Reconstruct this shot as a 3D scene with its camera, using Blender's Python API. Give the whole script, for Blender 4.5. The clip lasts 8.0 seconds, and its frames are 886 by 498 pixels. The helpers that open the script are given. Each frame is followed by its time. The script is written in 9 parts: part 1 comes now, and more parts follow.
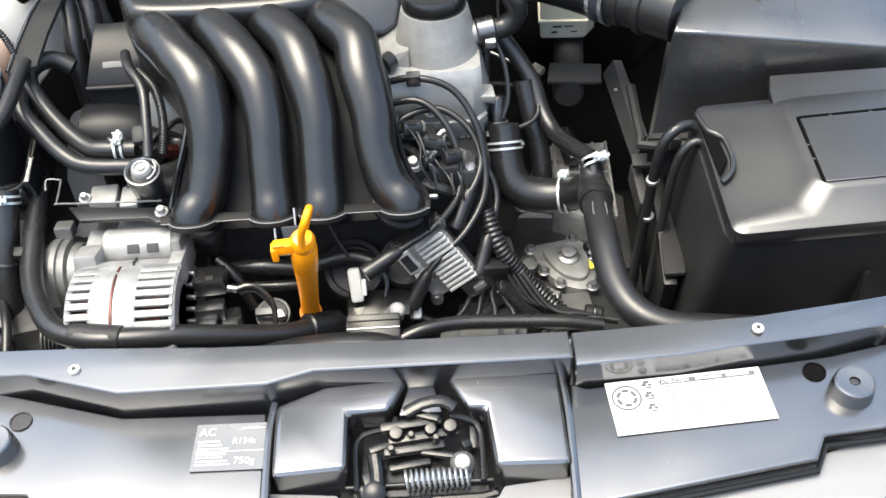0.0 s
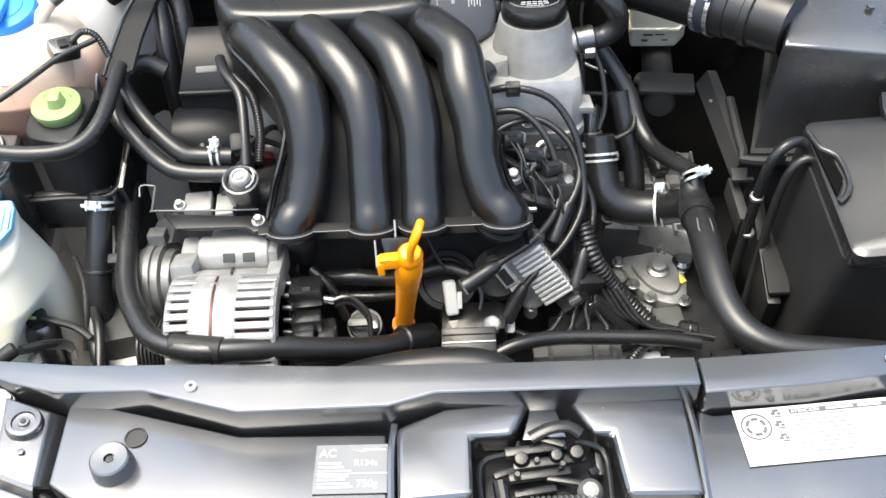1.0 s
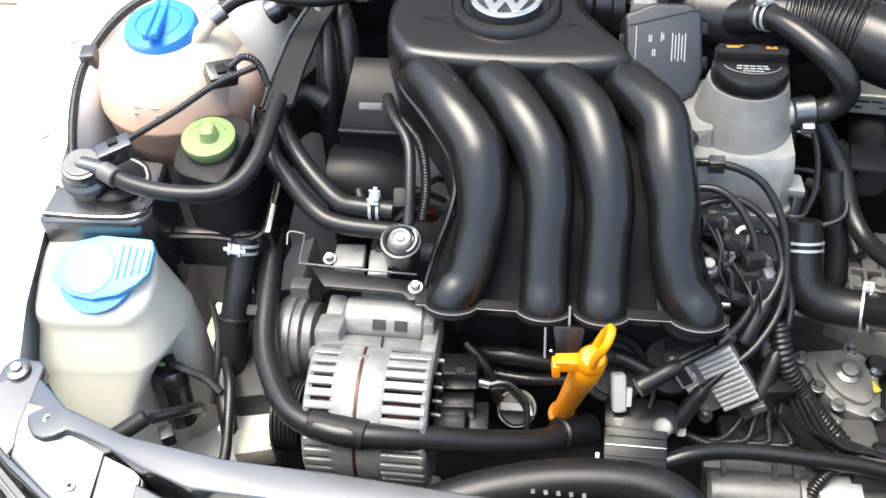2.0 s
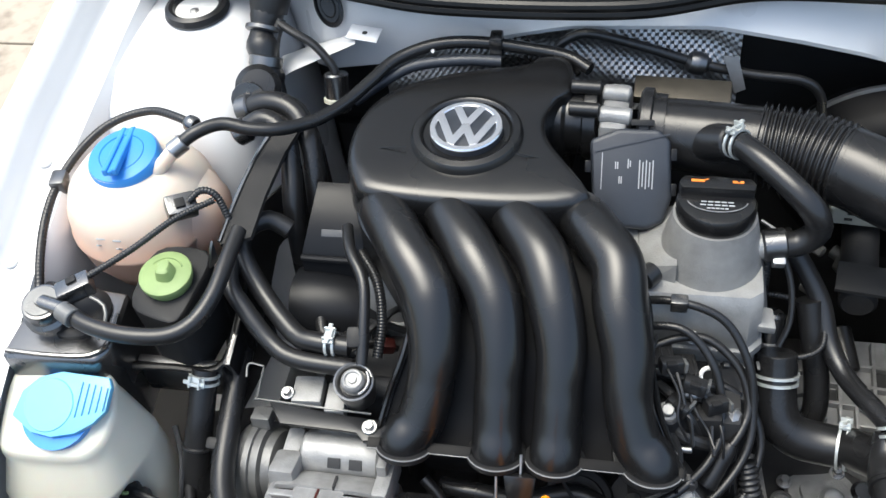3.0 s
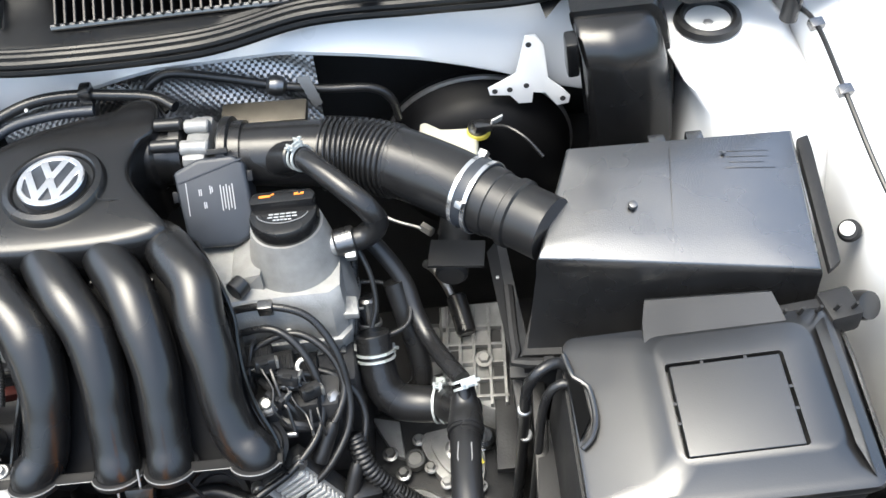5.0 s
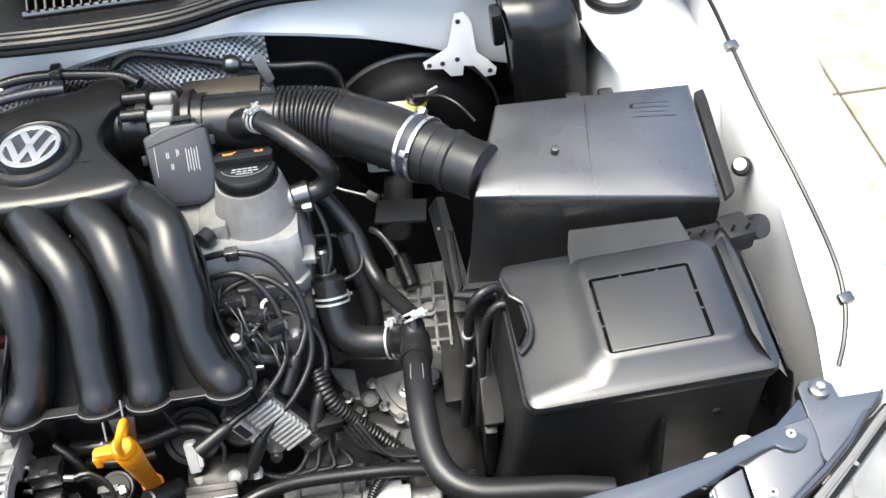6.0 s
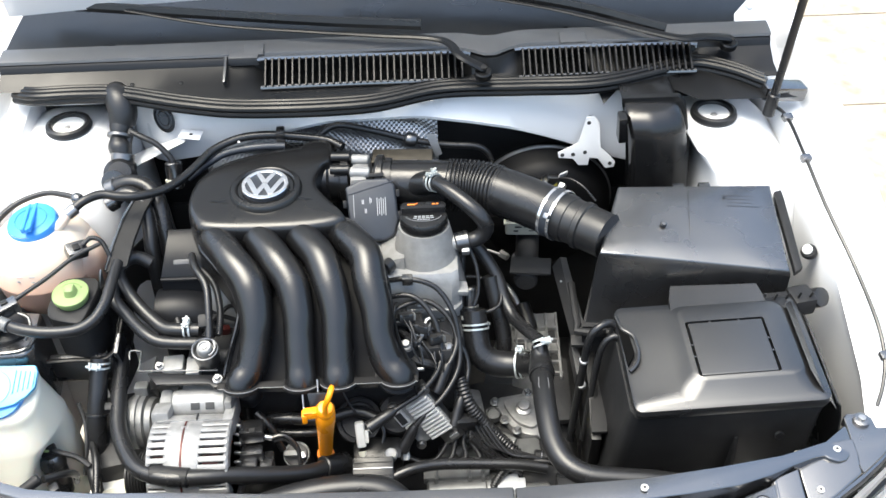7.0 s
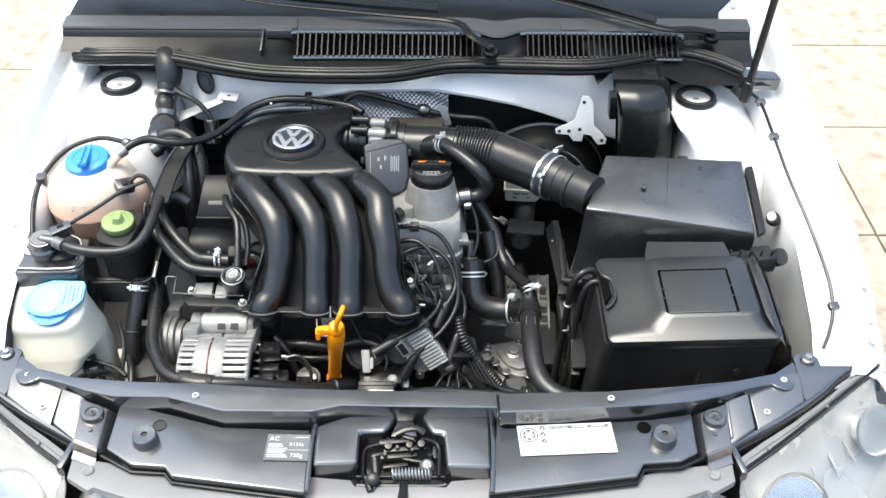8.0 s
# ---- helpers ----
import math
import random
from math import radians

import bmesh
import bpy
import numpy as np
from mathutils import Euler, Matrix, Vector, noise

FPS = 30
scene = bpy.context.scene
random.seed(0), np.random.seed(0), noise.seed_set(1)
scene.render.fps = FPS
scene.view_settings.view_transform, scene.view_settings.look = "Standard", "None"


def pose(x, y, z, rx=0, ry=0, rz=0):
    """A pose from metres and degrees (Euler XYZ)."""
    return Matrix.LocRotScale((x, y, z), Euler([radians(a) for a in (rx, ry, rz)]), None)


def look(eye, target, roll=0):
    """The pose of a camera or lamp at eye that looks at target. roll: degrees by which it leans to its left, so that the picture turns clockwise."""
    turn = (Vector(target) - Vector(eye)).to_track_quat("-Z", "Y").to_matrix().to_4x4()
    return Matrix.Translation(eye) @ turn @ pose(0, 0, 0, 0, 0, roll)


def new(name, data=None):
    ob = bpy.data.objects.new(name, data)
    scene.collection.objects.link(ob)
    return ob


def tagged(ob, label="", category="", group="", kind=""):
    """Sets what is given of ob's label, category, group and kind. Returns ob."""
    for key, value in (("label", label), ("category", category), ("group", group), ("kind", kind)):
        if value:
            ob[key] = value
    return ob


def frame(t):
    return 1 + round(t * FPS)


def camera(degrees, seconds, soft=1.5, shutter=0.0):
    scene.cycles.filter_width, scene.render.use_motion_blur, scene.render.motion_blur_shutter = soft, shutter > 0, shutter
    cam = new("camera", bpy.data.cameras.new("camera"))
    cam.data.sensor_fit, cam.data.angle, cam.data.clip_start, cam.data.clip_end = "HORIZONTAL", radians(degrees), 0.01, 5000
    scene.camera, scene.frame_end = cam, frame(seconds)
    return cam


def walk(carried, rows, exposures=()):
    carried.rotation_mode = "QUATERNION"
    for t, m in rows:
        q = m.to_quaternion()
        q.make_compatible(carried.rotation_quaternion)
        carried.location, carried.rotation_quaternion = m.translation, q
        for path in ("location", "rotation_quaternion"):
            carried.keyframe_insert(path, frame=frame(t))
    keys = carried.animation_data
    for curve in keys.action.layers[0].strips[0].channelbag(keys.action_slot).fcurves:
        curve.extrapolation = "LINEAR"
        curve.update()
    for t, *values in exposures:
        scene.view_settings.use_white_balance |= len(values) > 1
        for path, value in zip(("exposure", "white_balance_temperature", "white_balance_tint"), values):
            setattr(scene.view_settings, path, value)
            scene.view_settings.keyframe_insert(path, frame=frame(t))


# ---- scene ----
cam = camera(48.4, 8.0)
PATH = [
    (0, (0.038, -0.518, 1.491), (0.015, 0.888, 0.069), -4.2),
    (0.5, (0.011, -0.509, 1.498), (-0.005, 0.894, 0.073), -3.2),
    (1, (-0.053, -0.486, 1.5), (-0.103, 0.907, 0.066), -4.0),
    (1.5, (-0.114, -0.424, 1.501), (-0.261, 0.937, 0.042), -4.1),
    (1.7, (-0.147, -0.385, 1.491), (-0.321, 0.967, 0.027), -3.4),
    (2.8, (-0.083, -0.218, 1.544), (-0.433, 1.078, 0.061), -7.3),
    (3, (-0.048, -0.198, 1.573), (-0.411, 1.094, 0.09), -8.0),
    (3.5, (0.009, -0.185, 1.62), (-0.352, 1.099, 0.13), -9.1),
    (4, (0.086, -0.19, 1.635), (-0.18, 1.052, 0.09), -7.9),
    (4.5, (0.165, -0.204, 1.645), (0.026, 1.057, 0.099), -7.3),
    (4.7, (0.199, -0.209, 1.65), (0.083, 1.056, 0.106), -8.0),
    (5.8, (0.234, -0.364, 1.647), (0.344, 0.978, 0.169), -5.1),
    (6, (0.193, -0.4, 1.671), (0.284, 0.943, 0.192), -5.3),
    (6.5, (0.079, -0.527, 1.772), (0.162, 0.889, 0.363), -2.9),
    (7, (0.045, -0.692, 1.845), (0.064, 0.816, 0.531), -1.9),
    (7.5, (0.079, -0.834, 1.841), (0.053, 0.712, 0.573), -1.4),
    (8, (0.058, -0.923, 1.859), (0.051, 0.632, 0.601), 0.2),
]
EXPOSURE, TINT = 1.84, 2
SHIFTS = ((0.0, 0.2, 6480), (1.6, 0.12, 6420), (3.0, -0.5, 6100), (3.6, -0.45, 6050), (4.5, 0.22, 6200), (6.0, 0.04, 6350), (7.0, 0.02, 6280), (8.0, -0.24, 6280))
walk(cam, [(t, look(eye, target, roll)) for t, eye, target, roll in PATH], [(t, EXPOSURE + e, k, TINT) for t, e, k in SHIFTS])
SKY, SUN = 0.15, 0.62

# ---- daylight: a bright overcast sky ----
world = bpy.data.worlds.new("daylight")
scene.world = world
world.use_nodes = True
wn = world.node_tree
wn.nodes.clear()
w_out = wn.nodes.new("ShaderNodeOutputWorld")
w_bg = wn.nodes.new("ShaderNodeBackground")
w_sky = wn.nodes.new("ShaderNodeTexSky")
w_sky.sky_type = "NISHITA"
w_sky.sun_disc = False
w_sky.sun_elevation = radians(76)
w_sky.sun_rotation = radians(256)
w_sky.air_density, w_sky.dust_density, w_sky.ozone_density = 1.0, 6.0, 0.6
w_bg.inputs["Strength"].default_value = SKY
wn.links.new(w_sky.outputs[0], w_bg.inputs["Color"])
wn.links.new(w_bg.outputs[0], w_out.inputs["Surface"])
sun_data = bpy.data.lights.new("sun", "SUN")
sun_data.energy, sun_data.angle, sun_data.color = SUN, radians(42), (1.0, 0.96, 0.9)
sun = new("sun", sun_data)
sun.matrix_world = look((-1.2, 0.1, 5.8), (0, 0.4, 0.8))


# ---- materials ----
def material(name, color, rough=0.5, metal=0.0, var=0.25, scale=40.0, bump=0.15, grain=900.0, rvar=0.12, coat=0.0, trans=0.0, sss=0.0, spec=0.5, ior=1.5, tint=None, tscale=9.0, tamount=0.5):
    """A surface with fine grain, coarse blotches in tone and gloss, and an optional second colour in patches."""
    m = bpy.data.materials.new(name)
    m.use_nodes = True
    t = m.node_tree
    b = t.nodes["Principled BSDF"]
    co = t.nodes.new("ShaderNodeTexCoord")
    n1 = t.nodes.new("ShaderNodeTexNoise")
    n1.inputs["Scale"].default_value, n1.inputs["Detail"].default_value = scale, 5.0
    n2 = t.nodes.new("ShaderNodeTexNoise")
    n2.inputs["Scale"].default_value, n2.inputs["Detail"].default_value = grain, 2.0
    n3 = t.nodes.new("ShaderNodeTexNoise")
    n3.inputs["Scale"].default_value, n3.inputs["Detail"].default_value = tscale, 3.0
    info = t.nodes.new("ShaderNodeObjectInfo")
    for n in (n1, n2, n3):
        t.links.new(co.outputs["Object"], n.inputs["Vector"])
    mixc = t.nodes.new("ShaderNodeMix")
    mixc.data_type = "RGBA"
    lo = [max(0.0, c * (1 - var)) for c in color]
    hi = [min(1.0, c * (1 + var)) for c in color]
    mixc.inputs["A"].default_value, mixc.inputs["B"].default_value = (*lo, 1), (*hi, 1)
    t.links.new(n1.outputs["Fac"], mixc.inputs["Factor"])
    colour = mixc.outputs["Result"]
    if tint:
        ramp = t.nodes.new("ShaderNodeMapRange")
        ramp.inputs["From Min"].default_value, ramp.inputs["From Max"].default_value = 0.5, 0.7
        ramp.inputs["To Max"].default_value = tamount
        t.links.new(n3.outputs["Fac"], ramp.inputs["Value"])
        mix2 = t.nodes.new("ShaderNodeMix")
        mix2.data_type = "RGBA"
        mix2.inputs["B"].default_value = (*tint, 1)
        t.links.new(ramp.outputs["Result"], mix2.inputs["Factor"])
        t.links.new(colour, mix2.inputs["A"])
        colour = mix2.outputs["Result"]
    t.links.new(colour, b.inputs["Base Color"])
    rr = t.nodes.new("ShaderNodeMapRange")
    rr.inputs["From Min"].default_value, rr.inputs["From Max"].default_value = 0.3, 0.7
    rr.inputs["To Min"].default_value, rr.inputs["To Max"].default_value = max(0.03, rough - rvar), min(1.0, rough + rvar)
    t.links.new(n3.outputs["Fac"], rr.inputs["Value"])
    t.links.new(rr.outputs["Result"], b.inputs["Roughness"])
    b.inputs["Metallic"].default_value = metal
    b.inputs["Specular IOR Level"].default_value = spec
    b.inputs["IOR"].default_value = ior
    if coat:
        b.inputs["Coat Weight"].default_value, b.inputs["Coat Roughness"].default_value = coat, 0.06
    if trans:
        b.inputs["Transmission Weight"].default_value = trans
    if sss:
        b.inputs["Subsurface Weight"].default_value = sss
        b.inputs["Subsurface Radius"].default_value = (1.0, 0.6, 0.4)
        b.inputs["Subsurface Scale"].default_value = 0.02
    if bump:
        bp = t.nodes.new("ShaderNodeBump")
        bp.inputs["Strength"].default_value, bp.inputs["Distance"].default_value = bump, 0.0006
        t.links.new(n2.outputs["Fac"], bp.inputs["Height"])
        t.links.new(bp.outputs["Normal"], b.inputs["Normal"])
    return m


M_MANIFOLD = material("black_moulded_plastic", (0.008, 0.008, 0.0083), 0.25, var=0.2, scale=30, bump=0.12, grain=800, rvar=0.05, spec=0.6)
M_COVER = material("dressed_black_plastic", (0.013, 0.013, 0.0137), 0.22, var=0.35, scale=14, bump=0.05, rvar=0.07, tint=(0.022, 0.022, 0.0228), tscale=11, tamount=0.5, spec=0.85, ior=2.05)
M_BOX = material("satin_black_plastic", (0.010, 0.010, 0.0105), 0.28, var=0.3, scale=22, bump=0.3, grain=700, rvar=0.12, spec=0.8, ior=1.95)
M_BASE = material("matt_black_plastic", (0.016, 0.016, 0.0165), 0.5, var=0.35, scale=25, bump=0.35, grain=600, rvar=0.12, spec=0.25)
M_BATTERY = material("smooth_black_plastic", (0.010, 0.010, 0.0105), 0.33, var=0.3, scale=22, bump=0.12, grain=700, rvar=0.08, spec=0.62, ior=1.7)
M_HOUSING = material("oxidised_aluminium", (0.28, 0.28, 0.277), 0.45, metal=0.4, var=0.4, scale=55, bump=0.7, grain=450, rvar=0.15, tint=(0.16, 0.158, 0.15), tscale=26, tamount=0.7)
M_FIN = material("pale_cast_fins", (0.52, 0.52, 0.51), 0.45, metal=0.25, var=0.25, scale=60, bump=0.4, grain=500)
M_LATCH = material("oiled_black_steel", (0.007, 0.007, 0.0074), 0.26, metal=0.0, var=0.4, scale=60, bump=0.3, rvar=0.15, spec=0.4)
M_BAND = material("pale_satin_plastic", (0.075, 0.076, 0.078), 0.38, var=0.25, scale=10, bump=0.15, grain=700, rvar=0.1, spec=0.6, tint=(0.05, 0.05, 0.052), tscale=6)
M_STRIP = material("grey_satin_plastic", (0.17, 0.17, 0.173), 0.4, var=0.12, scale=18, bump=0.25, grain=700, rvar=0.1)
M_LAMP = material("silver_lamp_lining", (0.36, 0.36, 0.355), 0.26, metal=0.35, var=0.15, scale=25, bump=0.0)
# Deep black of the booster, and shade painted into recessed manifold and latch parts.
M_BLACKOUT = material("enamel_and_shade_black", (0.004, 0.004, 0.0045), 0.5, var=0.3, scale=20, bump=0.1, spec=0.15)
M_HOLE = material("open_hole", (0.005, 0.005, 0.005), 1.0, var=0.1, bump=0.0, spec=0.0)
M_HOSE = material("black_rubber", (0.013, 0.013, 0.0135), 0.30, var=0.35, scale=45, bump=0.2, rvar=0.1, spec=0.5)
M_SEAL = material("matt_seal_rubber", (0.006, 0.006, 0.0062), 0.34, var=0.3, scale=45, bump=0.15, rvar=0.1, spec=0.35)
M_WIRE = material("black_wire", (0.016, 0.016, 0.0165), 0.33, var=0.3, bump=0.1)
M_DARK = material("oily_dark_casting", (0.032, 0.032, 0.033), 0.55, metal=0.3, var=0.5, scale=35, bump=0.5, grain=300, rvar=0.2)
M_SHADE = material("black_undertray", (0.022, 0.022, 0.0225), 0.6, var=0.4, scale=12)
M_WHITE = material("white_car_paint", (0.68, 0.685, 0.69), 0.3, var=0.03, scale=6, bump=0.0, rvar=0.05, coat=0.4, tint=(0.63, 0.63, 0.62), tscale=5, tamount=0.3)
M_ALU = material("cast_aluminium", (0.27, 0.27, 0.266), 0.5, metal=0.35, var=0.35, scale=60, bump=0.6, grain=500, rvar=0.15, tint=(0.26, 0.255, 0.24), tscale=28, tamount=0.7)
M_GEAR = material("weathered_grey_casting", (0.175, 0.177, 0.175), 0.5, metal=0.6, var=0.4, scale=50, bump=0.6, grain=400, rvar=0.15, tint=(0.09, 0.088, 0.08), tscale=25, tamount=0.6)
M_STEEL = material("bright_zinc_steel", (0.36, 0.36, 0.36), 0.34, metal=0.95, var=0.2, scale=90, bump=0.2)
M_CLAMP = material("pale_zinc_clamp", (0.58, 0.61, 0.60), 0.36, metal=0.5, var=0.2, scale=90, bump=0.2)
M_DULL = material("dull_steel", (0.4, 0.4, 0.4), 0.42, metal=0.9, var=0.3, scale=70, bump=0.3)
M_CHROME = material("brushed_chrome", (0.80, 0.80, 0.81), 0.16, metal=0.9, var=0.06, scale=50, bump=0.05, rvar=0.05)
M_ORANGE = material("orange_plastic", (0.98, 0.31, 0.004), 0.35, var=0.12, scale=40, bump=0.15)
M_ICON = material("orange_print", (0.75, 0.22, 0.03), 0.5, var=0.1, bump=0.0)
M_BLUE = material("blue_plastic", (0.045, 0.24, 0.64), 0.4, var=0.1, scale=30, bump=0.15)
M_SKYBLUE = material("light_blue_plastic", (0.17, 0.46, 0.70), 0.4, var=0.1, scale=30, bump=0.15)
M_GREEN = material("green_plastic", (0.21, 0.29, 0.11), 0.5, var=0.15, scale=60, bump=0.2)
M_TANK = material("milky_tank_plastic", (0.62, 0.61, 0.53), 0.45, var=0.06, scale=14, bump=0.2, sss=0.3, tint=(0.55, 0.54, 0.46), tscale=8)
M_TIMING = material("dark_blue_black_plastic", (0.009, 0.0095, 0.011), 0.36, var=0.2, scale=30, bump=0.2, spec=0.2)
M_SENSOR = material("blue_grey_plastic", (0.026, 0.030, 0.038), 0.42, var=0.2, scale=40, bump=0.25)
M_GREY = material("grey_print", (0.35, 0.36, 0.37), 0.6, var=0.1, bump=0.0)
M_PALE = material("pale_plastic", (0.72, 0.71, 0.67), 0.45, var=0.1, bump=0.1)
M_CREAM = material("cream_plastic", (0.50, 0.49, 0.41), 0.45, var=0.15, bump=0.1)
M_YELLOW = material("yellow_plastic", (0.75, 0.62, 0.08), 0.45, var=0.1, bump=0.1)
M_PAPER = material("white_sticker", (0.52, 0.52, 0.515), 0.35, var=0.03, bump=0.0)
M_PRINT = material("dark_grey_print", (0.10, 0.10, 0.105), 0.3, var=0.1, bump=0.0)
M_RIVET = material("off_white_plastic", (0.50, 0.50, 0.49), 0.5, var=0.1, bump=0.1)
M_SILVERPAPER = material("silver_sticker", (0.12, 0.122, 0.125), 0.2, metal=0.0, var=0.08, bump=0.0, spec=0.8, ior=1.8)
M_INK = material("black_print", (0.03, 0.03, 0.03), 0.5, var=0.1, bump=0.0)
M_FOIL = material("embossed_foil", (0.34, 0.34, 0.34), 0.36, metal=0.95, var=0.35, scale=40, bump=0.2)
M_COPPER = material("copper_winding", (0.07, 0.014, 0.011), 0.4, metal=0.4, var=0.4, scale=200)
M_TARNISH = material("tarnished_sheet", (0.075, 0.068, 0.056), 0.45, metal=0.8, var=0.3, scale=60, bump=0.2)
M_BELT = material("ribbed_belt", (0.03, 0.03, 0.03), 0.6, var=0.3)
M_SLAB = material("worn_stone_slab", (0.37, 0.32, 0.25), 0.75, var=0.12, scale=5, bump=0.7, grain=160, tint=(0.22, 0.18, 0.14), tscale=14, tamount=0.8)
M_JOINT = material("sandy_joint", (0.33, 0.28, 0.22), 0.9, var=0.3, scale=30)
M_RENDER = material("rough_wall_render", (0.20, 0.18, 0.16), 0.9, var=0.2, scale=3, bump=0.6, grain=60, tint=(0.13, 0.12, 0.11), tscale=1.2)
M_SEAT = material("dark_trim", (0.025, 0.025, 0.027), 0.7, var=0.2, scale=15)


def tank_material():
    """Milky plastic with the pink coolant showing through below the filling line."""
    m = material("coolant_tank_plastic", (0.80, 0.62, 0.50), 0.42, var=0.05, scale=12, bump=0.15, sss=0.35)
    t = m.node_tree
    b = t.nodes["Principled BSDF"]
    co = t.nodes.new("ShaderNodeTexCoord")
    sep = t.nodes.new("ShaderNodeSeparateXYZ")
    t.links.new(co.outputs["Object"], sep.inputs[0])
    mr = t.nodes.new("ShaderNodeMapRange")
    mr.inputs["From Min"].default_value, mr.inputs["From Max"].default_value = 0.865, 0.905
    t.links.new(sep.outputs["Z"], mr.inputs["Value"])
    mix = t.nodes.new("ShaderNodeMix")
    mix.data_type = "RGBA"
    mix.inputs["A"].default_value, mix.inputs["B"].default_value = (0.62, 0.41, 0.31, 1), (0.64, 0.56, 0.47, 1)
    t.links.new(mr.outputs["Result"], mix.inputs["Factor"])
    t.links.new(mix.outputs["Result"], b.inputs["Base Color"])
    return m


M_COOLANT = tank_material()


def glass_material(name, color, rough=0.02):
    m = bpy.data.materials.new(name)
    m.use_nodes = True
    b = m.node_tree.nodes["Principled BSDF"]
    b.inputs["Base Color"].default_value = (*color, 1)
    b.inputs["Roughness"].default_value = rough
    b.inputs["Transmission Weight"].default_value = 1.0
    b.inputs["IOR"].default_value = 1.3
    return m


M_GLASS = glass_material("clear_lens", (0.96, 0.97, 0.98))
M_SCREEN = glass_material("windscreen_glass", (0.75, 0.82, 0.80))


# ---- helpers for building ----
def thing(name, loc, label, category, group="", kind=""):
    ob = new(name)
    ob.empty_display_size = 0.02
    ob.location = loc
    return tagged(ob, label, category, group, kind)


def part(name, bm, mat, parent=None, label="", angle=35.0):
    """Links a bmesh, given in world metres, as one mesh object under a thing or a part."""
    bmesh.ops.recalc_face_normals(bm, faces=bm.faces)
    me = bpy.data.meshes.new(name)
    bm.to_mesh(me)
    bm.free()
    me.polygons.foreach_set("use_smooth", [True] * len(me.polygons))
    me.set_sharp_from_angle(angle=radians(angle))
    me.materials.append(mat)
    ob = new(name, me)
    if parent is not None:
        ob.parent = parent
        if parent.type == "EMPTY":
            ob.matrix_parent_inverse = Matrix.Translation(parent.location).inverted()
    if label:
        ob["label"] = label
    return ob


def solo(name, bm, mat, label, category, group="", kind="", angle=35.0):
    return tagged(part(name, bm, mat, None, "", angle), label, category, group, kind)


def bevel(bm, width, segments=2, angle=25.0):
    edges = [e for e in bm.edges if len(e.link_faces) == 2 and e.calc_face_angle(0) > radians(angle)]
    if edges and width:
        bmesh.ops.bevel(bm, geom=edges, offset=width, segments=segments, profile=0.6, affect="EDGES", clamp_overlap=True)
    return bm


def box(c, s, m=None, b=0.0, bm=None, seg=2):
    """A box with its middle at c, of size s, turned by m about its middle, with rounded edges."""
    t = bmesh.new()
    bmesh.ops.create_cube(t, size=1.0)
    for v in t.verts:
        v.co = Vector((v.co.x * s[0], v.co.y * s[1], v.co.z * s[2]))
    bevel(t, b, seg)
    mm = Matrix.Translation(c) @ (m.to_4x4() if m else Matrix.Identity(4))
    bmesh.ops.transform(t, matrix=mm, verts=t.verts)
    return join(bm, t)


def join(bm, t):
    if bm is None:
        return t
    me = bpy.data.meshes.new("tmp")
    t.to_mesh(me)
    t.free()
    bm.from_mesh(me)
    bpy.data.meshes.remove(me)
    return bm


def turn(rx=0, ry=0, rz=0):
    return Euler([radians(a) for a in (rx, ry, rz)]).to_matrix()


def axis_to(d):
    return Vector(d).normalized().to_track_quat("Z", "Y").to_matrix()


def lathe(profile, c=(0, 0, 0), d=(0, 0, 1), seg=32, bm=None):
    """Turns a profile of (radius, height) about the axis d through c."""
    t = bmesh.new()
    rot = axis_to(d)
    rings = []
    for r, h in profile:
        if r <= 1e-6:
            rings.append([t.verts.new(rot @ Vector((0, 0, h)) + Vector(c))])
        else:
            rings.append([t.verts.new(rot @ Vector((r * math.cos(a), r * math.sin(a), h)) + Vector(c)) for a in (2 * math.pi * i / seg for i in range(seg))])
    for a, b in zip(rings, rings[1:]):
        for i in range(seg):
            j = (i + 1) % seg
            if len(a) == 1 and len(b) == 1:
                continue
            if len(a) == 1:
                t.faces.new((a[0], b[i], b[j]))
            elif len(b) == 1:
                t.faces.new((a[i], a[j], b[0]))
            else:
                t.faces.new((a[i], a[j], b[j], b[i]))
    for ring in (rings[0], rings[-1]):
        if len(ring) > 2:
            t.faces.new(ring)
    return join(bm, t)


def rod(p, q, r, r2=None, seg=20, b=0.0, bm=None):
    """A round rod from p to q, with its ends rounded by b."""
    p, q = Vector(p), Vector(q)
    h = (q - p).length
    r2 = r if r2 is None else r2
    prof = [(r - b, 0), (r, b), (r2, h - b), (r2 - b, h)] if b else [(r, 0), (r2, h)]
    return lathe(prof, p, q - p, seg, bm)


def curve_points(points, step=0.006):
    """A smooth line through the points."""
    p = [Vector(v) for v in points]
    p = [2 * p[0] - p[1]] + p + [2 * p[-1] - p[-2]]
    out = []
    for a, b, c, d in zip(p, p[1:], p[2:], p[3:]):
        n = max(2, int((c - b).length / step))
        for i in range(n):
            u = i / n
            out.append(0.5 * ((2 * b) + (c - a) * u + (2 * a - 5 * b + 4 * c - d) * u * u + (3 * b - a - 3 * c + d) * u ** 3))
    out.append(p[-2])
    return out


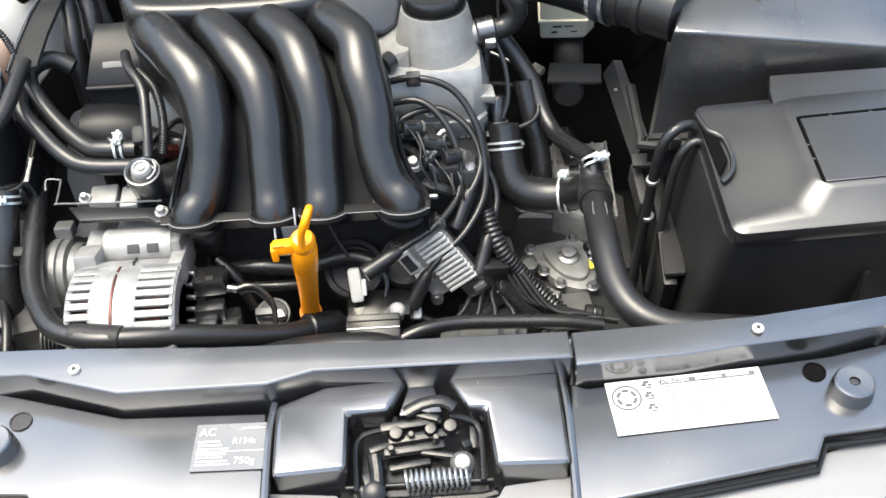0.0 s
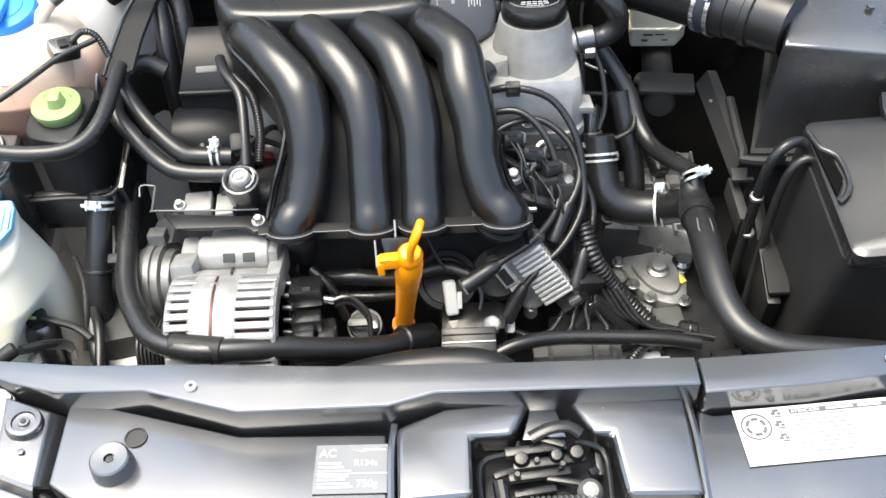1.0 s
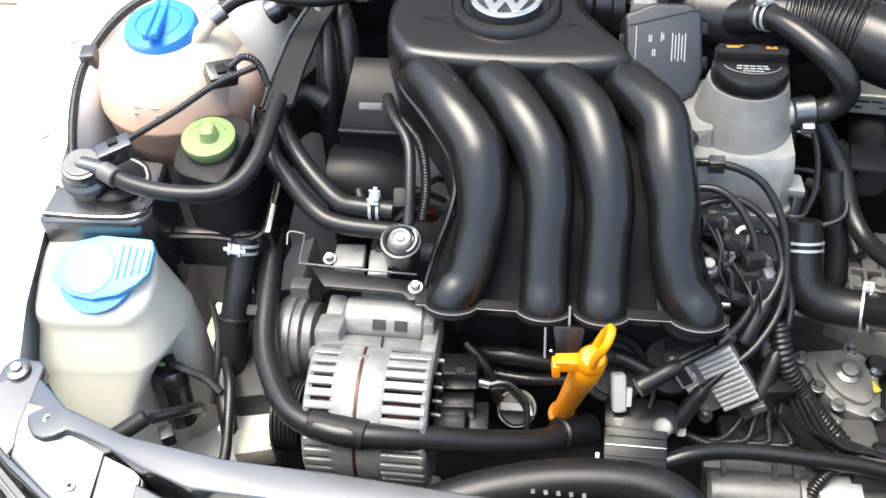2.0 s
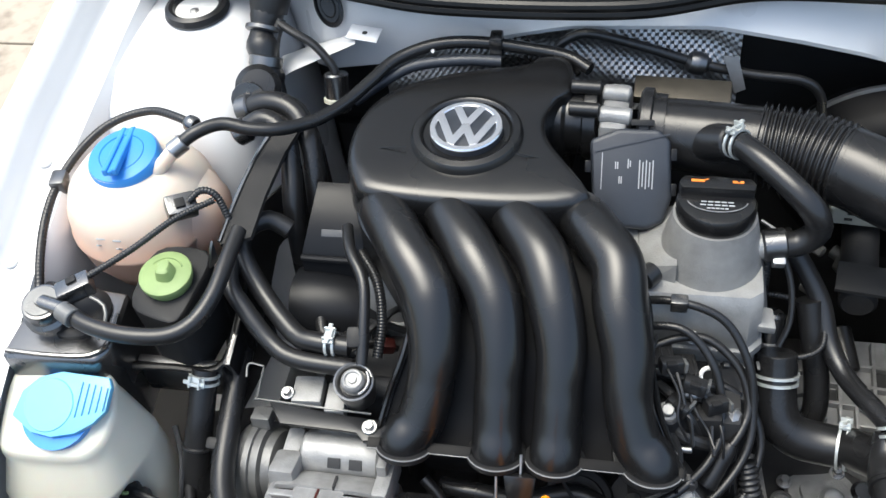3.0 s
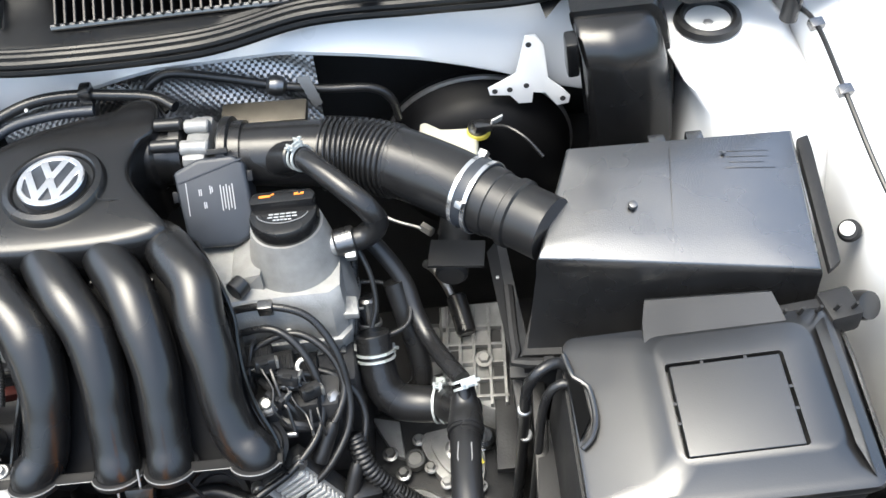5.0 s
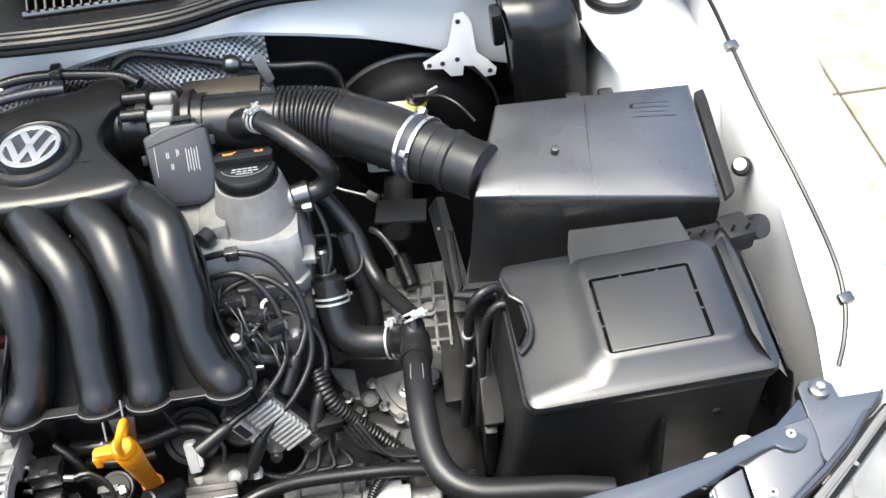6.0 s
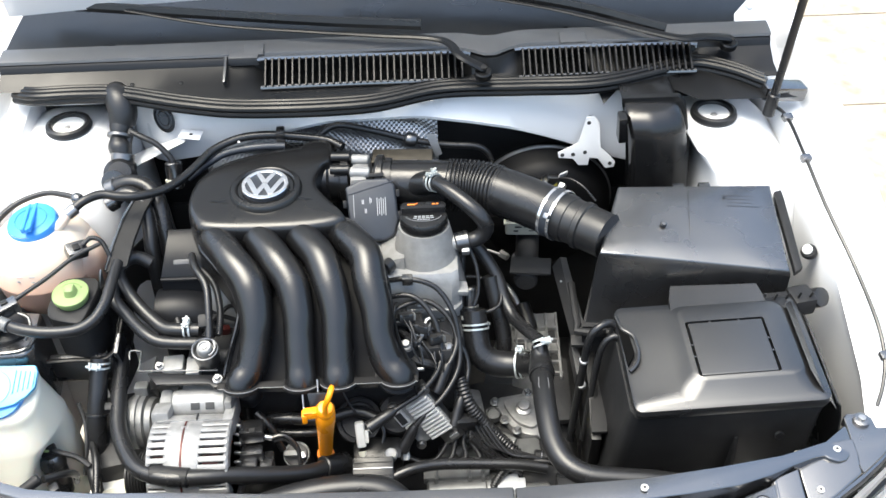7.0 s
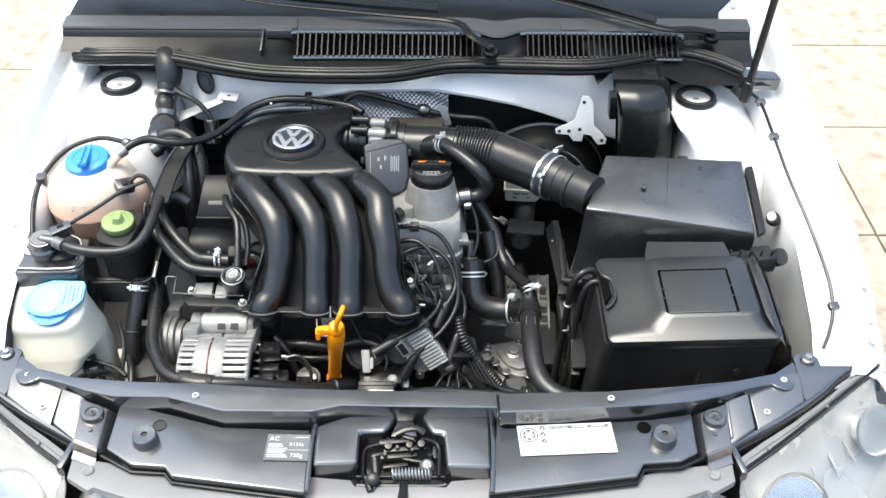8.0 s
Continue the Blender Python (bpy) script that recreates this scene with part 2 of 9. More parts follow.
def hose(points, r, seg=14, step=0.006, ribs=0.0, pitch=0.004, flat=1.0, bm=None, raw=False):
    """A tube along a smooth line. r: a radius, or a function of 0..1. ribs: depth of its corrugations."""
    if ribs:
        step = pitch / 4
    line = [Vector(v) for v in points] if raw else curve_points(points, step)
    t = bmesh.new()
    n = len(line)
    side = None
    rings = []
    run = 0.0
    for i, c in enumerate(line):
        d = (line[min(i + 1, n - 1)] - line[max(i - 1, 0)]).normalized()
        if i:
            run += (c - line[i - 1]).length
        if side is None:
            side = d.cross(Vector((0, 0, 1)))
            if side.length < 0.05:
                side = d.cross(Vector((0, 1, 0)))
        side = (side - d * side.dot(d)).normalized()
        up = side.cross(d)
        rr = r(i / (n - 1)) if callable(r) else r
        if ribs:
            rr += ribs * (0.5 + 0.5 * math.cos(2 * math.pi * run / pitch)) - ribs * 0.5
        rings.append([t.verts.new(c + side * (rr * math.cos(a)) + up * (rr * flat * math.sin(a))) for a in (2 * math.pi * k / seg for k in range(seg))])
    for a, b in zip(rings, rings[1:]):
        for k in range(seg):
            j = (k + 1) % seg
            t.faces.new((a[k], a[j], b[j], b[k]))
    t.faces.new(rings[0])
    t.faces.new(rings[-1])
    return join(bm, t)


def plate(outline, z0, z1, b=0.0, seg=2, bm=None, m=None):
    """A plate of the given outline (x, y) between the heights z0 and z1, with rounded edges."""
    t = bmesh.new()
    vs = [t.verts.new((x, y, z0)) for x, y in outline]
    f = t.faces.new(vs)
    r = bmesh.ops.extrude_face_region(t, geom=[f])
    bmesh.ops.translate(t, vec=(0, 0, z1 - z0), verts=[v for v in r["geom"] if isinstance(v, bmesh.types.BMVert)])
    bmesh.ops.recalc_face_normals(t, faces=t.faces)
    bevel(t, b, seg, 20)
    if m is not None:
        bmesh.ops.transform(t, matrix=m, verts=t.verts)
    return join(bm, t)


def loft(rings, closed=True, cap=True, bm=None):
    """A skin over rings of equally many points."""
    t = bmesh.new()
    rr = [[t.verts.new(p) for p in ring] for ring in rings]
    n = len(rr[0])
    for a, b in zip(rr, rr[1:]):
        for i in range(n if closed else n - 1):
            j = (i + 1) % n
            t.faces.new((a[i], a[j], b[j], b[i]))
    if cap and closed:
        t.faces.new(rr[0])
        t.faces.new(rr[-1])
    return join(bm, t)


def thicken(bm, d):
    """Gives an open sheet a thickness."""
    bmesh.ops.recalc_face_normals(bm, faces=bm.faces)
    bmesh.ops.solidify(bm, geom=list(bm.faces), thickness=d)
    return bm


def arc_hose(c, r, a0, a1, rad, ux, uy, seg=10, n=24, bm=None):
    """A round bar bent to an arc about c, in the plane of ux and uy."""
    ux, uy = Vector(ux), Vector(uy)
    pts = []
    for i in range(n + 1):
        a = radians(a0 + (a1 - a0) * i / n)
        pts.append(Vector(c) + ux * (r * math.cos(a)) + uy * (r * math.sin(a)))
    return hose(pts, rad, seg=seg, bm=bm, raw=True)


def spring_clamp(c, d, r, parent=None, up=(0, 0, 1), name="hose_clamp"):
    """A spring band clamp about the axis d with two ears on the side of up."""
    d = Vector(d).normalized()
    u = Vector(up)
    u = (u - d * u.dot(d)).normalized()
    s = d.cross(u)
    bm = bmesh.new()
    for o in (-0.0036, 0.0036):
        lathe([(r, -0.0013), (r + 0.0016, -0.0013), (r + 0.0016, 0.0013), (r, 0.0013), (r, -0.0013)], Vector(c) + d * o, d, 28, bm)
    rot = Matrix((s, d, u)).transposed()
    e = Vector(c) + u * (r + 0.003)
    for k, h in ((-1, 0.010), (1, 0.008)):
        box(e + s * 0.0055 * k, (0.0022, 0.011, h), rot, 0.0007, bm)
        box(e + s * 0.0085 * k + u * 0.003, (0.006, 0.004, 0.002), rot, 0.0005, bm)
    box(e - u * 0.0008, (0.018, 0.010, 0.0018), rot, 0.0006, bm)
    box(e + u * 0.0025 + d * 0.002, (0.010, 0.003, 0.0018), rot, 0.0005, bm)
    if parent is None:
        return solo(name, bm, M_CLAMP, "bright zinc spring clamp squeezed round a rubber hose", "clamp", group="hose clamps")
    return part(name, bm, M_CLAMP, parent, "bright spring clamp")


def bolt(c, d, r, h=0.006, washer=True, mat=None, parent=None, name="bolt", hexa=True):
    """A hexagon bolt head on its washer."""
    bm = bmesh.new()
    base = 0.0
    if washer:
        lathe([(r * 1.5, -0.001), (r * 1.5, 0.0008), (r * 1.35, 0.0014), (r * 0.5, 0.0014)], c, d, 20, bm)
        base = 0.0012
    lathe([(r, base), (r, base + h * 0.8), (r * 0.8, base + h), (0, base + h)], c, d, 6 if hexa else 20, bm)
    if parent is None:
        return solo(name, bm, mat or M_STEEL, "zinc-plated hexagon bolt on its washer", "bolt", group="bolts")
    return part(name, bm, mat or M_STEEL, parent)


# ---- the ground ----
def build_ground():
    bm = bmesh.new()
    bmesh.ops.create_grid(bm, x_segments=2, y_segments=2, size=60)
    bmesh.ops.translate(bm, vec=(0, 0, -0.012), verts=bm.verts)
    ground = solo("ground", bm, M_JOINT, "sandy ground with worn stone paving beside the car", "ground", kind="structure")
    size, gap = (0.62, 0.62), 0.008
    slabs = []
    for side in (-1, 1):
        for i in range(8):
            for j in range(14):
                slabs.append((side * (0.93 + 0.31 + i * size[0] - 0.18), -2.7 + j * size[1] + 0.12 * side))
    for i in range(3):
        for j in range(5):
            slabs.append((-0.75 + i * size[0] + 0.13, -0.9 - j * size[1]))
    t = box((0, 0, -0.004), (size[0] - gap, size[1] - gap, 0.02), None, 0.004)
    me = bpy.data.meshes.new("slab")
    t.to_mesh(me)
    t.free()
    me.materials.append(M_SLAB)
    for x, y in slabs:
        ob = new("slab", me)
        ob.location = (x, y, 0.0015 * random.uniform(-1, 1))
        ob.parent = ground
    # unseen wall, added so that front-facing surfaces mirror something darker than sky
    solo("unseen_wall", box((0, -5.4, 0.9), (16.0, 0.3, 1.8), None, 0.02), M_RENDER, "unseen low wall added to darken reflections in front of the car", "wall", kind="structure")
    return ground


# ---- the car's shell round the engine bay ----
def top_z(y):
    """Height of the wing's inner edge along the bay."""
    return float(np.interp(y, [-0.05, 0.12, 0.2, 0.35, 0.5, 0.65, 0.8, 1.1], [0.765, 0.80, 0.835, 0.895, 0.942, 0.968, 0.985, 1.0]))


def inner_x(y):
    return float(np.interp(y, [-0.05, 0.1, 0.2, 0.35, 0.6, 0.8, 1.1], [0.60, 0.61, 0.622, 0.622, 0.620, 0.622, 0.64]))


def wing_rings(side):
    rings = []
    for y in np.linspace(0.10, 1.15, 22):
        x, z = inner_x(y), top_z(y)
        k = 0.022 if y < 0.34 else 0.0
        pts = [(x - 0.004 + k, 0.42), (x - 0.002 + k, z - 0.085), (x + k * 0.6, z - 0.045), (x + 0.006, z - 0.034), (x + 0.022, z - 0.030), (x + 0.040, z - 0.030),
               (x + 0.046, z - 0.024), (x + 0.050, z - 0.004), (x + 0.056, z + 0.002), (x + 0.074, z + 0.000), (x + 0.092, z - 0.010), (x + 0.112, z - 0.036),
               (x + 0.130, z - 0.076), (x + 0.146, z - 0.14), (x + 0.156, z - 0.25), (x + 0.154, 0.34)]
        rings.append([(side * a, y, b) for a, b in pts])
    return rings


def squircle(cx, cy, ax, ay, z, n=40, p=3.5):
    out = []
    for i in range(n):
        a = 2 * math.pi * i / n
        c, s = math.cos(a), math.sin(a)
        out.append((cx + ax * math.copysign(abs(c) ** (2 / p), c), cy + ay * math.copysign(abs(s) ** (2 / p), s), z))
    return out


def build_body():
    car = thing("car", (0, 1.6, 0), "white saloon car with its bonnet propped open", "car")
    for side, cx, cy in ((-1, -0.551, 0.696), (1, 0.513, 0.658)):
        part("wing", thicken(loft(wing_rings(side), closed=False), 0.0015), M_WHITE, car, "glossy white front wing")
        # strut tower with its rubber ring
        k = side
        e = 0.036 if side > 0 else 0.0
        rings = [squircle(cx + k * 0.01 + e, cy - 0.03, 0.130 - e, 0.175, 0.45), squircle(cx + k * 0.01 + e, cy - 0.028, 0.118 - e, 0.160, 0.80), squircle(cx + k * 0.01 + e, cy - 0.024, 0.108 - e, 0.146, 0.865),
                 squircle(cx + k * 0.01 + e * 0.8, cy - 0.016, 0.096 - e * 0.8, 0.126, 0.900), squircle(cx + k * 0.006 + e * 0.4, cy - 0.008, 0.080 - e * 0.4, 0.100, 0.920), squircle(cx, cy, 0.056, 0.060, 0.929, p=2.2),
                 squircle(cx, cy, 0.046, 0.047, 0.934, p=2), squircle(cx, cy, 0.030, 0.030, 0.936, p=2)]
        tower = part("strut_tower", loft(rings), M_WHITE, car, "white painted strut tower", 50)
        part("strut_ring", lathe([(0.025, 0.0), (0.027, 0.007), (0.031, 0.009), (0.036, 0.007), (0.038, 0.0), (0.036, -0.004), (0.025, -0.004), (0.025, 0.0)], (cx, cy, 0.939), seg=40), M_HOSE, tower, "black rubber ring")
        part("strut_cup", lathe([(0.0255, 0.004), (0.022, 0.001), (0.008, -0.001), (0.006, 0.002), (0, 0.003)], (cx, cy, 0.937), seg=30), M_PALE, tower)
        part("strut_nut", lathe([(0.006, 0.0), (0.006, 0.005), (0.003, 0.0065), (0, 0.0065)], (cx - 0.001, cy - 0.006, 0.937), seg=6), M_DULL, tower)
        # pressed seams in the apron
        for y in (0.36, 0.47):
            part("seam_plug", lathe([(0.008, 0), (0.007, 0.002), (0.003, 0.0015), (0, 0.001)], (side * (inner_x(y) + 0.032), y, top_z(y) - 0.0295), seg=18), M_PALE, car)
        for y, r in ((0.155, 0.009), (0.185, 0.0065), (0.24, 0.008)):
            x = inner_x(y) + 0.088
            part("wing_plug", lathe([(r, 0), (r * 0.85, 0.0012), (r * 0.4, 0.0004), (0, 0.0004)], (side * x, y, top_z(y) + 0.001), seg=18), M_PALE, car)
    # scuttle panel: white sheet with a curved lower edge over the dark bulkhead
    xs = np.linspace(-0.62, 0.62, 63)
    low = np.interp(xs, [-0.62, -0.5, -0.41, -0.34, -0.29, -0.24, -0.19, -0.123, 0.030, 0.12, 0.19, 0.24, 0.285, 0.33, 0.38, 0.43, 0.62], [0.80, 0.845, 0.867, 0.877, 0.892, 0.905, 0.918, 0.932, 0.936, 0.920, 0.905, 0.889, 0.872, 0.850, 0.834, 0.822, 0.80])
    back = [0.095 * min(1.0, max(0.0, (abs(x) - 0.41) / 0.07)) for x in xs]
    front = [[(x, 0.724 + q, 0.985), (x, 0.716 + q, 0.972), (x, 0.709 + q, 0.960), (x, 0.696 + q, max(l + 0.02, 0.93) if l > 0.9 else (l + 0.96) / 2), (x, 0.687 + q, l + 0.004), (x, 0.688 + q, l), (x, 0.694 + q, l - 0.001)] for x, l, q in zip(xs, low, back)]
    part("scuttle_panel", thicken(loft(front, closed=False), 0.0015), M_WHITE, car, "white painted scuttle panel with a curved lower edge")
    part("bulkhead", box((0, 0.80, 0.68), (1.25, 0.02, 0.62), None, 0.003), M_SHADE, car, "black sound-insulated bulkhead")
    part("bulkhead_roof", box((0, 0.755, 0.975), (1.22, 0.09, 0.008), None, 0.002), M_WHITE, car, "white painted shelf under the cowl")
    part("floor_tray", box((0, 0.33, 0.30), (1.24, 0.98, 0.02), None, 0.004), M_SHADE, car, "black undertray")
    for side in (-1, 1):
        part("chassis_leg", box((side * 0.50, 0.36, 0.50), (0.09, 0.80, 0.12), None, 0.012), M_WHITE, car, "white painted chassis leg")
    part("nose_panel", box((0, 0.05, 0.52), (1.18, 0.03, 0.44), None, 0.004), M_SHADE, car, "black radiator and fan cowl")
    # grommet and bracket on the scuttle, left
    part("grommet", lathe([(0, 0.003), (0.010, 0.0035), (0.012, 0.002), (0.016, 0.002), (0.018, 0.005), (0.021, 0.004), (0.022, 0)], (0, 0, 0), (0, 0, 1), 28), M_HOSE, car, "black oval rubber grommet").matrix_basis = Matrix.Translation((-0.392, 0.697, 0.947)) @ pose(0, 0, 0, 65, 0, 0) @ pose(0, 0, 0, 0, 0, 18) @ Matrix.Diagonal((0.72, 1.15, 1, 1))
    bm = plate([(-0.020, -0.010), (0.016, -0.012), (0.018, 0.010), (-0.018, 0.012)], 0, 0.002, 0.0006, m=Matrix.Translation((-0.346, 0.669, 0.930)) @ pose(0, 0, 0, 8, 4, -4))
    loft([[(-0.356, 0.658, 0.925), (-0.430, 0.640, 0.898), (-0.462, 0.632, 0.880)], [(-0.360, 0.676, 0.926), (-0.434, 0.662, 0.900), (-0.466, 0.654, 0.882)], [(-0.350, 0.692, 0.918), (-0.425, 0.690, 0.895), (-0.46, 0.690, 0.88)]], closed=False, bm=bm)
    bracket = part("mounting_bracket", bm, M_WHITE, car, "white painted sheet bracket with a hole")
    part("bracket_hole", lathe([(0.0032, 0), (0.0026, 0.0004), (0, 0.0004)], (-0.346, 0.669, 0.9323), seg=14), M_SHADE, bracket)
    # three-armed bracket on the right
    m = Matrix.Translation((0.308, 0.6705, 0.888)) @ pose(0, 0, 0, 80, 0, -3)
    outline = [(-0.046, -0.022), (-0.044, -0.032), (-0.020, -0.034), (-0.010, -0.046), (0.006, -0.046), (0.008, -0.032), (0.022, -0.034), (0.036, -0.052), (0.050, -0.050), (0.052, -0.040), (0.040, -0.026), (0.026, -0.014), (0.022, 0.030), (0.012, 0.044), (0.000, 0.044), (-0.004, 0.026), (-0.012, -0.004), (-0.026, -0.012)]
    arm = part("relay_bracket", plate(outline, 0, 0.0022, 0.0006, m=m), M_WHITE, car, "white three-armed sheet metal bracket")
    for x, y in ((-0.038, -0.027), (-0.020, -0.026), (0.043, -0.043), (0.004, 0.032), (0.0, -0.022)):
        p = m @ Vector((x, y, 0.0024))
        part("bracket_hole", lathe([(0.0035, 0), (0.003, 0.0004), (0, 0.0004)], p, m.to_3x3() @ Vector((0, 0, 1)), 14), M_SHADE, arm)
    # black sheet added to darken the lower bulkhead
    part("bulkhead_sheet", box((0.06, 0.772, 0.50), (1.00, 0.010, 0.42), None, 0.003), M_SHADE, car, "black sheet added over the lower bulkhead")
    # black sheet added to darken the gap beside the left strut tower
    gap_sheet = [[(-0.500, 0.40, z0), (-0.486, 0.50, z0), (-0.478, 0.54, z0), (-0.440, 0.60, z0), (-0.425, 0.64, z0)] for z0 in (0.56, 0.63)]
    gap_sheet += [[(-0.478, 0.40, z1), (-0.466, 0.50, z1), (-0.458, 0.54, z1), (-0.430, 0.60, z1), (-0.415, 0.64, z1)] for z1 in (0.72, 0.79)]
    part("darkening_sheet", thicken(loft(gap_sheet, closed=False), 0.002), M_SHADE, car, "black sheet added to darken the gap by the strut tower")
    # bonnet, held up over the bay
    hinge, ang = Vector((0, 0.86, 1.06)), radians(78)
    rings = []
    for s in np.linspace(0, 1, 9):
        d = 0.97 * s
        w = 0.66 - 0.06 * s ** 2
        y, z = hinge.y - d * math.cos(ang), hinge.z + d * math.sin(ang)
        rings.append([(w * u, y + 0.035 * (1 - u * u) * math.sin(ang), z + 0.035 * (1 - u * u) * math.cos(ang) - 0.05 * (u ** 4) * s) for u in np.linspace(-1, 1, 13)])
    part("bonnet", thicken(loft(rings, closed=False), 0.004), M_WHITE, car, "white bonnet propped open")
    # bumper in front of and below the grille
    ys = []
    for x in np.linspace(-0.86, 0.86, 35):
        y = -0.30 + 0.42 * (abs(x) / 0.86) ** 2.6
        d = 0.15 * min(1.0, max(0.0, (abs(x) - 0.445) / 0.03))
        ys.append([(x, y + 0.16, 0.765 - d), (x, y + 0.05, 0.762 - d), (x, y + 0.015, 0.748 - d), (x, y, 0.70 - d * 0.7), (x, y, 0.52), (x, y + 0.03, 0.34), (x, y + 0.12, 0.26)])
    part("bumper", thicken(loft(ys, closed=False), 0.003), M_WHITE, car, "white painted front bumper")
    return car


def build_headlight(car, side):
    """Clear headlamp in the front corner: ledge, bright lining, chrome bowls, lens."""
    def p(q, dx=0.0, dy=0.0, dz=0.0):
        return (side * (q[0] + dx), q[1] + dy, q[2] + dz)
    edge = [(0.462, -0.052, 0.790), (0.496, -0.027, 0.791), (0.545, 0.006, 0.792), (0.600, 0.047, 0.793), (0.640, 0.080, 0.793), (0.690, 0.120, 0.793)]
    top = [(0.457, -0.074, 0.785), (0.500, -0.044, 0.789), (0.545, -0.010, 0.791), (0.598, 0.032, 0.792), (0.640, 0.067, 0.792), (0.702, 0.118, 0.790)]
    mid = [(0.452, -0.165, 0.755), (0.505, -0.145, 0.762), (0.570, -0.112, 0.766), (0.642, -0.058, 0.768), (0.712, 0.006, 0.768), (0.772, 0.096, 0.768)]
    low = [(0.450, -0.200, 0.62), (0.510, -0.190, 0.61), (0.580, -0.165, 0.61), (0.660, -0.115, 0.62), (0.730, -0.040, 0.63), (0.790, 0.080, 0.66)]
    crown = [tuple(np.array(a) * 0.55 + np.array(b) * 0.45 + np.array((0.004, -0.004, 0.010))) for a, b in zip(top, mid)]
    lamp = part("headlight", thicken(loft([[p(q) for q in ring] for ring in (top, crown, mid, low)], closed=False), 0.002), M_GLASS, car, "clear headlamp lens over bright chrome bowls", 60)
    lamp.visible_shadow = False
    # bright lining: a deep tray with a stepped shoulder under the lens
    sh = [(0.003, -0.004, -0.006), (0.003, -0.012, -0.026), (0.004, -0.030, -0.040)]
    rows = [[p(q, *d) for q in top] for d in sh] + [[p(tuple(np.array(a) * 0.35 + np.array(b) * 0.65), 0, 0.010, -0.070) for a, b in zip(top, mid)], [p(q, 0, 0.020, -0.075) for q in mid], [p(q, 0, 0.012, 0.0) for q in low]]
    part("lamp_housing", thicken(loft(rows, closed=False), 0.002), M_LAMP, lamp, "silver lamp lining")
    for x, y, z, r, d in ((0.532, -0.082, 0.722, 0.046, (0.2, -0.75, 0.62)), (0.680, 0.045, 0.742, 0.034, (0.35, -0.75, 0.55))):
        bowl = part("reflector", lathe([(r * 1.10, 0.018), (r * 1.06, 0.022), (r, 0.020), (r * 0.93, 0.010), (r * 0.75, -0.006), (r * 0.45, -0.018), (0.010, -0.023), (0.010, -0.026), (r * 0.5, -0.022), (r * 0.82, -0.009), (r * 1.06, 0.014), (r * 1.10, 0.018)], (side * x, y, z), (side * d[0], d[1], d[2]), 36), M_CHROME, lamp, "bright chrome bowl")
        part("bowl_rim", lathe([(r * 1.10, 0.017), (r * 1.14, 0.019), (r * 1.14, 0.023), (r * 1.08, 0.024), (r * 1.05, 0.022), (r * 1.05, 0.019), (r * 1.10, 0.017)], (side * x, y, z), (side * d[0], d[1], d[2]), 36), M_STRIP, bowl)
        part("bulb", lathe([(0.009, -0.018), (0.009, 0.004), (0.006, 0.012), (0, 0.014)], (side * x, y, z), (side * d[0], d[1], d[2]), 16), M_LAMP, bowl)
    for k in range(9):
        u = 0.08 + 0.1 * k
        a = [np.array([np.interp(u * 5, range(6), [q[i] for q in ring]) for i in range(3)]) for ring in (top, mid)]
        line = [tuple(a[0] * (1 - f) + a[1] * f + np.array((0, 0.006, -0.030 - 0.034 * f))) for f in (0.1, 0.4, 0.7)]
        part("lining_flute", hose([p(q) for q in line], 0.0022, seg=6), M_LAMP, lamp)
    # grey ledge between the lens and the cover, with its two ridges
    part("lamp_ledge", thicken(loft([[p(q, 0, 0.003, -0.012) for q in edge], [p(q) for q in edge], [p(q, 0.002, -0.006, 0.0005) for q in edge], [p(q, 0, 0.002, 0.0015) for q in top], [p(q, 0, -0.004, 0.002) for q in top]], closed=False), 0.0025), M_STRIP, lamp, "grey plastic ledge")
    half = [tuple((np.array(a) + np.array(b)) / 2) for a, b in zip(edge, top)]
    part("ledge_ridge", hose([p(q, 0, 0, 0.0018) for q in half], 0.0016, seg=6), M_STRIP, lamp)
    part("lamp_seal", hose([p(q, 0, -0.001, 0.0025) for q in top] + [p(top[-1], 0.012, 0.016, -0.012), p(top[-1], 0.020, 0.004, -0.05)], 0.0028, seg=8), M_SEAL, lamp, "black rubber edge")
    for k in (1, 3):
        q = half[k]
        part("ledge_peg", lathe([(0.0035, 0), (0.0032, 0.003), (0.002, 0.0042), (0, 0.0042)], p(q, 0.006, -0.002, 0.001), seg=14), M_STRIP, lamp)


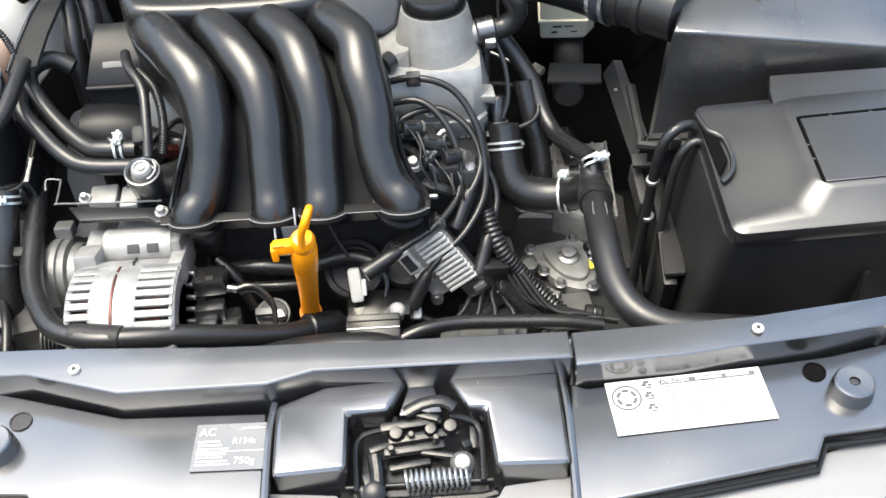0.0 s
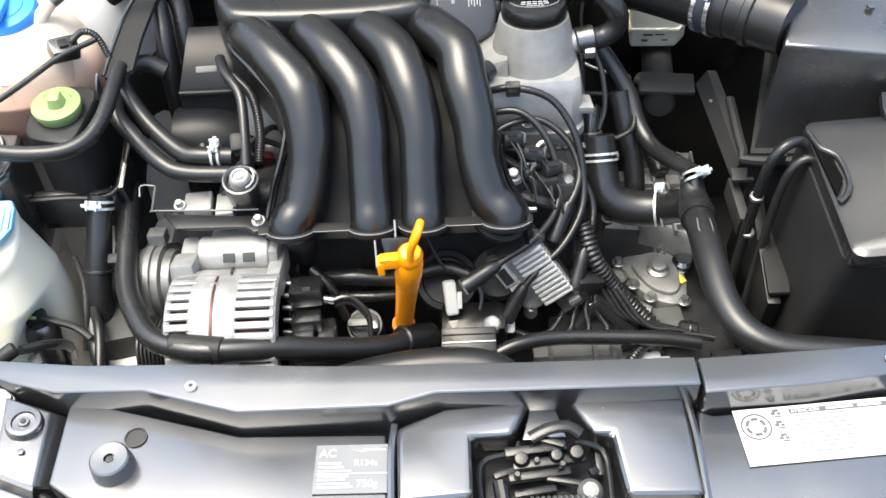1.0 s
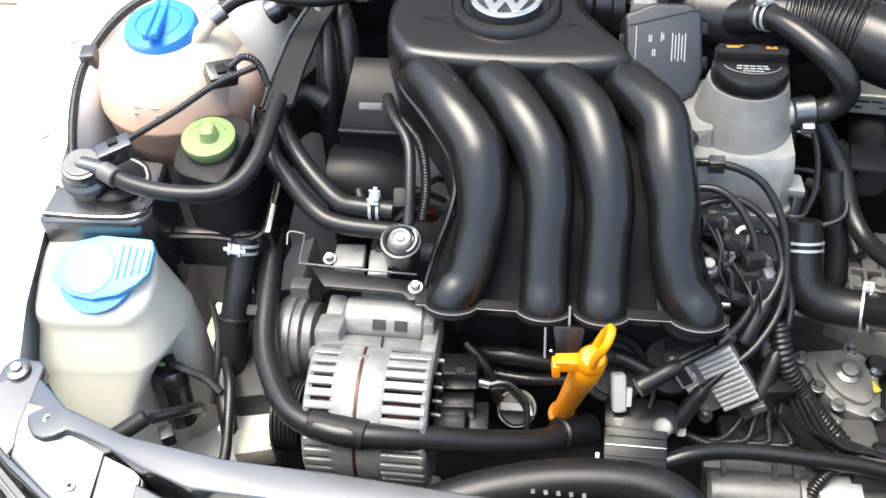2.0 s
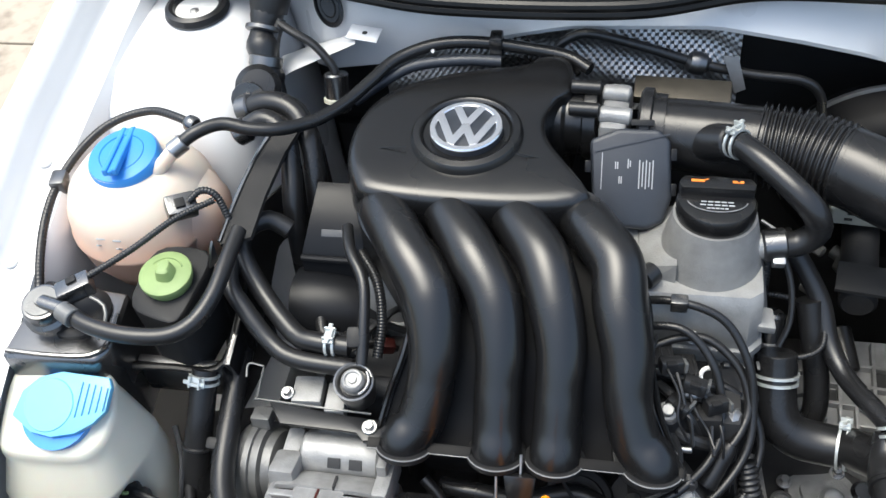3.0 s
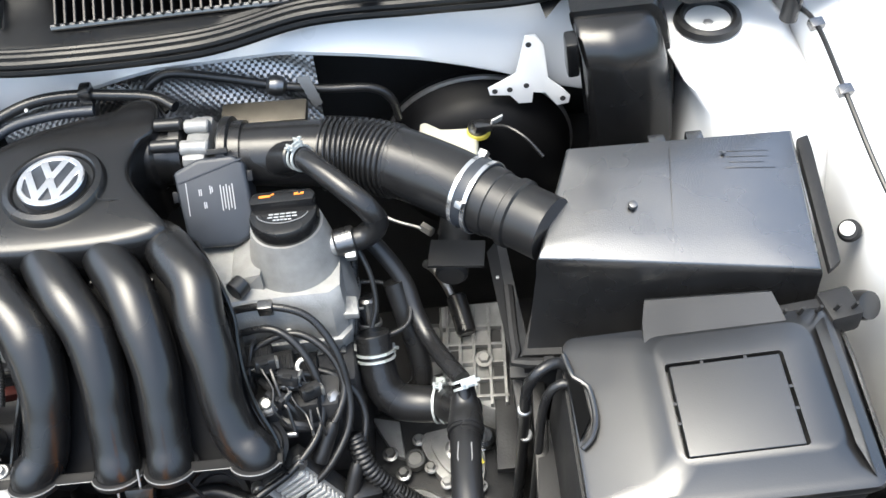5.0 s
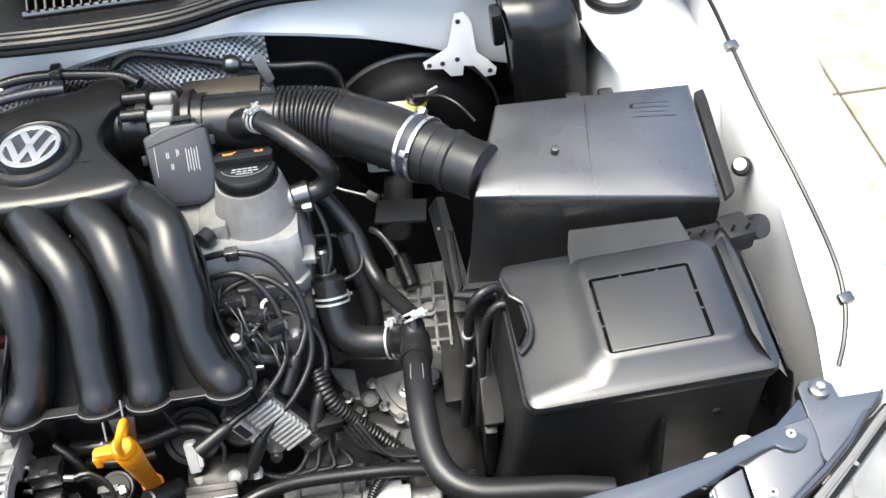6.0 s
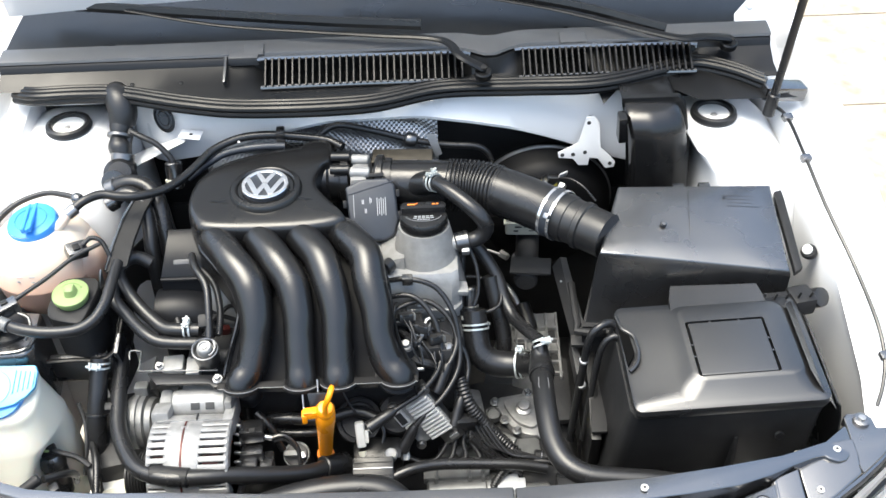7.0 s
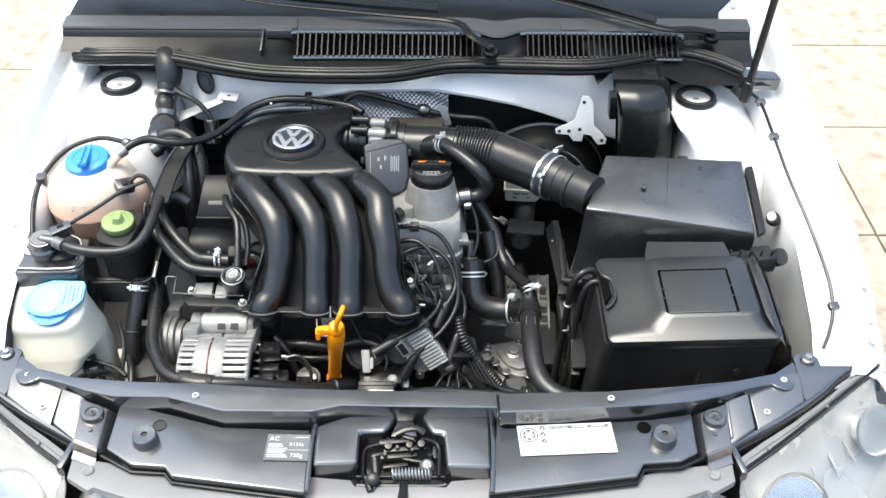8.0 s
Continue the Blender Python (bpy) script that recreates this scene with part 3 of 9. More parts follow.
def build_scuttle():
    """Rubber bonnet seal, cowl grille with its slats, wipers and windscreen."""
    line = [(-0.640, 0.735, 0.978), (-0.597, 0.706, 0.99), (-0.52, 0.704, 0.992), (-0.451, 0.697, 0.992), (-0.342, 0.664, 0.99), (-0.238, 0.648, 0.987), (-0.056, 0.652, 0.985), (0.067, 0.684, 0.987), (0.20, 0.681, 0.988), (0.325, 0.677, 0.99), (0.434, 0.708, 0.992), (0.490, 0.724, 0.993), (0.545, 0.700, 0.992), (0.593, 0.670, 0.985)]
    seal = thing("bonnet_seal", (0, 0.66, 0.97), "ribbed black rubber seal along the scuttle edge", "seal")
    for name, dy, dz, r in (("seal_lip", -0.001, 0.002, 0.0062), ("seal_rib", 0.008, 0.005, 0.0052), ("seal_rib", 0.015, 0.007, 0.0042), ("seal_base", -0.001, -0.007, 0.0068)):
        part(name, hose([(x, y + dy, z + dz) for x, y, z in line], r, seg=10, step=0.012), M_SEAL, seal)
    cowl = thing("cowl_grille", (0, 0.74, 0.98), "black plastic cowl with two slatted air inlets", "grille")
    # tray behind the seal
    xs = np.linspace(-0.66, 0.62, 65)
    sx, sy = [p[0] for p in line], [p[1] for p in line]
    prof = []
    for x in xs:
        y0 = float(np.interp(x, sx, sy)) + 0.024
        inl = (-0.222 < x < 0.108) or (0.20 < x < 0.485)
        dip = 0.030 * math.exp(-((x - 0.15) / 0.035) ** 2)
        prof.append([(x, y0, 0.985), (x, y0 + 0.010, 0.990), (x, 0.722, 0.986 if inl else 0.992), (x, 0.752 - dip, 0.990 if inl else 1.008), (x, 0.756 - dip, 1.018), (x, 0.764, 1.024), (x, 0.80, 1.026), (x, 0.85, 1.030), (x, 0.92, 1.034), (x, 1.00, 1.040), (x, 1.09, 1.048)])
    part("cowl_panel", thicken(loft(prof, closed=False), 0.002), M_SEAL, cowl, "black moulded panel")
    dip = [0.030 * math.exp(-((x - 0.15) / 0.035) ** 2) for x in xs]
    band = [[(x, 0.757 - q, 1.0225), (x, 0.759 - q, 1.0265), (x, 0.766 - q * 0.9, 1.0285), (x, 0.786 - q * 0.6, 1.0310), (x, 0.794 - q * 0.5, 1.0312), (x, 0.796 - q * 0.5, 1.0285)] for x, q in zip(xs, dip)]
    part("cowl_band", thicken(loft(band, closed=False), 0.002), M_BAND, cowl, "pale satin band along the cowl")
    for a, b, n in ((-0.218, 0.104, 30), (0.205, 0.480, 28)):
        for i in range(n):
            x = a + (b - a) * i / (n - 1)
            part("slat", box((x, 0.728, 1.003), (0.0036, 0.050, 0.022), turn(32, 0, 0), 0.0008, seg=1), M_SEAL, cowl)
        part("inlet_rail", hose([(a - 0.01, 0.748, 1.018), (a, 0.750, 1.021), ((a + b) / 2, 0.750, 1.021), (b, 0.748, 1.020), (b + 0.01, 0.744, 1.014)], 0.005, seg=8), M_COVER, cowl)
        part("inlet_sill", hose([(a - 0.008, 0.706, 0.992), ((a + b) / 2, 0.707, 0.993), (b + 0.008, 0.706, 0.992)], 0.004, seg=8), M_COVER, cowl)
    for x0, x1 in ((-0.255, -0.222), (0.268, 0.312)):
        part("band_step", box(((x0 + x1) / 2, 0.766, 1.0275), (x1 - x0, 0.026, 0.008), turn(14, 0, 0), 0.002), M_BAND, cowl)
    for x in (-0.52, -0.44, -0.36):
        part("cowl_screw", lathe([(0.004, 0), (0.004, 0.002), (0.002, 0.003), (0, 0.003)], (x, 0.728, 0.9935), (0, -0.3, 1), 12), M_BASE, cowl)
    part("cowl_joint", box((-0.285, 0.742, 1.012), (0.004, 0.07, 0.012), turn(20, 0, 0), 0.001), M_BOX, cowl)
    part("cowl_step", box((-0.255, 0.757, 1.020), (0.05, 0.022, 0.018), turn(12, 0, 0), 0.004), M_BAND, cowl)
    # wipers
    for pivot, pts, blade in (((0.136, 0.680, 1.014), [(0.136, 0.680, 1.028), (0.101, 0.691, 1.045), (0.070, 0.745, 1.046), (-0.038, 0.766, 1.047), (-0.144, 0.783, 1.049), (-0.30, 0.812, 1.052), (-0.46, 0.85, 1.066)], [(-0.60, 0.885, 1.066), (-0.16, 0.812, 1.056), (0.04, 0.790, 1.050)]),
                              ((0.543, 0.735, 1.018), [(0.543, 0.735, 1.034), (0.50, 0.728, 1.042), (0.453, 0.722, 1.046), (0.362, 0.772, 1.048), (0.261, 0.828, 1.050), (0.10, 0.88, 1.062)], [(0.44, 0.752, 1.046), (0.26, 0.845, 1.056), (-0.1, 0.93, 1.080)])):
        w = thing("windscreen_wiper", pivot, "black windscreen wiper arm with its rubber blade parked on the cowl", "wiper", group="windscreen wipers")
        part("arm", hose(pts, lambda u: 0.010 - 0.005 * min(1, u * 1.6), seg=8, flat=0.5), M_SEAL, w)
        part("pivot_cap", lathe([(0.014, 0), (0.014, 0.009), (0.012, 0.011), (0, 0.0115)], pivot, (0, -0.2, 1), 24), M_SEAL, w)
        part("pivot_nut", lathe([(0.006, 0.014), (0.006, 0.020), (0, 0.021)], pivot, (0, -0.2, 1), 6), M_BASE, w)
        part("blade", hose(blade, 0.006, seg=6, flat=1.6), M_HOSE, w)
    # windscreen and the dark dashboard under it
    rings = [[(x, 1.04 + d + 0.09 * (x / 0.66) ** 2, 1.050 + 0.52 * d) for x in np.linspace(-0.68, 0.68, 15)] for d in np.linspace(0, 0.9, 7)]
    screen = solo("windscreen", thicken(loft(rings, closed=False), 0.004), M_SCREEN, "tinted laminated windscreen rising behind the cowl", "window", kind="structure")
    screen.visible_shadow = False
    solo("dashboard", box((0, 1.36, 1.00), (1.30, 0.62, 0.16), None, 0.05, seg=4), M_SEAT, "dark grey dashboard behind the windscreen", "dashboard")


def build_prop():
    """Bonnet stay with its rubber foot, and the release cable along the wing."""
    stay = thing("bonnet_stay", (0.590, 0.628, 0.95), "black bonnet stay standing in its rubber foot", "stay")
    foot, top = Vector((0.592, 0.628, 0.952)), Vector((0.640, 0.63, 1.62))
    part("rod", rod(foot, top, 0.0065, b=0.001), M_HOSE, stay)
    part("sleeve", rod(foot, foot + (top - foot) * 0.06, 0.010, b=0.002), M_HOSE, stay)
    part("foot", box((0.622, 0.668, 0.972), (0.075, 0.032, 0.026), turn(0, 8, 8), 0.006), M_COVER, stay, "black rubber stay foot")
    pts = [(0.598, 0.64, 0.966), (0.612, 0.60, 0.965), (0.614, 0.51, 0.955), (0.622, 0.42, 0.930), (0.640, 0.33, 0.895), (0.655, 0.25, 0.856), (0.652, 0.20, 0.836), (0.640, 0.165, 0.822), (0.626, 0.14, 0.812)]
    cable = thing("bonnet_cable", (0.64, 0.4, 0.92), "grey bonnet release cable clipped along the white wing", "cable")
    part("cable", hose(pts, 0.0028, seg=8), M_WIRE, cable)
    for q in ((0.612, 0.60, 0.965), (0.614, 0.505, 0.954), (0.654, 0.205, 0.838)):
        part("cable_clip", box(q, (0.016, 0.012, 0.009), turn(12, 0, 10), 0.002), M_BOX, cable)
    # white hinge plate at the foot of the windscreen
    m = Matrix.Translation((0.600, 0.790, 1.020)) @ pose(0, 0, 0, 20, 8, -12)
    bm = plate([(-0.03, -0.035), (0.028, -0.03), (0.032, 0.06), (-0.012, 0.065), (-0.035, 0.02)], 0, 0.004, 0.001, m=m)
    hinge = part("bonnet_hinge", bm, M_WHITE, CAR, "white painted bonnet hinge")
    for x, y in ((-0.012, 0.04), (0.012, 0.0), (-0.008, -0.012)):
        part("bolt", lathe([(0.007, 0.004), (0.007, 0.010), (0, 0.011)], m @ Vector((x, y, 0)), m.to_3x3() @ Vector((0, 0, 1)), 6), M_WHITE, hinge)


# ---- the slam panel cover in front ----
def droop(bm):
    """Lets the ends of the rail fall away towards the wings."""
    for v in bm.verts:
        v.co.z -= float(np.interp(abs(v.co.x), [0.30, 0.36, 0.42, 0.48, 0.545, 0.60], [0.0, 0.003, 0.011, 0.021, 0.032, 0.038]))
    return bm


def slope(bm, at, dy=0.0, dx=0.0):
    """Tips a sheet about a point: rises by dy per metre backwards and by dx per metre outwards."""
    for v in bm.verts:
        v.co.z += dy * (v.co.y - at[1]) + dx * (abs(v.co.x) - at[0])
    return bm


def side_plate(s, outline, z0, z1, b=0.003, seg=3):
    """A plate given for the right half of the cover, mirrored for the left."""
    o = [(s * x, y) for x, y in outline]
    return plate(o if s > 0 else o[::-1], z0, z1, b, seg)


def build_front_cover():
    cover = thing("front_cover", (0, 0.0, 0.80), "dressed black plastic cover over the radiator support with a stepped rail", "cover")
    lobe = [(0.573, 0.104), (0.571, 0.078), (0.562, 0.061), (0.555, 0.053), (0.545, 0.050), (0.534, 0.053), (0.527, 0.058), (0.511, 0.053), (0.483, 0.041), (0.447, 0.023), (0.403, 0.006)]
    back = [(-0.571, 0.109), (-0.536, 0.080), (-0.471, 0.052), (-0.384, 0.032), (-0.292, 0.024), (-0.173, 0.016), (-0.015, 0.012), (0.129, 0.010)]
    fr = [(-x, y) for x, y in lobe] + [(-0.326, -0.001), (-0.244, -0.027), (-0.122, -0.027), (-0.084, -0.016), (-0.014, -0.017), (0.129, -0.018)]
    part("rail", droop(plate(back + fr[::-1], 0.800, 0.851, 0.004, 3)), M_COVER, cover, "raised rail")
    back2 = [(0.131, 0.010), (0.286, 0.016), (0.384, 0.032), (0.471, 0.055), (0.536, 0.081), (0.571, 0.109)]
    fr2 = [(0.131, -0.025), (0.218, -0.021), (0.270, -0.015), (0.337, -0.008)] + lobe[::-1]
    part("rail", droop(plate(back2 + fr2[::-1], 0.798, 0.849, 0.004, 3)), M_COVER, cover, "raised rail")
    left = [(-0.398, 0.014), (-0.328, -0.006), (-0.247, -0.030), (-0.126, -0.034), (-0.122, -0.138), (-0.299, -0.113), (-0.311, -0.098), (-0.356, -0.095), (-0.396, -0.068)]
    part("shelf", plate(left, 0.800, 0.821, 0.003, 3), M_COVER, cover, "flat shelf")
    right = [(0.128, -0.022), (0.141, -0.028), (0.259, -0.018), (0.347, -0.010), (0.400, 0.0), (0.396, -0.068), (0.370, -0.083), (0.321, -0.087), (0.309, -0.108), (0.114, -0.138)]
    part("shelf", plate(right[::-1], 0.800, 0.821, 0.003, 3), M_COVER, cover, "flat shelf")
    # raised blocks either side of the latch
    part("latch_block", plate([(-0.117, -0.034), (-0.077, -0.017), (-0.008, -0.013), (-0.023, -0.045), (-0.057, -0.046), (-0.057, -0.098), (-0.115, -0.101)][::-1], 0.79, 0.831, 0.006, 3), M_COVER, cover, "raised block beside the latch")
    part("latch_block", plate([(0.024, -0.013), (0.118, -0.016), (0.118, -0.104), (0.060, -0.102), (0.055, -0.048), (0.040, -0.046)][::-1], 0.79, 0.831, 0.006, 3), M_COVER, cover, "raised block beside the latch")
    part("block_edge", hose([(-0.119, -0.028, 0.824), (-0.121, -0.06, 0.824), (-0.119, -0.137, 0.822)], 0.0035, seg=8), M_COVER, cover)
    part("block_edge", hose([(0.121, -0.018, 0.824), (0.122, -0.06, 0.824), (0.119, -0.137, 0.822)], 0.0035, seg=8), M_COVER, cover)
    # recess floor in deep black, its shade put into the colour
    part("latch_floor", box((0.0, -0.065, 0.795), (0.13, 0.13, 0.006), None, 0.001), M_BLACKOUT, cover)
    part("latch_ramp", plate([(-0.016, -0.045), (0.020, -0.045), (0.014, -0.018), (0.004, -0.012), (-0.008, -0.016)], 0.798, 0.822, 0.002), M_COVER, cover)
    # stop cones, holes, pads
    for x, y in ((-0.345, -0.056), (0.353, -0.048)):
        cone = part("rubber_stop", lathe([(0.0178, -0.003), (0.0172, 0.005), (0.0160, 0.013), (0.0145, 0.0145), (0.0045, 0.0140), (0.004, 0.011), (0, 0.011)], (x, y, 0.822), seg=30), M_COVER, cover, "round black rubber stop")
        part("stop_centre", lathe([(0.003, 0.0), (0.003, 0.0015), (0, 0.002)], (x, y, 0.8335), seg=12), M_DARK, cone)
    for x, y in ((-0.333, -0.028), (0.330, -0.026)):
        part("round_hole", lathe([(0.0095, 0.0), (0.0095, 0.0012), (0.008, 0.0014), (0.0078, 0.0004), (0, 0.0004)], (x, y, 0.8212), seg=24), M_HOLE if x > 0 else M_DARK, cover, "round drain hole")
    for s in (-1, 1):
        # dark sheet under the corner panels
        base = [(0.400, 0.010), (0.470, 0.050), (0.545, 0.085), (0.585, 0.128), (0.612, 0.128), (0.640, 0.100), (0.600, 0.058), (0.547, 0.020), (0.470, -0.030), (0.400, -0.050)]
        part("corner_sheet", side_plate(s, base, 0.772, 0.788), M_SHADE, cover)
        # mounting pad with a sloping wall towards the shelf and a bent flap in front
        foot = [(0.398, 0.004), (0.452, 0.018), (0.444, -0.062), (0.398, -0.064)]
        head = [(0.411, 0.000), (0.451, 0.014), (0.442, -0.058), (0.407, -0.071)]
        bm = loft([[(s * x, y, 0.806) for x, y in foot], [(s * x, y, 0.8275 - 0.10 * (0.45 - x) + 0.02 * y) for x, y in head]])
        bmesh.ops.recalc_face_normals(bm, faces=bm.faces)
        bevel(bm, 0.0022, 3)
        pad = part("mount_pad", bm, M_COVER, cover, "raised mounting pad")
        flap = [[(s * 0.442, -0.0575, 0.8255), (s * 0.407, -0.0705, 0.8215)], [(s * 0.4425, -0.0605, 0.8235), (s * 0.4075, -0.0735, 0.8195)], [(s * 0.4430, -0.0640, 0.8120), (s * 0.4090, -0.0770, 0.8100)], [(s * 0.4432, -0.0690, 0.8085), (s * 0.4098, -0.0820, 0.8072)], [(s * 0.4436, -0.0760, 0.8078), (s * 0.4104, -0.0890, 0.8068)]]
        part("pad_flap", thicken(loft(flap, closed=False), 0.003), M_COVER, pad, "bent front flap")
        c = Vector((s * 0.428, -0.014, 0.8255))
        part("rubber_button", lathe([(0.0158, -0.002), (0.0152, 0.004), (0.0140, 0.0058), (0.0100, 0.0060), (0.0092, 0.0042), (0.0050, 0.0040), (0.0045, 0.0060), (0, 0.0062)], c, (s * -0.08, 0, 1), 30), M_COVER, pad, "round rubber button")
        part("button_pin", lathe([(0.0024, 0.0060), (0.0022, 0.0070), (0, 0.0072)], c, (s * -0.08, 0, 1), 12), M_SHADE, pad)
        part("pad_lug", lathe([(0.003, 0), (0.0026, 0.002), (0, 0.0025)], (s * 0.424, -0.040, 0.8245), seg=12), M_COVER, pad)
        # middle panel, side flap and corner flap, stepped against one another
        mid = [(0.449, 0.022), (0.460, 0.030), (0.488, 0.040), (0.488, -0.014), (0.449, -0.042), (0.444, -0.040)]
        part("middle_panel", slope(side_plate(s, mid, 0.796, 0.812), (0.47, 0.0), 0.22), M_COVER, cover, "stepped middle panel")
        part("panel_step", slope(side_plate(s, [(0.4515, 0.022), (0.4565, 0.024), (0.4545, -0.030), (0.4500, -0.033)], 0.808, 0.8165, 0.0015, 2), (0.47, 0.0), 0.22), M_COVER, cover)
        o1 = [(0.4915, 0.052), (0.535, 0.078), (0.572, 0.084), (0.573, 0.062), (0.570, 0.036), (0.532, 0.010), (0.4935, -0.012)]
        part("side_flap", slope(side_plate(s, o1, 0.790, 0.8055), (0.512, 0.016), 0.20), M_COVER, cover, "stepped side flap")
        o2 = [(0.570, 0.034), (0.572, 0.072), (0.575, 0.124), (0.581, 0.131), (0.606, 0.131), (0.613, 0.123), (0.614, 0.107), (0.659, 0.107), (0.640, 0.088), (0.632, 0.087), (0.604, 0.060)]
        part("corner_flap", slope(side_plate(s, o2, 0.795, 0.8095), (0.60, 0.10), 0.02), M_COVER, cover, "corner flap")
        part("corner_notch", hose([(s * 0.566, 0.060, 0.8125), (s * 0.569, 0.046, 0.8100), (s * 0.572, 0.038, 0.8085)], 0.0016, seg=6), M_SHADE, cover)
        # turned-down front lip with a dark gap behind the lamp
        line = [(0.446, -0.043, 0.803), (0.490, -0.016, 0.8015), (0.532, 0.008, 0.803), (0.571, 0.033, 0.8065), (0.604, 0.058, 0.8075), (0.632, 0.085, 0.808), (0.660, 0.106, 0.808)]
        lip = [[(s * x, y + a, z + b) for x, y, z in line] for a, b in ((0.003, 0.0), (-0.0015, -0.002), (-0.004, -0.007), (-0.004, -0.018))]
        part("front_lip", thicken(loft(lip, closed=False), 0.002), M_COVER, cover, "turned-down front lip")
        part("corner_rubber", lathe([(0.011, 0), (0.011, 0.004), (0.008, 0.0055), (0.003, 0.005), (0, 0.005)], (s * 0.597, 0.118, 0.8095), seg=22), M_COVER, cover)
        part("corner_bolt", lathe([(0.005, 0.005), (0.005, 0.008), (0, 0.0085)], (s * 0.597, 0.118, 0.8095), seg=6), M_DULL, cover)
        # white clips
        for x, y, z in ((0.285, 0.0, 0.850), (0.547, 0.069, 0.8160), (0.512, 0.017, 0.8052)):
            clip = part("fixing_clip", lathe([(0.0048, -0.001), (0.0048, 0.0012), (0.0040, 0.002), (0.0022, 0.002), (0.0020, 0.001), (0, 0.001)], (s * x, y, z + 0.001), seg=22), M_RIVET, cover, "off-white plastic rivet")
            part("clip_centre", lathe([(0.0018, 0.001), (0.0015, 0.0018), (0, 0.0018)], (s * x, y, z + 0.0015), seg=12), M_INK, clip)
    # dark step below the shelf and the grille top in front of it
    part("shelf_edge", hose([(-0.404, -0.072, 0.810), (-0.356, -0.099, 0.810), (-0.311, -0.102, 0.810), (-0.299, -0.116, 0.810), (-0.122, -0.142, 0.810)], 0.0028, seg=8, raw=True), M_SEAL, cover)
    part("shelf_edge", hose([(0.404, -0.070, 0.812), (0.370, -0.088, 0.812), (0.321, -0.092, 0.812), (0.309, -0.113, 0.812), (0.114, -0.143, 0.812)], 0.0028, seg=8, raw=True), M_SEAL, cover)
    grille = thing("grille_top", (0, -0.15, 0.76), "satin grey grille top strip in front of the black cover", "grille")
    o = [(-0.444, -0.066), (-0.406, -0.078), (-0.36, -0.085), (-0.30, -0.100), (-0.13, -0.100), (-0.066, -0.106), (-0.060, -0.116), (0.060, -0.116), (0.066, -0.106), (0.13, -0.100), (0.30, -0.100), (0.36, -0.083), (0.406, -0.078), (0.444, -0.066), (0.441, -0.104), (0.407, -0.124), (0.402, -0.118), (0.33, -0.146), (0.2, -0.195), (0, -0.215), (-0.2, -0.195), (-0.33, -0.146), (-0.402, -0.121), (-0.407, -0.127), (-0.441, -0.106)]
    part("strip", plate(o[::-1], 0.794, 0.8065, 0.003), M_STRIP, grille)
    for s in (-1, 1):
        part("cross_screw", lathe([(0.008, 0), (0.008, 0.002), (0.006, 0.0035), (0.002, 0.003), (0, 0.0025)], (s * 0.415, -0.095, 0.8065), seg=20), M_STRIP, grille)
        part("lamp_clip", box((s * 0.4535, -0.066, 0.796), (0.010, 0.046, 0.020), turn(0, 0, s * 10), 0.004), M_COVER, grille)
    return cover


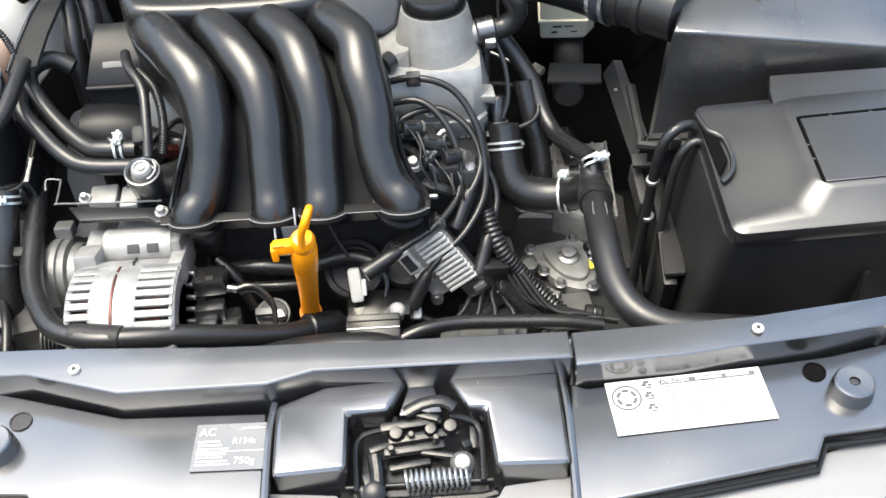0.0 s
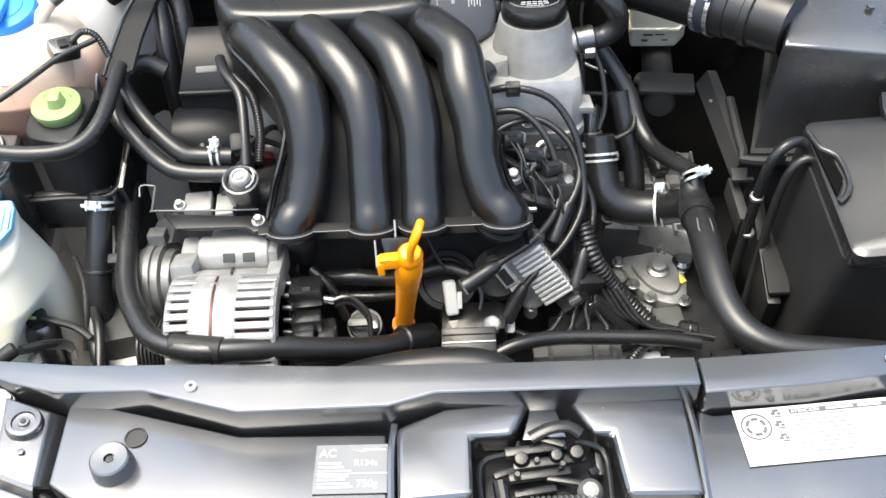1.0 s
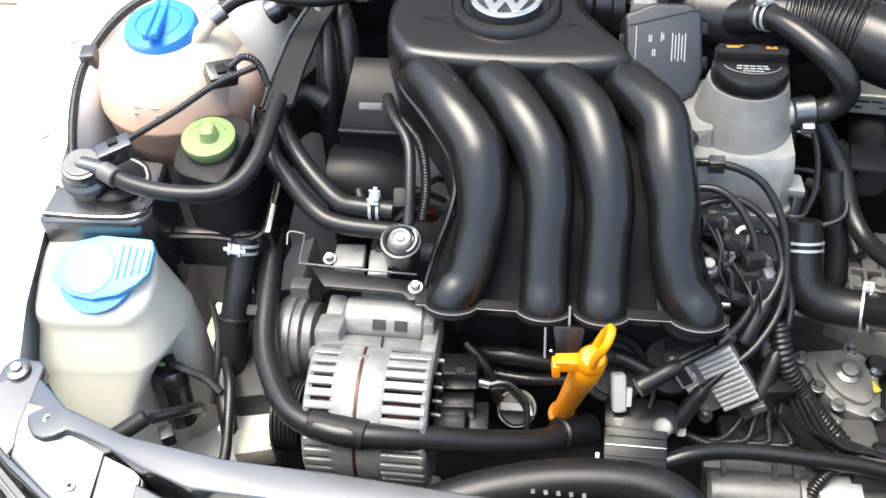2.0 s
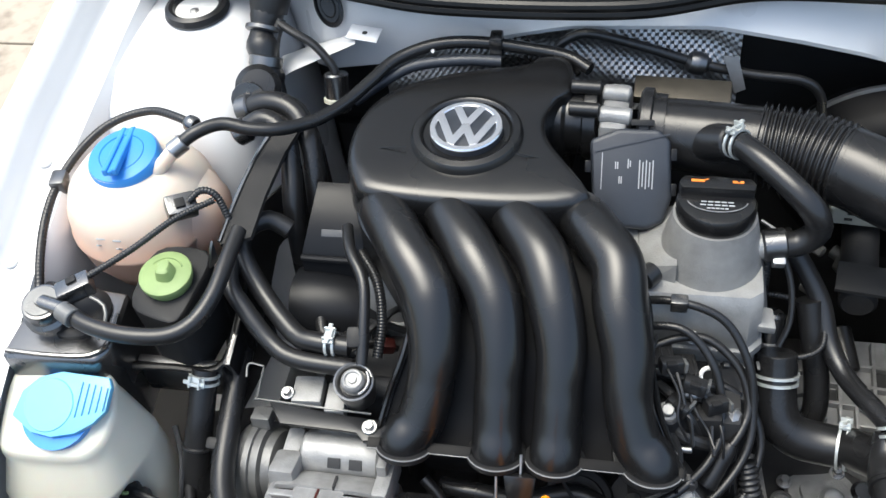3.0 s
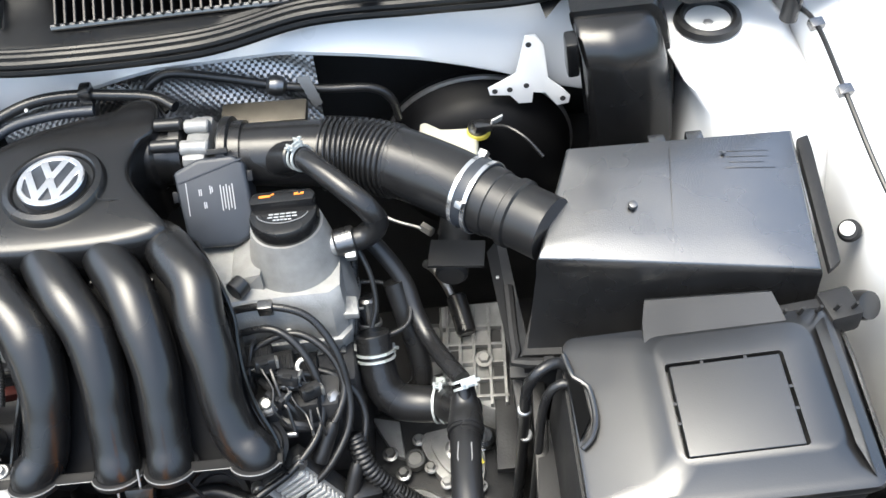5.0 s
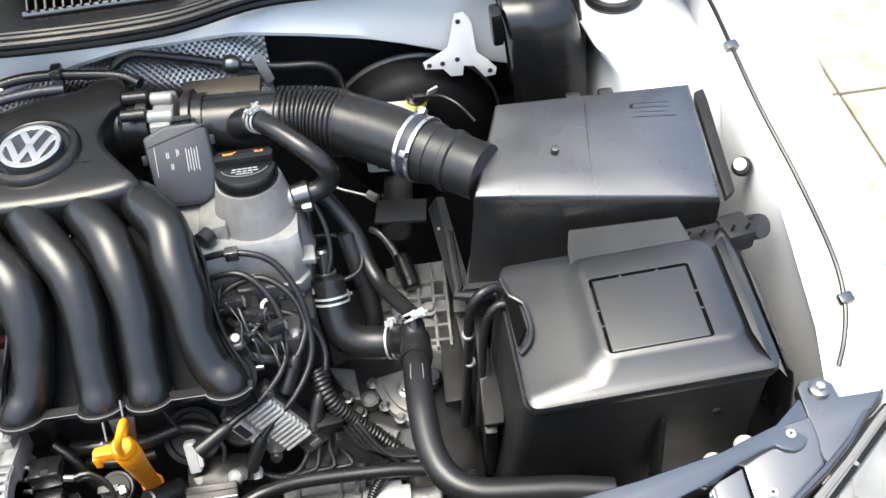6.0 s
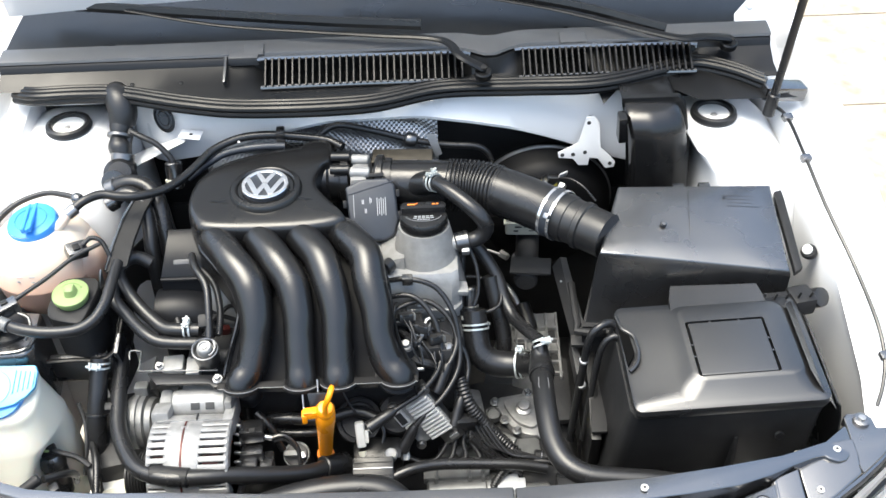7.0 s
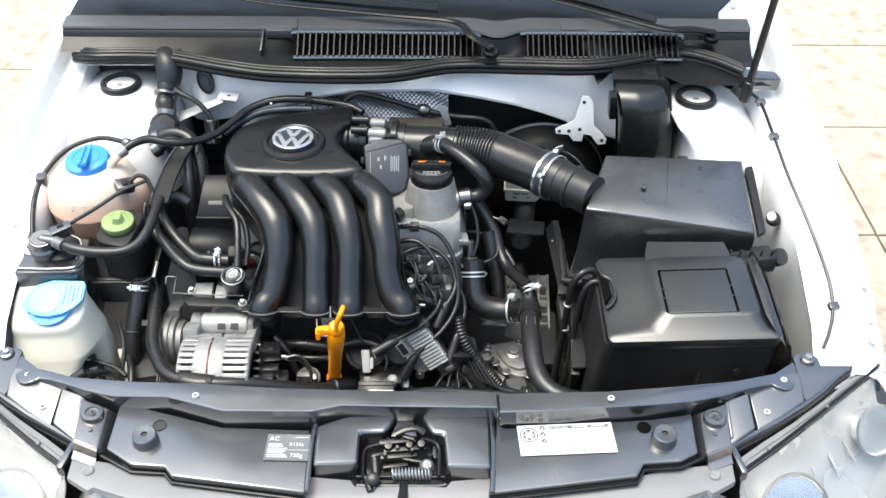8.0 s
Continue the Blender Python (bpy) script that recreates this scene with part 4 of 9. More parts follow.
def build_latch():
    """Bonnet catch with hook, springs and plates."""
    latch = thing("bonnet_latch", (0.0, -0.07, 0.80), "black and zinc bonnet latch with coil springs in its recess", "latch")
    part("base_plate", plate([(-0.050, -0.112), (0.054, -0.112), (0.054, -0.055), (0.038, -0.045), (-0.046, -0.050)], 0.799, 0.803, 0.001), M_LATCH, latch)
    part("frame_bar", hose([(-0.050, -0.108, 0.812), (-0.050, -0.062, 0.814), (-0.024, -0.054, 0.818), (-0.018, -0.046, 0.820)], 0.0025, seg=8), M_LATCH, latch)
    part("frame_bar", hose([(0.050, -0.104, 0.812), (0.050, -0.062, 0.816), (0.042, -0.052, 0.820), (0.026, -0.048, 0.822)], 0.0025, seg=8), M_LATCH, latch)
    part("catch_hook", hose([(-0.010, -0.050, 0.832), (0.004, -0.045, 0.836), (0.020, -0.043, 0.836), (0.030, -0.048, 0.832)], 0.0055, seg=10, flat=0.7), M_HOSE, latch)
    for x, y, z, w in ((-0.006, -0.056, 0.824, 0.05), (0.004, -0.064, 0.818, 0.058), (-0.004, -0.072, 0.813, 0.05)):
        part("lever", box((x, y, z), (w, 0.008, 0.007), turn(10, 0, 6), 0.002), M_LATCH, latch)
    for x, y, r in ((-0.018, -0.062, 0.007), (0.010, -0.060, 0.006), (0.026, -0.058, 0.007)):
        part("rivet", lathe([(r, 0), (r, 0.006), (r * 0.7, 0.009), (0, 0.0095)], (x, y, 0.818), (0, -0.3, 1), 18), M_LATCH, latch)
    part("roller", lathe([(0.0085, 0), (0.0098, 0.003), (0.0085, 0.006), (0.0098, 0.009), (0.0085, 0.012), (0.006, 0.015), (0, 0.0155)], (0.034, -0.086, 0.806), (0, -0.35, 1), 24), M_GEAR, latch, "bright coiled spring")
    part("roller_pin", box((0.038, -0.074, 0.818), (0.008, 0.006, 0.005), turn(20, 10, 30), 0.001), M_LATCH, latch)
    line = []
    for i in range(12 * 16 + 1):
        a = 2 * math.pi * i / 16
        line.append((-0.012 + 0.052 * i / 192, -0.100 + 0.0075 * math.cos(a), 0.812 + 0.0075 * math.sin(a)))
    part("coil_spring", hose(line, 0.0012, seg=6, raw=True), M_DULL, latch, "steel coil spring")
    part("pull_rod", hose([(-0.036, -0.080, 0.818), (-0.034, -0.100, 0.812), (-0.036, -0.130, 0.798), (-0.032, -0.16, 0.79)], 0.006, seg=10), M_LATCH, latch)
    part("pull_nut", lathe([(0.009, 0), (0.0095, 0.004), (0.009, 0.010), (0.006, 0.012), (0, 0.012)], (-0.036, -0.108, 0.808), (0, -0.5, 1), 18), M_LATCH, latch)
    part("cable_end", rod((-0.046, -0.104, 0.810), (-0.038, -0.126, 0.806), 0.005, b=0.001), M_LATCH, latch)
    latch_details(latch)


def latch_details(latch):
    """Small levers, rods and pins that crowd the catch."""
    for x, y, z, w, h, a, m in ((-0.030, -0.070, 0.815, 0.022, 0.006, 20, M_LATCH), (-0.034, -0.086, 0.812, 0.016, 0.008, 70, M_LATCH), (0.016, -0.078, 0.812, 0.030, 0.005, -12, M_LATCH), (-0.008, -0.084, 0.808, 0.034, 0.006, 8, M_LATCH), (0.044, -0.062, 0.812, 0.006, 0.024, 0, M_LATCH), (-0.040, -0.098, 0.810, 0.010, 0.014, 15, M_LATCH), (0.006, -0.052, 0.829, 0.024, 0.006, -20, M_LATCH), (-0.046, -0.118, 0.800, 0.012, 0.030, 10, M_LATCH), (-0.030, -0.126, 0.798, 0.014, 0.036, -8, M_LATCH)):
        part("lever", box((x, y, z), (w, h, 0.005), turn(8, 0, a), 0.0015), m, latch)
    part("spring_bar", rod((-0.060, -0.1005, 0.806), (0.058, -0.1005, 0.806), 0.0022, b=0.0005), M_LATCH, latch)
    part("front_bar", hose([(-0.058, -0.1125, 0.802), (0.050, -0.1125, 0.802), (0.058, -0.108, 0.804)], 0.004, seg=8), M_LATCH, latch)
    part("release_tongue", hose([(0.004, -0.110, 0.803), (0.004, -0.128, 0.806), (0.003, -0.150, 0.812)], 0.007, seg=10, flat=0.5), M_LATCH, latch)
    for x, y in ((-0.006, -0.064), (0.014, -0.068), (-0.022, -0.076)):
        part("pin", lathe([(0.003, 0), (0.003, 0.008), (0.002, 0.009), (0, 0.009)], (x, y, 0.818), (0, -0.3, 1), 12), M_LATCH, latch)


def text_mesh(body, size, m, mat, parent, name="lettering", depth=0.0002):
    cu = bpy.data.curves.new(name, "FONT")
    cu.body, cu.size, cu.extrude = body, size, depth
    ob = bpy.data.objects.new(name, cu)
    me = bpy.data.meshes.new_from_object(ob)
    bpy.data.objects.remove(ob)
    bm = bmesh.new()
    bm.from_mesh(me)
    bpy.data.meshes.remove(me)
    bmesh.ops.transform(bm, matrix=m, verts=bm.verts)
    return part(name, bm, mat, parent)


def bars(parent, m, rows, mat, name="print_line"):
    """Unreadable lines of print: x, y, length, height in the label's own plane."""
    for x, y, w, h in rows:
        t = box((x + w / 2, y, 0.0), (w, h, 0.0004))
        bmesh.ops.transform(t, matrix=m, verts=t.verts)
        part(name, t, mat, parent)


def build_stickers():
    m = Matrix.Translation((-0.152, -0.066, 0.8225)) @ pose(0, 0, 0, 0, 0, -1)
    t = box((0, 0, 0), (0.060, 0.044, 0.0008), None, 0.0)
    bmesh.ops.transform(t, matrix=m, verts=t.verts)
    s = solo("refrigerant_sticker", t, M_SILVERPAPER, "small silver sticker with white lettering on the black cover", "sticker")
    up = m @ Matrix.Translation((0, 0, 0.0006))
    text_mesh("AC", 0.010, up @ Matrix.Translation((-0.027, 0.011, 0)), M_PAPER, s)
    text_mesh("R134a", 0.0075, up @ Matrix.Translation((0.001, 0.0025, 0)), M_PAPER, s)
    text_mesh("750g", 0.0088, up @ Matrix.Translation((0.004, -0.0165, 0)), M_PAPER, s)
    bars(s, up, [(-0.027, 0.005, 0.018, 0.0015), (-0.027, 0.0015, 0.020, 0.0015), (-0.027, -0.002, 0.026, 0.001), (-0.027, -0.007, 0.024, 0.0015), (-0.027, -0.010, 0.022, 0.0012), (-0.027, -0.0135, 0.026, 0.0012), (-0.027, -0.0165, 0.028, 0.0012), (0.008, 0.017, 0.018, 0.001)], M_PAPER)
    bars(s, up, [(-0.028, -0.0045, 0.056, 0.0005)], M_PAPER, "rule")
    m = Matrix.Translation((0.222, -0.048, 0.8225)) @ pose(0, 0, 0, 0, 0, 3.5)
    t = box((0, 0, 0), (0.130, 0.052, 0.0008))
    bmesh.ops.transform(t, matrix=m, verts=t.verts)
    s = solo("warning_sticker", t, M_PAPER, "white warning sticker with a round symbol and fine print", "sticker")
    up = m @ Matrix.Translation((0, 0, 0.0006))
    axes = up.to_3x3()
    middle = up @ Vector((-0.050, 0.009, 0.0))
    part("ring_symbol", arc_hose(middle, 0.0116, 0, 360, 0.0008, axes @ Vector((1, 0, 0)), axes @ Vector((0, 1, 0)), seg=6, n=40), M_PRINT, s)
    for k in range(6):
        part("inner_symbol", arc_hose(middle, 0.0072, 60 * k + 8, 60 * k + 50, 0.0014, axes @ Vector((1, 0, 0)), axes @ Vector((0, 1, 0)), seg=6, n=8), M_PRINT, s)
    bars(s, up, [(-0.020, 0.0205, 0.080, 0.0046)], M_PRINT, "headline_band")
    text_mesh("ATENCION", 0.0046, up @ Matrix.Translation((-0.019, 0.0189, 0.0003)), M_PAPER, s, "headline")
    bars(s, up @ Matrix.Translation((0, 0, 0.0004)), [(0.010 + 0.026 * i, 0.0205, 0.022 - 0.003 * i, 0.0020) for i in range(2)], M_PAPER, "headline")
    for y in (0.020, 0.009, -0.003):
        bars(s, up, [(-0.0335, y + 0.0026, 0.005, 0.0024), (-0.035, y - 0.0002, 0.0035, 0.0026), (-0.030, y - 0.0004, 0.0030, 0.0022), (-0.0325, y - 0.0030, 0.0050, 0.0014)], M_PRINT, "symbol")
    fine = [(-0.020, 0.016 - 0.0042 * i, 0.076 - 0.012 * (i % 3), 0.0007) for i in range(9)]
    bars(s, up, fine, M_PRINT)


build_ground()
CAR = build_body()
build_headlight(CAR, -1)
build_headlight(CAR, 1)
build_scuttle()
build_prop()
build_front_cover()
build_latch()
build_stickers()


# ---- the intake manifold and the top of the engine ----
PLENUM = [(-0.296, 0.421), (-0.312, 0.446), (-0.324, 0.475), (-0.326, 0.515), (-0.317, 0.553), (-0.291, 0.583), (-0.250, 0.604), (-0.200, 0.619), (-0.153, 0.627), (-0.147, 0.642), (-0.122, 0.644), (-0.110, 0.630), (-0.106, 0.586), (-0.128, 0.566), (-0.134, 0.521), (-0.100, 0.472), (-0.064, 0.421)]


def smooth_outline(pts, n=6):
    """A closed outline with its corners drawn round."""
    p = [Vector((x, y, 0)) for x, y in pts]
    out = []
    m = len(p)
    for i in range(m):
        a, b, c = p[i - 1], p[i], p[(i + 1) % m]
        for k in range(n):
            u = (k + 0.5) / n
            s = (a + b) / 2 * (1 - u) ** 2 + b * 2 * u * (1 - u) + (b + c) / 2 * u * u
            out.append((s.x, s.y))
    return out


def runner_line(k):
    top = (-0.262, -0.199, -0.135, -0.070)[k]
    mid = (-0.212, -0.152, -0.0975, -0.040)[k]
    end = (-0.236, -0.151, -0.098, -0.012)[k]
    return [(top - 0.034, 0.462, 0.886), (top - 0.020, 0.440, 0.899), (top - 0.006, 0.415, 0.905), (top + 0.015, 0.382, 0.903), (mid - 0.009, 0.348, 0.886), (mid, 0.316, 0.858),
            (mid * 0.9 + end * 0.1, 0.290, 0.828), (mid * 0.55 + end * 0.45, 0.267, 0.799), (end, 0.254, 0.787), (end, 0.249, 0.777)]


def build_manifold():
    man = thing("intake_manifold", (-0.15, 0.40, 0.75), "black plastic intake manifold with four curved runners and silver emblem", "manifold")
    o = smooth_outline(PLENUM)
    cx, cy = -0.207, 0.506

    def ring(k, z, tilt=0.0):
        pts = [(cx + (x - cx) * k, cy + (y - cy) * k) for x, y in o]
        return [(x, y, z + tilt * (y - cy) - (0.004 * min(1.0, max(0.0, (0.462 - y) / 0.036)) ** 1.4 if z > 0.895 else 0.0)) for x, y in pts]
    rings = [ring(0.97, 0.815), ring(1.0, 0.83), ring(1.004, 0.890), ring(1.0, 0.908), ring(0.992, 0.9185), ring(0.978, 0.9265, 0.01), ring(0.955, 0.9310, 0.008), ring(0.91, 0.9330, 0.006), ring(0.84, 0.9338, 0.005), ring(0.74, 0.9342, 0.004), ring(0.6, 0.9345, 0.002), ring(0.3, 0.9348)]
    plenum = part("plenum", loft(rings), M_MANIFOLD, man, "", 60)
    # seam across the lid, rim lip at the back
    part("lid_seam", hose([(-0.325, 0.486, 0.899), (-0.305, 0.484, 0.9285), (-0.262, 0.482, 0.9390)], 0.0006, seg=6), M_MANIFOLD, plenum)
    part("lid_seam", hose([(-0.155, 0.480, 0.9385), (-0.120, 0.480, 0.9315)], 0.0006, seg=6), M_MANIFOLD, plenum)
    part("back_lip", hose([(-0.300, 0.578, 0.9095), (-0.250, 0.606, 0.9135), (-0.200, 0.622, 0.9165), (-0.155, 0.630, 0.9195), (-0.147, 0.645, 0.9215), (-0.122, 0.647, 0.9215), (-0.108, 0.632, 0.9135)], 0.0032, seg=8, step=0.003), M_MANIFOLD, plenum)
    # round boss and emblem
    c = (cx + 0.001, cy + 0.0005)
    boss = part("emblem_boss", lathe([(0.056, 0.9295), (0.0545, 0.9385), (0.052, 0.9420), (0.046, 0.9435), (0.0435, 0.9420), (0.042, 0.9390), (0.0385, 0.9385), (0, 0.9385)], (c[0], c[1], 0), seg=56), M_MANIFOLD, man, "round raised boss")
    part("emblem_disc", lathe([(0.0352, 0.9385), (0.0352, 0.9443), (0.034, 0.9450), (0, 0.9450)], (c[0], c[1], 0), seg=48), M_SENSOR, boss, "dark emblem disc")
    part("emblem_ring", lathe([(0.0290, 0.9449), (0.0352, 0.9449), (0.0356, 0.9460), (0.0345, 0.9475), (0.0302, 0.9477), (0.0290, 0.9467), (0.0290, 0.9449)], (c[0], c[1], 0), seg=56), M_CHROME, boss, "silver ring")
    for i, (p, q, w) in enumerate((((-0.0125, 0.0275), (-0.001, 0.0035), 0.0080), ((0.0125, 0.0275), (0.001, 0.0035), 0.0080), ((-0.027, 0.0135), (-0.0105, -0.0245), 0.0080), ((0.027, 0.0135), (0.0105, -0.0245), 0.0080), ((-0.0105, -0.0255), (0.0005, -0.0005), 0.0080), ((0.0105, -0.0255), (-0.0005, -0.0005), 0.0080))):
        d = Vector((q[0] - p[0], q[1] - p[1], 0))
        mid = ((p[0] + q[0]) / 2 + c[0], (p[1] + q[1]) / 2 + c[1], 0.9461 + 0.00015 * i)
        part("emblem_bar", box(mid, (d.length + 0.003, w, 0.0026), turn(0, 0, math.degrees(math.atan2(d.y, d.x))), 0.0006), M_CHROME, boss)
    # runners: narrow fingers out of the plenum that widen at the bend and narrow again
    for k in range(4):
        line = runner_line(k)
        fat = 0.0275 if k == 0 else 0.0248
        part("runner", hose(line, lambda u: float(np.interp(u, [0, 0.14, 0.3, 0.5, 0.75, 0.92, 1], [0.0225, 0.0245, 0.0245, fat, 0.0220, 0.0225, 0.0235])), seg=32, step=0.005), M_MANIFOLD, man, "", 80)
    # shell behind the runners, with an upturned rim at its two sides
    rows = []
    for y, z, xl, xr in ((0.45, 0.892, -0.308, -0.064), (0.425, 0.89, -0.299, -0.051), (0.397, 0.884, -0.277, -0.037), (0.366, 0.868, -0.251, -0.025), (0.34, 0.854, -0.24, -0.022), (0.316, 0.838, -0.243, -0.018), (0.294, 0.812, -0.254, -0.01), (0.272, 0.789, -0.262, 0.004), (0.252, 0.776, -0.265, 0.01)):
        rows.append([(xl + (xr - xl) * i / 24, y, z - 0.011 - 0.003 * math.sin(math.pi * i / 24)) for i in range(25)])
    # web blacker than the runners: the shade between them is in its colour
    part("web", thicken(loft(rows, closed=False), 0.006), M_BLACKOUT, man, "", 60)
    for xs in (-1, 1):
        e = [(r[0] if xs < 0 else r[-1]) for r in rows]
        part("rim", hose([(x + xs * 0.001, y, z + 0.006) for x, y, z in e], 0.0032, seg=8, flat=1.8), M_MANIFOLD, man)
        part("rim_skirt", thicken(loft([[(x, y, z + 0.006) for x, y, z in e], [(x + xs * 0.004, y - 0.004, z - 0.024) for x, y, z in e]], closed=False), 0.003), M_MANIFOLD, man)
    for k, y in ((0, 0.428), (1, 0.423), (2, 0.418)):
        x = (runner_line(k)[2][0] + runner_line(k + 1)[2][0]) / 2
        part("web_pin", lathe([(0.0022, 0), (0.0018, 0.003), (0, 0.0035)], (x, y - 0.004, 0.878), (0, -0.4, 0.9), 10), M_MANIFOLD, man)
    # mounting flange with half-round collars
    d = Vector((0, -0.35, -0.94)).normalized()
    ux, uy = Vector((1, 0, 0)), Vector((0, -0.94, 0.35))
    for k in range(4):
        e = Vector(runner_line(k)[-1])
        part("flange_collar", lathe([(0.021, -0.002), (0.0262, -0.002), (0.0275, 0.0), (0.0275, 0.004), (0.0262, 0.0055), (0.021, 0.0055), (0.021, -0.002)], e - d * 0.002, -d, 36), M_BASE, man)
        for lift, rad in ((0.0062, 0.0270), (0.0064, 0.0235)):
            part("collar_edge", arc_hose(e - d * lift, rad, 200, 340, 0.0007, ux, -uy, seg=6), M_STRIP, man, "thin pale edge")
    # thin lip that joins the collars
    ends = [runner_line(k)[-1][0] for k in range(4)]
    for a, b in ((-0.270, ends[0] - 0.022), (ends[0] + 0.022, ends[1] - 0.022), (ends[2] + 0.022, ends[3] - 0.022), (ends[3] + 0.022, 0.016)):
        # lip painted as dark as the shade beneath it
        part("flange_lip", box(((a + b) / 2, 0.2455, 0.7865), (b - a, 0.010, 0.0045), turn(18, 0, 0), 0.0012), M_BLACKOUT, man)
        part("lip_edge", box(((a + b) / 2, 0.2403, 0.7862), (b - a - 0.002, 0.0008, 0.0009), turn(18, 0, 0)), M_STRIP, man, "thin pale edge")
    # support foot under the flange
    part("support_foot", plate([(-0.142, 0.0), (-0.112, 0.0), (-0.116, -0.034), (-0.136, -0.034)], 0, 0.012, 0.003, m=Matrix.Translation((0, 0.236, 0.780)) @ pose(0, 0, 0, 55, 0, 0)), M_MANIFOLD, man)
    part("foot_pin", rod((-0.147, 0.208, 0.762), (-0.148, 0.229, 0.786), 0.0013), M_DULL, man)
    part("foot_pin", rod((-0.126, 0.214, 0.764), (-0.127, 0.243, 0.796), 0.0013), M_DULL, man)
    # vacuum actuator on the right end of the flange
    part("actuator", lathe([(0.004, -0.012), (0.030, -0.010), (0.0325, -0.004), (0.0325, 0.001), (0.028, 0.003), (0.026, 0.001), (0.012, 0.001), (0.010, 0.004), (0, 0.004)], (-0.016, 0.270, 0.772), (0.25, -0.35, 0.9), 32), M_BASE, man, "round vacuum actuator")
    part("pipe_stub", rod((0.004, 0.286, 0.760), (0.024, 0.286, 0.761), 0.0035, b=0.0008), M_STEEL, man, "bright metal stub")
    return man


def build_throttle():
    th = thing("throttle_body", (-0.07, 0.58, 0.85), "silver throttle body with a blue-grey motor housing", "throttle body")
    part("neck", lathe([(0.038, 0), (0.041, 0.004), (0.041, 0.014), (0.037, 0.018), (0.037, 0.034), (0.041, 0.036), (0.041, 0.048), (0.036, 0.05)], (-0.132, 0.594, 0.884), (1, -0.06, 0.03), 36), M_MANIFOLD, th, "black rubber neck")
    part("housing", box((-0.066, 0.578, 0.882), (0.028, 0.072, 0.076), turn(0, 0, -4), 0.008), M_ALU, th, "cast aluminium housing")
    part("stud_boss", rod((-0.080, 0.592, 0.924), (-0.052, 0.589, 0.924), 0.0078, b=0.002), M_ALU, th)
    part("stud_boss", rod((-0.082, 0.560, 0.922), (-0.050, 0.557, 0.922), 0.0085, b=0.002), M_ALU, th)
    part("stud_sleeve", rod((-0.112, 0.560, 0.928), (-0.082, 0.5585, 0.928), 0.0072, b=0.001), M_HOSE, th)
    part("stud_sleeve", rod((-0.112, 0.592, 0.930), (-0.082, 0.5905, 0.930), 0.0068, b=0.001), M_HOSE, th)
    part("adaptor", lathe([(0.040, 0), (0.044, 0.003), (0.044, 0.012), (0.039, 0.014), (0.039, 0.026)], (-0.043, 0.577, 0.888), (1, -0.08, 0), 36), M_HOSE, th)
    # motor housing: a hexagonal cap that leans forward
    n = Vector((0.05, -0.72, 0.69)).normalized()
    ux = Vector((1, 0.05, -0.03)).normalized()
    uy = n.cross(ux).normalized()
    m = Matrix((ux, uy, n)).transposed().to_4x4()
    m.translation = Vector((-0.048, 0.505, 0.892))
    o = [(-0.040, 0.034), (-0.012, 0.046), (0.026, 0.046), (0.037, 0.036), (0.041, -0.020), (0.034, -0.044), (0.018, -0.052), (-0.020, -0.050), (-0.034, -0.036), (-0.037, 0.0)]
    cap = part("motor_housing", plate(o[::-1], -0.050, 0.0, 0.005, 3, m=m), M_SENSOR, th, "blue-grey plastic motor housing")
    part("housing_rib", box(m @ Vector((0.0, 0.032, 0.0006)), (0.074, 0.0014, 0.0016), m.to_3x3() @ turn(0, 0, 15)), M_SENSOR, cap)
    for x, y in ((-0.041, 0.008), (0.041, 0.022), (0.042, -0.012)):
        part("housing_clip", box(m @ Vector((x, y, -0.006)), (0.006, 0.012, 0.006), m.to_3x3(), 0.001), M_TIMING, cap)
    rows = [(-0.028, 0.004, 0.0008, 0.036)] + [(-0.015 + 0.002 * i, 0.010 - 0.014 * (i // 2), 0.0011, 0.007) for i in range(4)] + [(-0.003 + 0.002 * i, 0.012, 0.0011, 0.009 - i * 0.003) for i in range(2)] + [(0.008 + 0.0032 * i, 0.002, 0.0011, 0.028 - 0.004 * (i % 2)) for i in range(5)]
    for x, y, w, h in rows:
        part("print_mark", box(m @ Vector((x + w / 2, y, 0.0003)), (w, h, 0.0004), m.to_3x3()), M_GREY, cap)
    part("connector_tab", box(m @ Vector((0.010, 0.052, -0.004)), (0.022, 0.006, 0.006), m.to_3x3(), 0.001), M_BASE, cap)
    return th


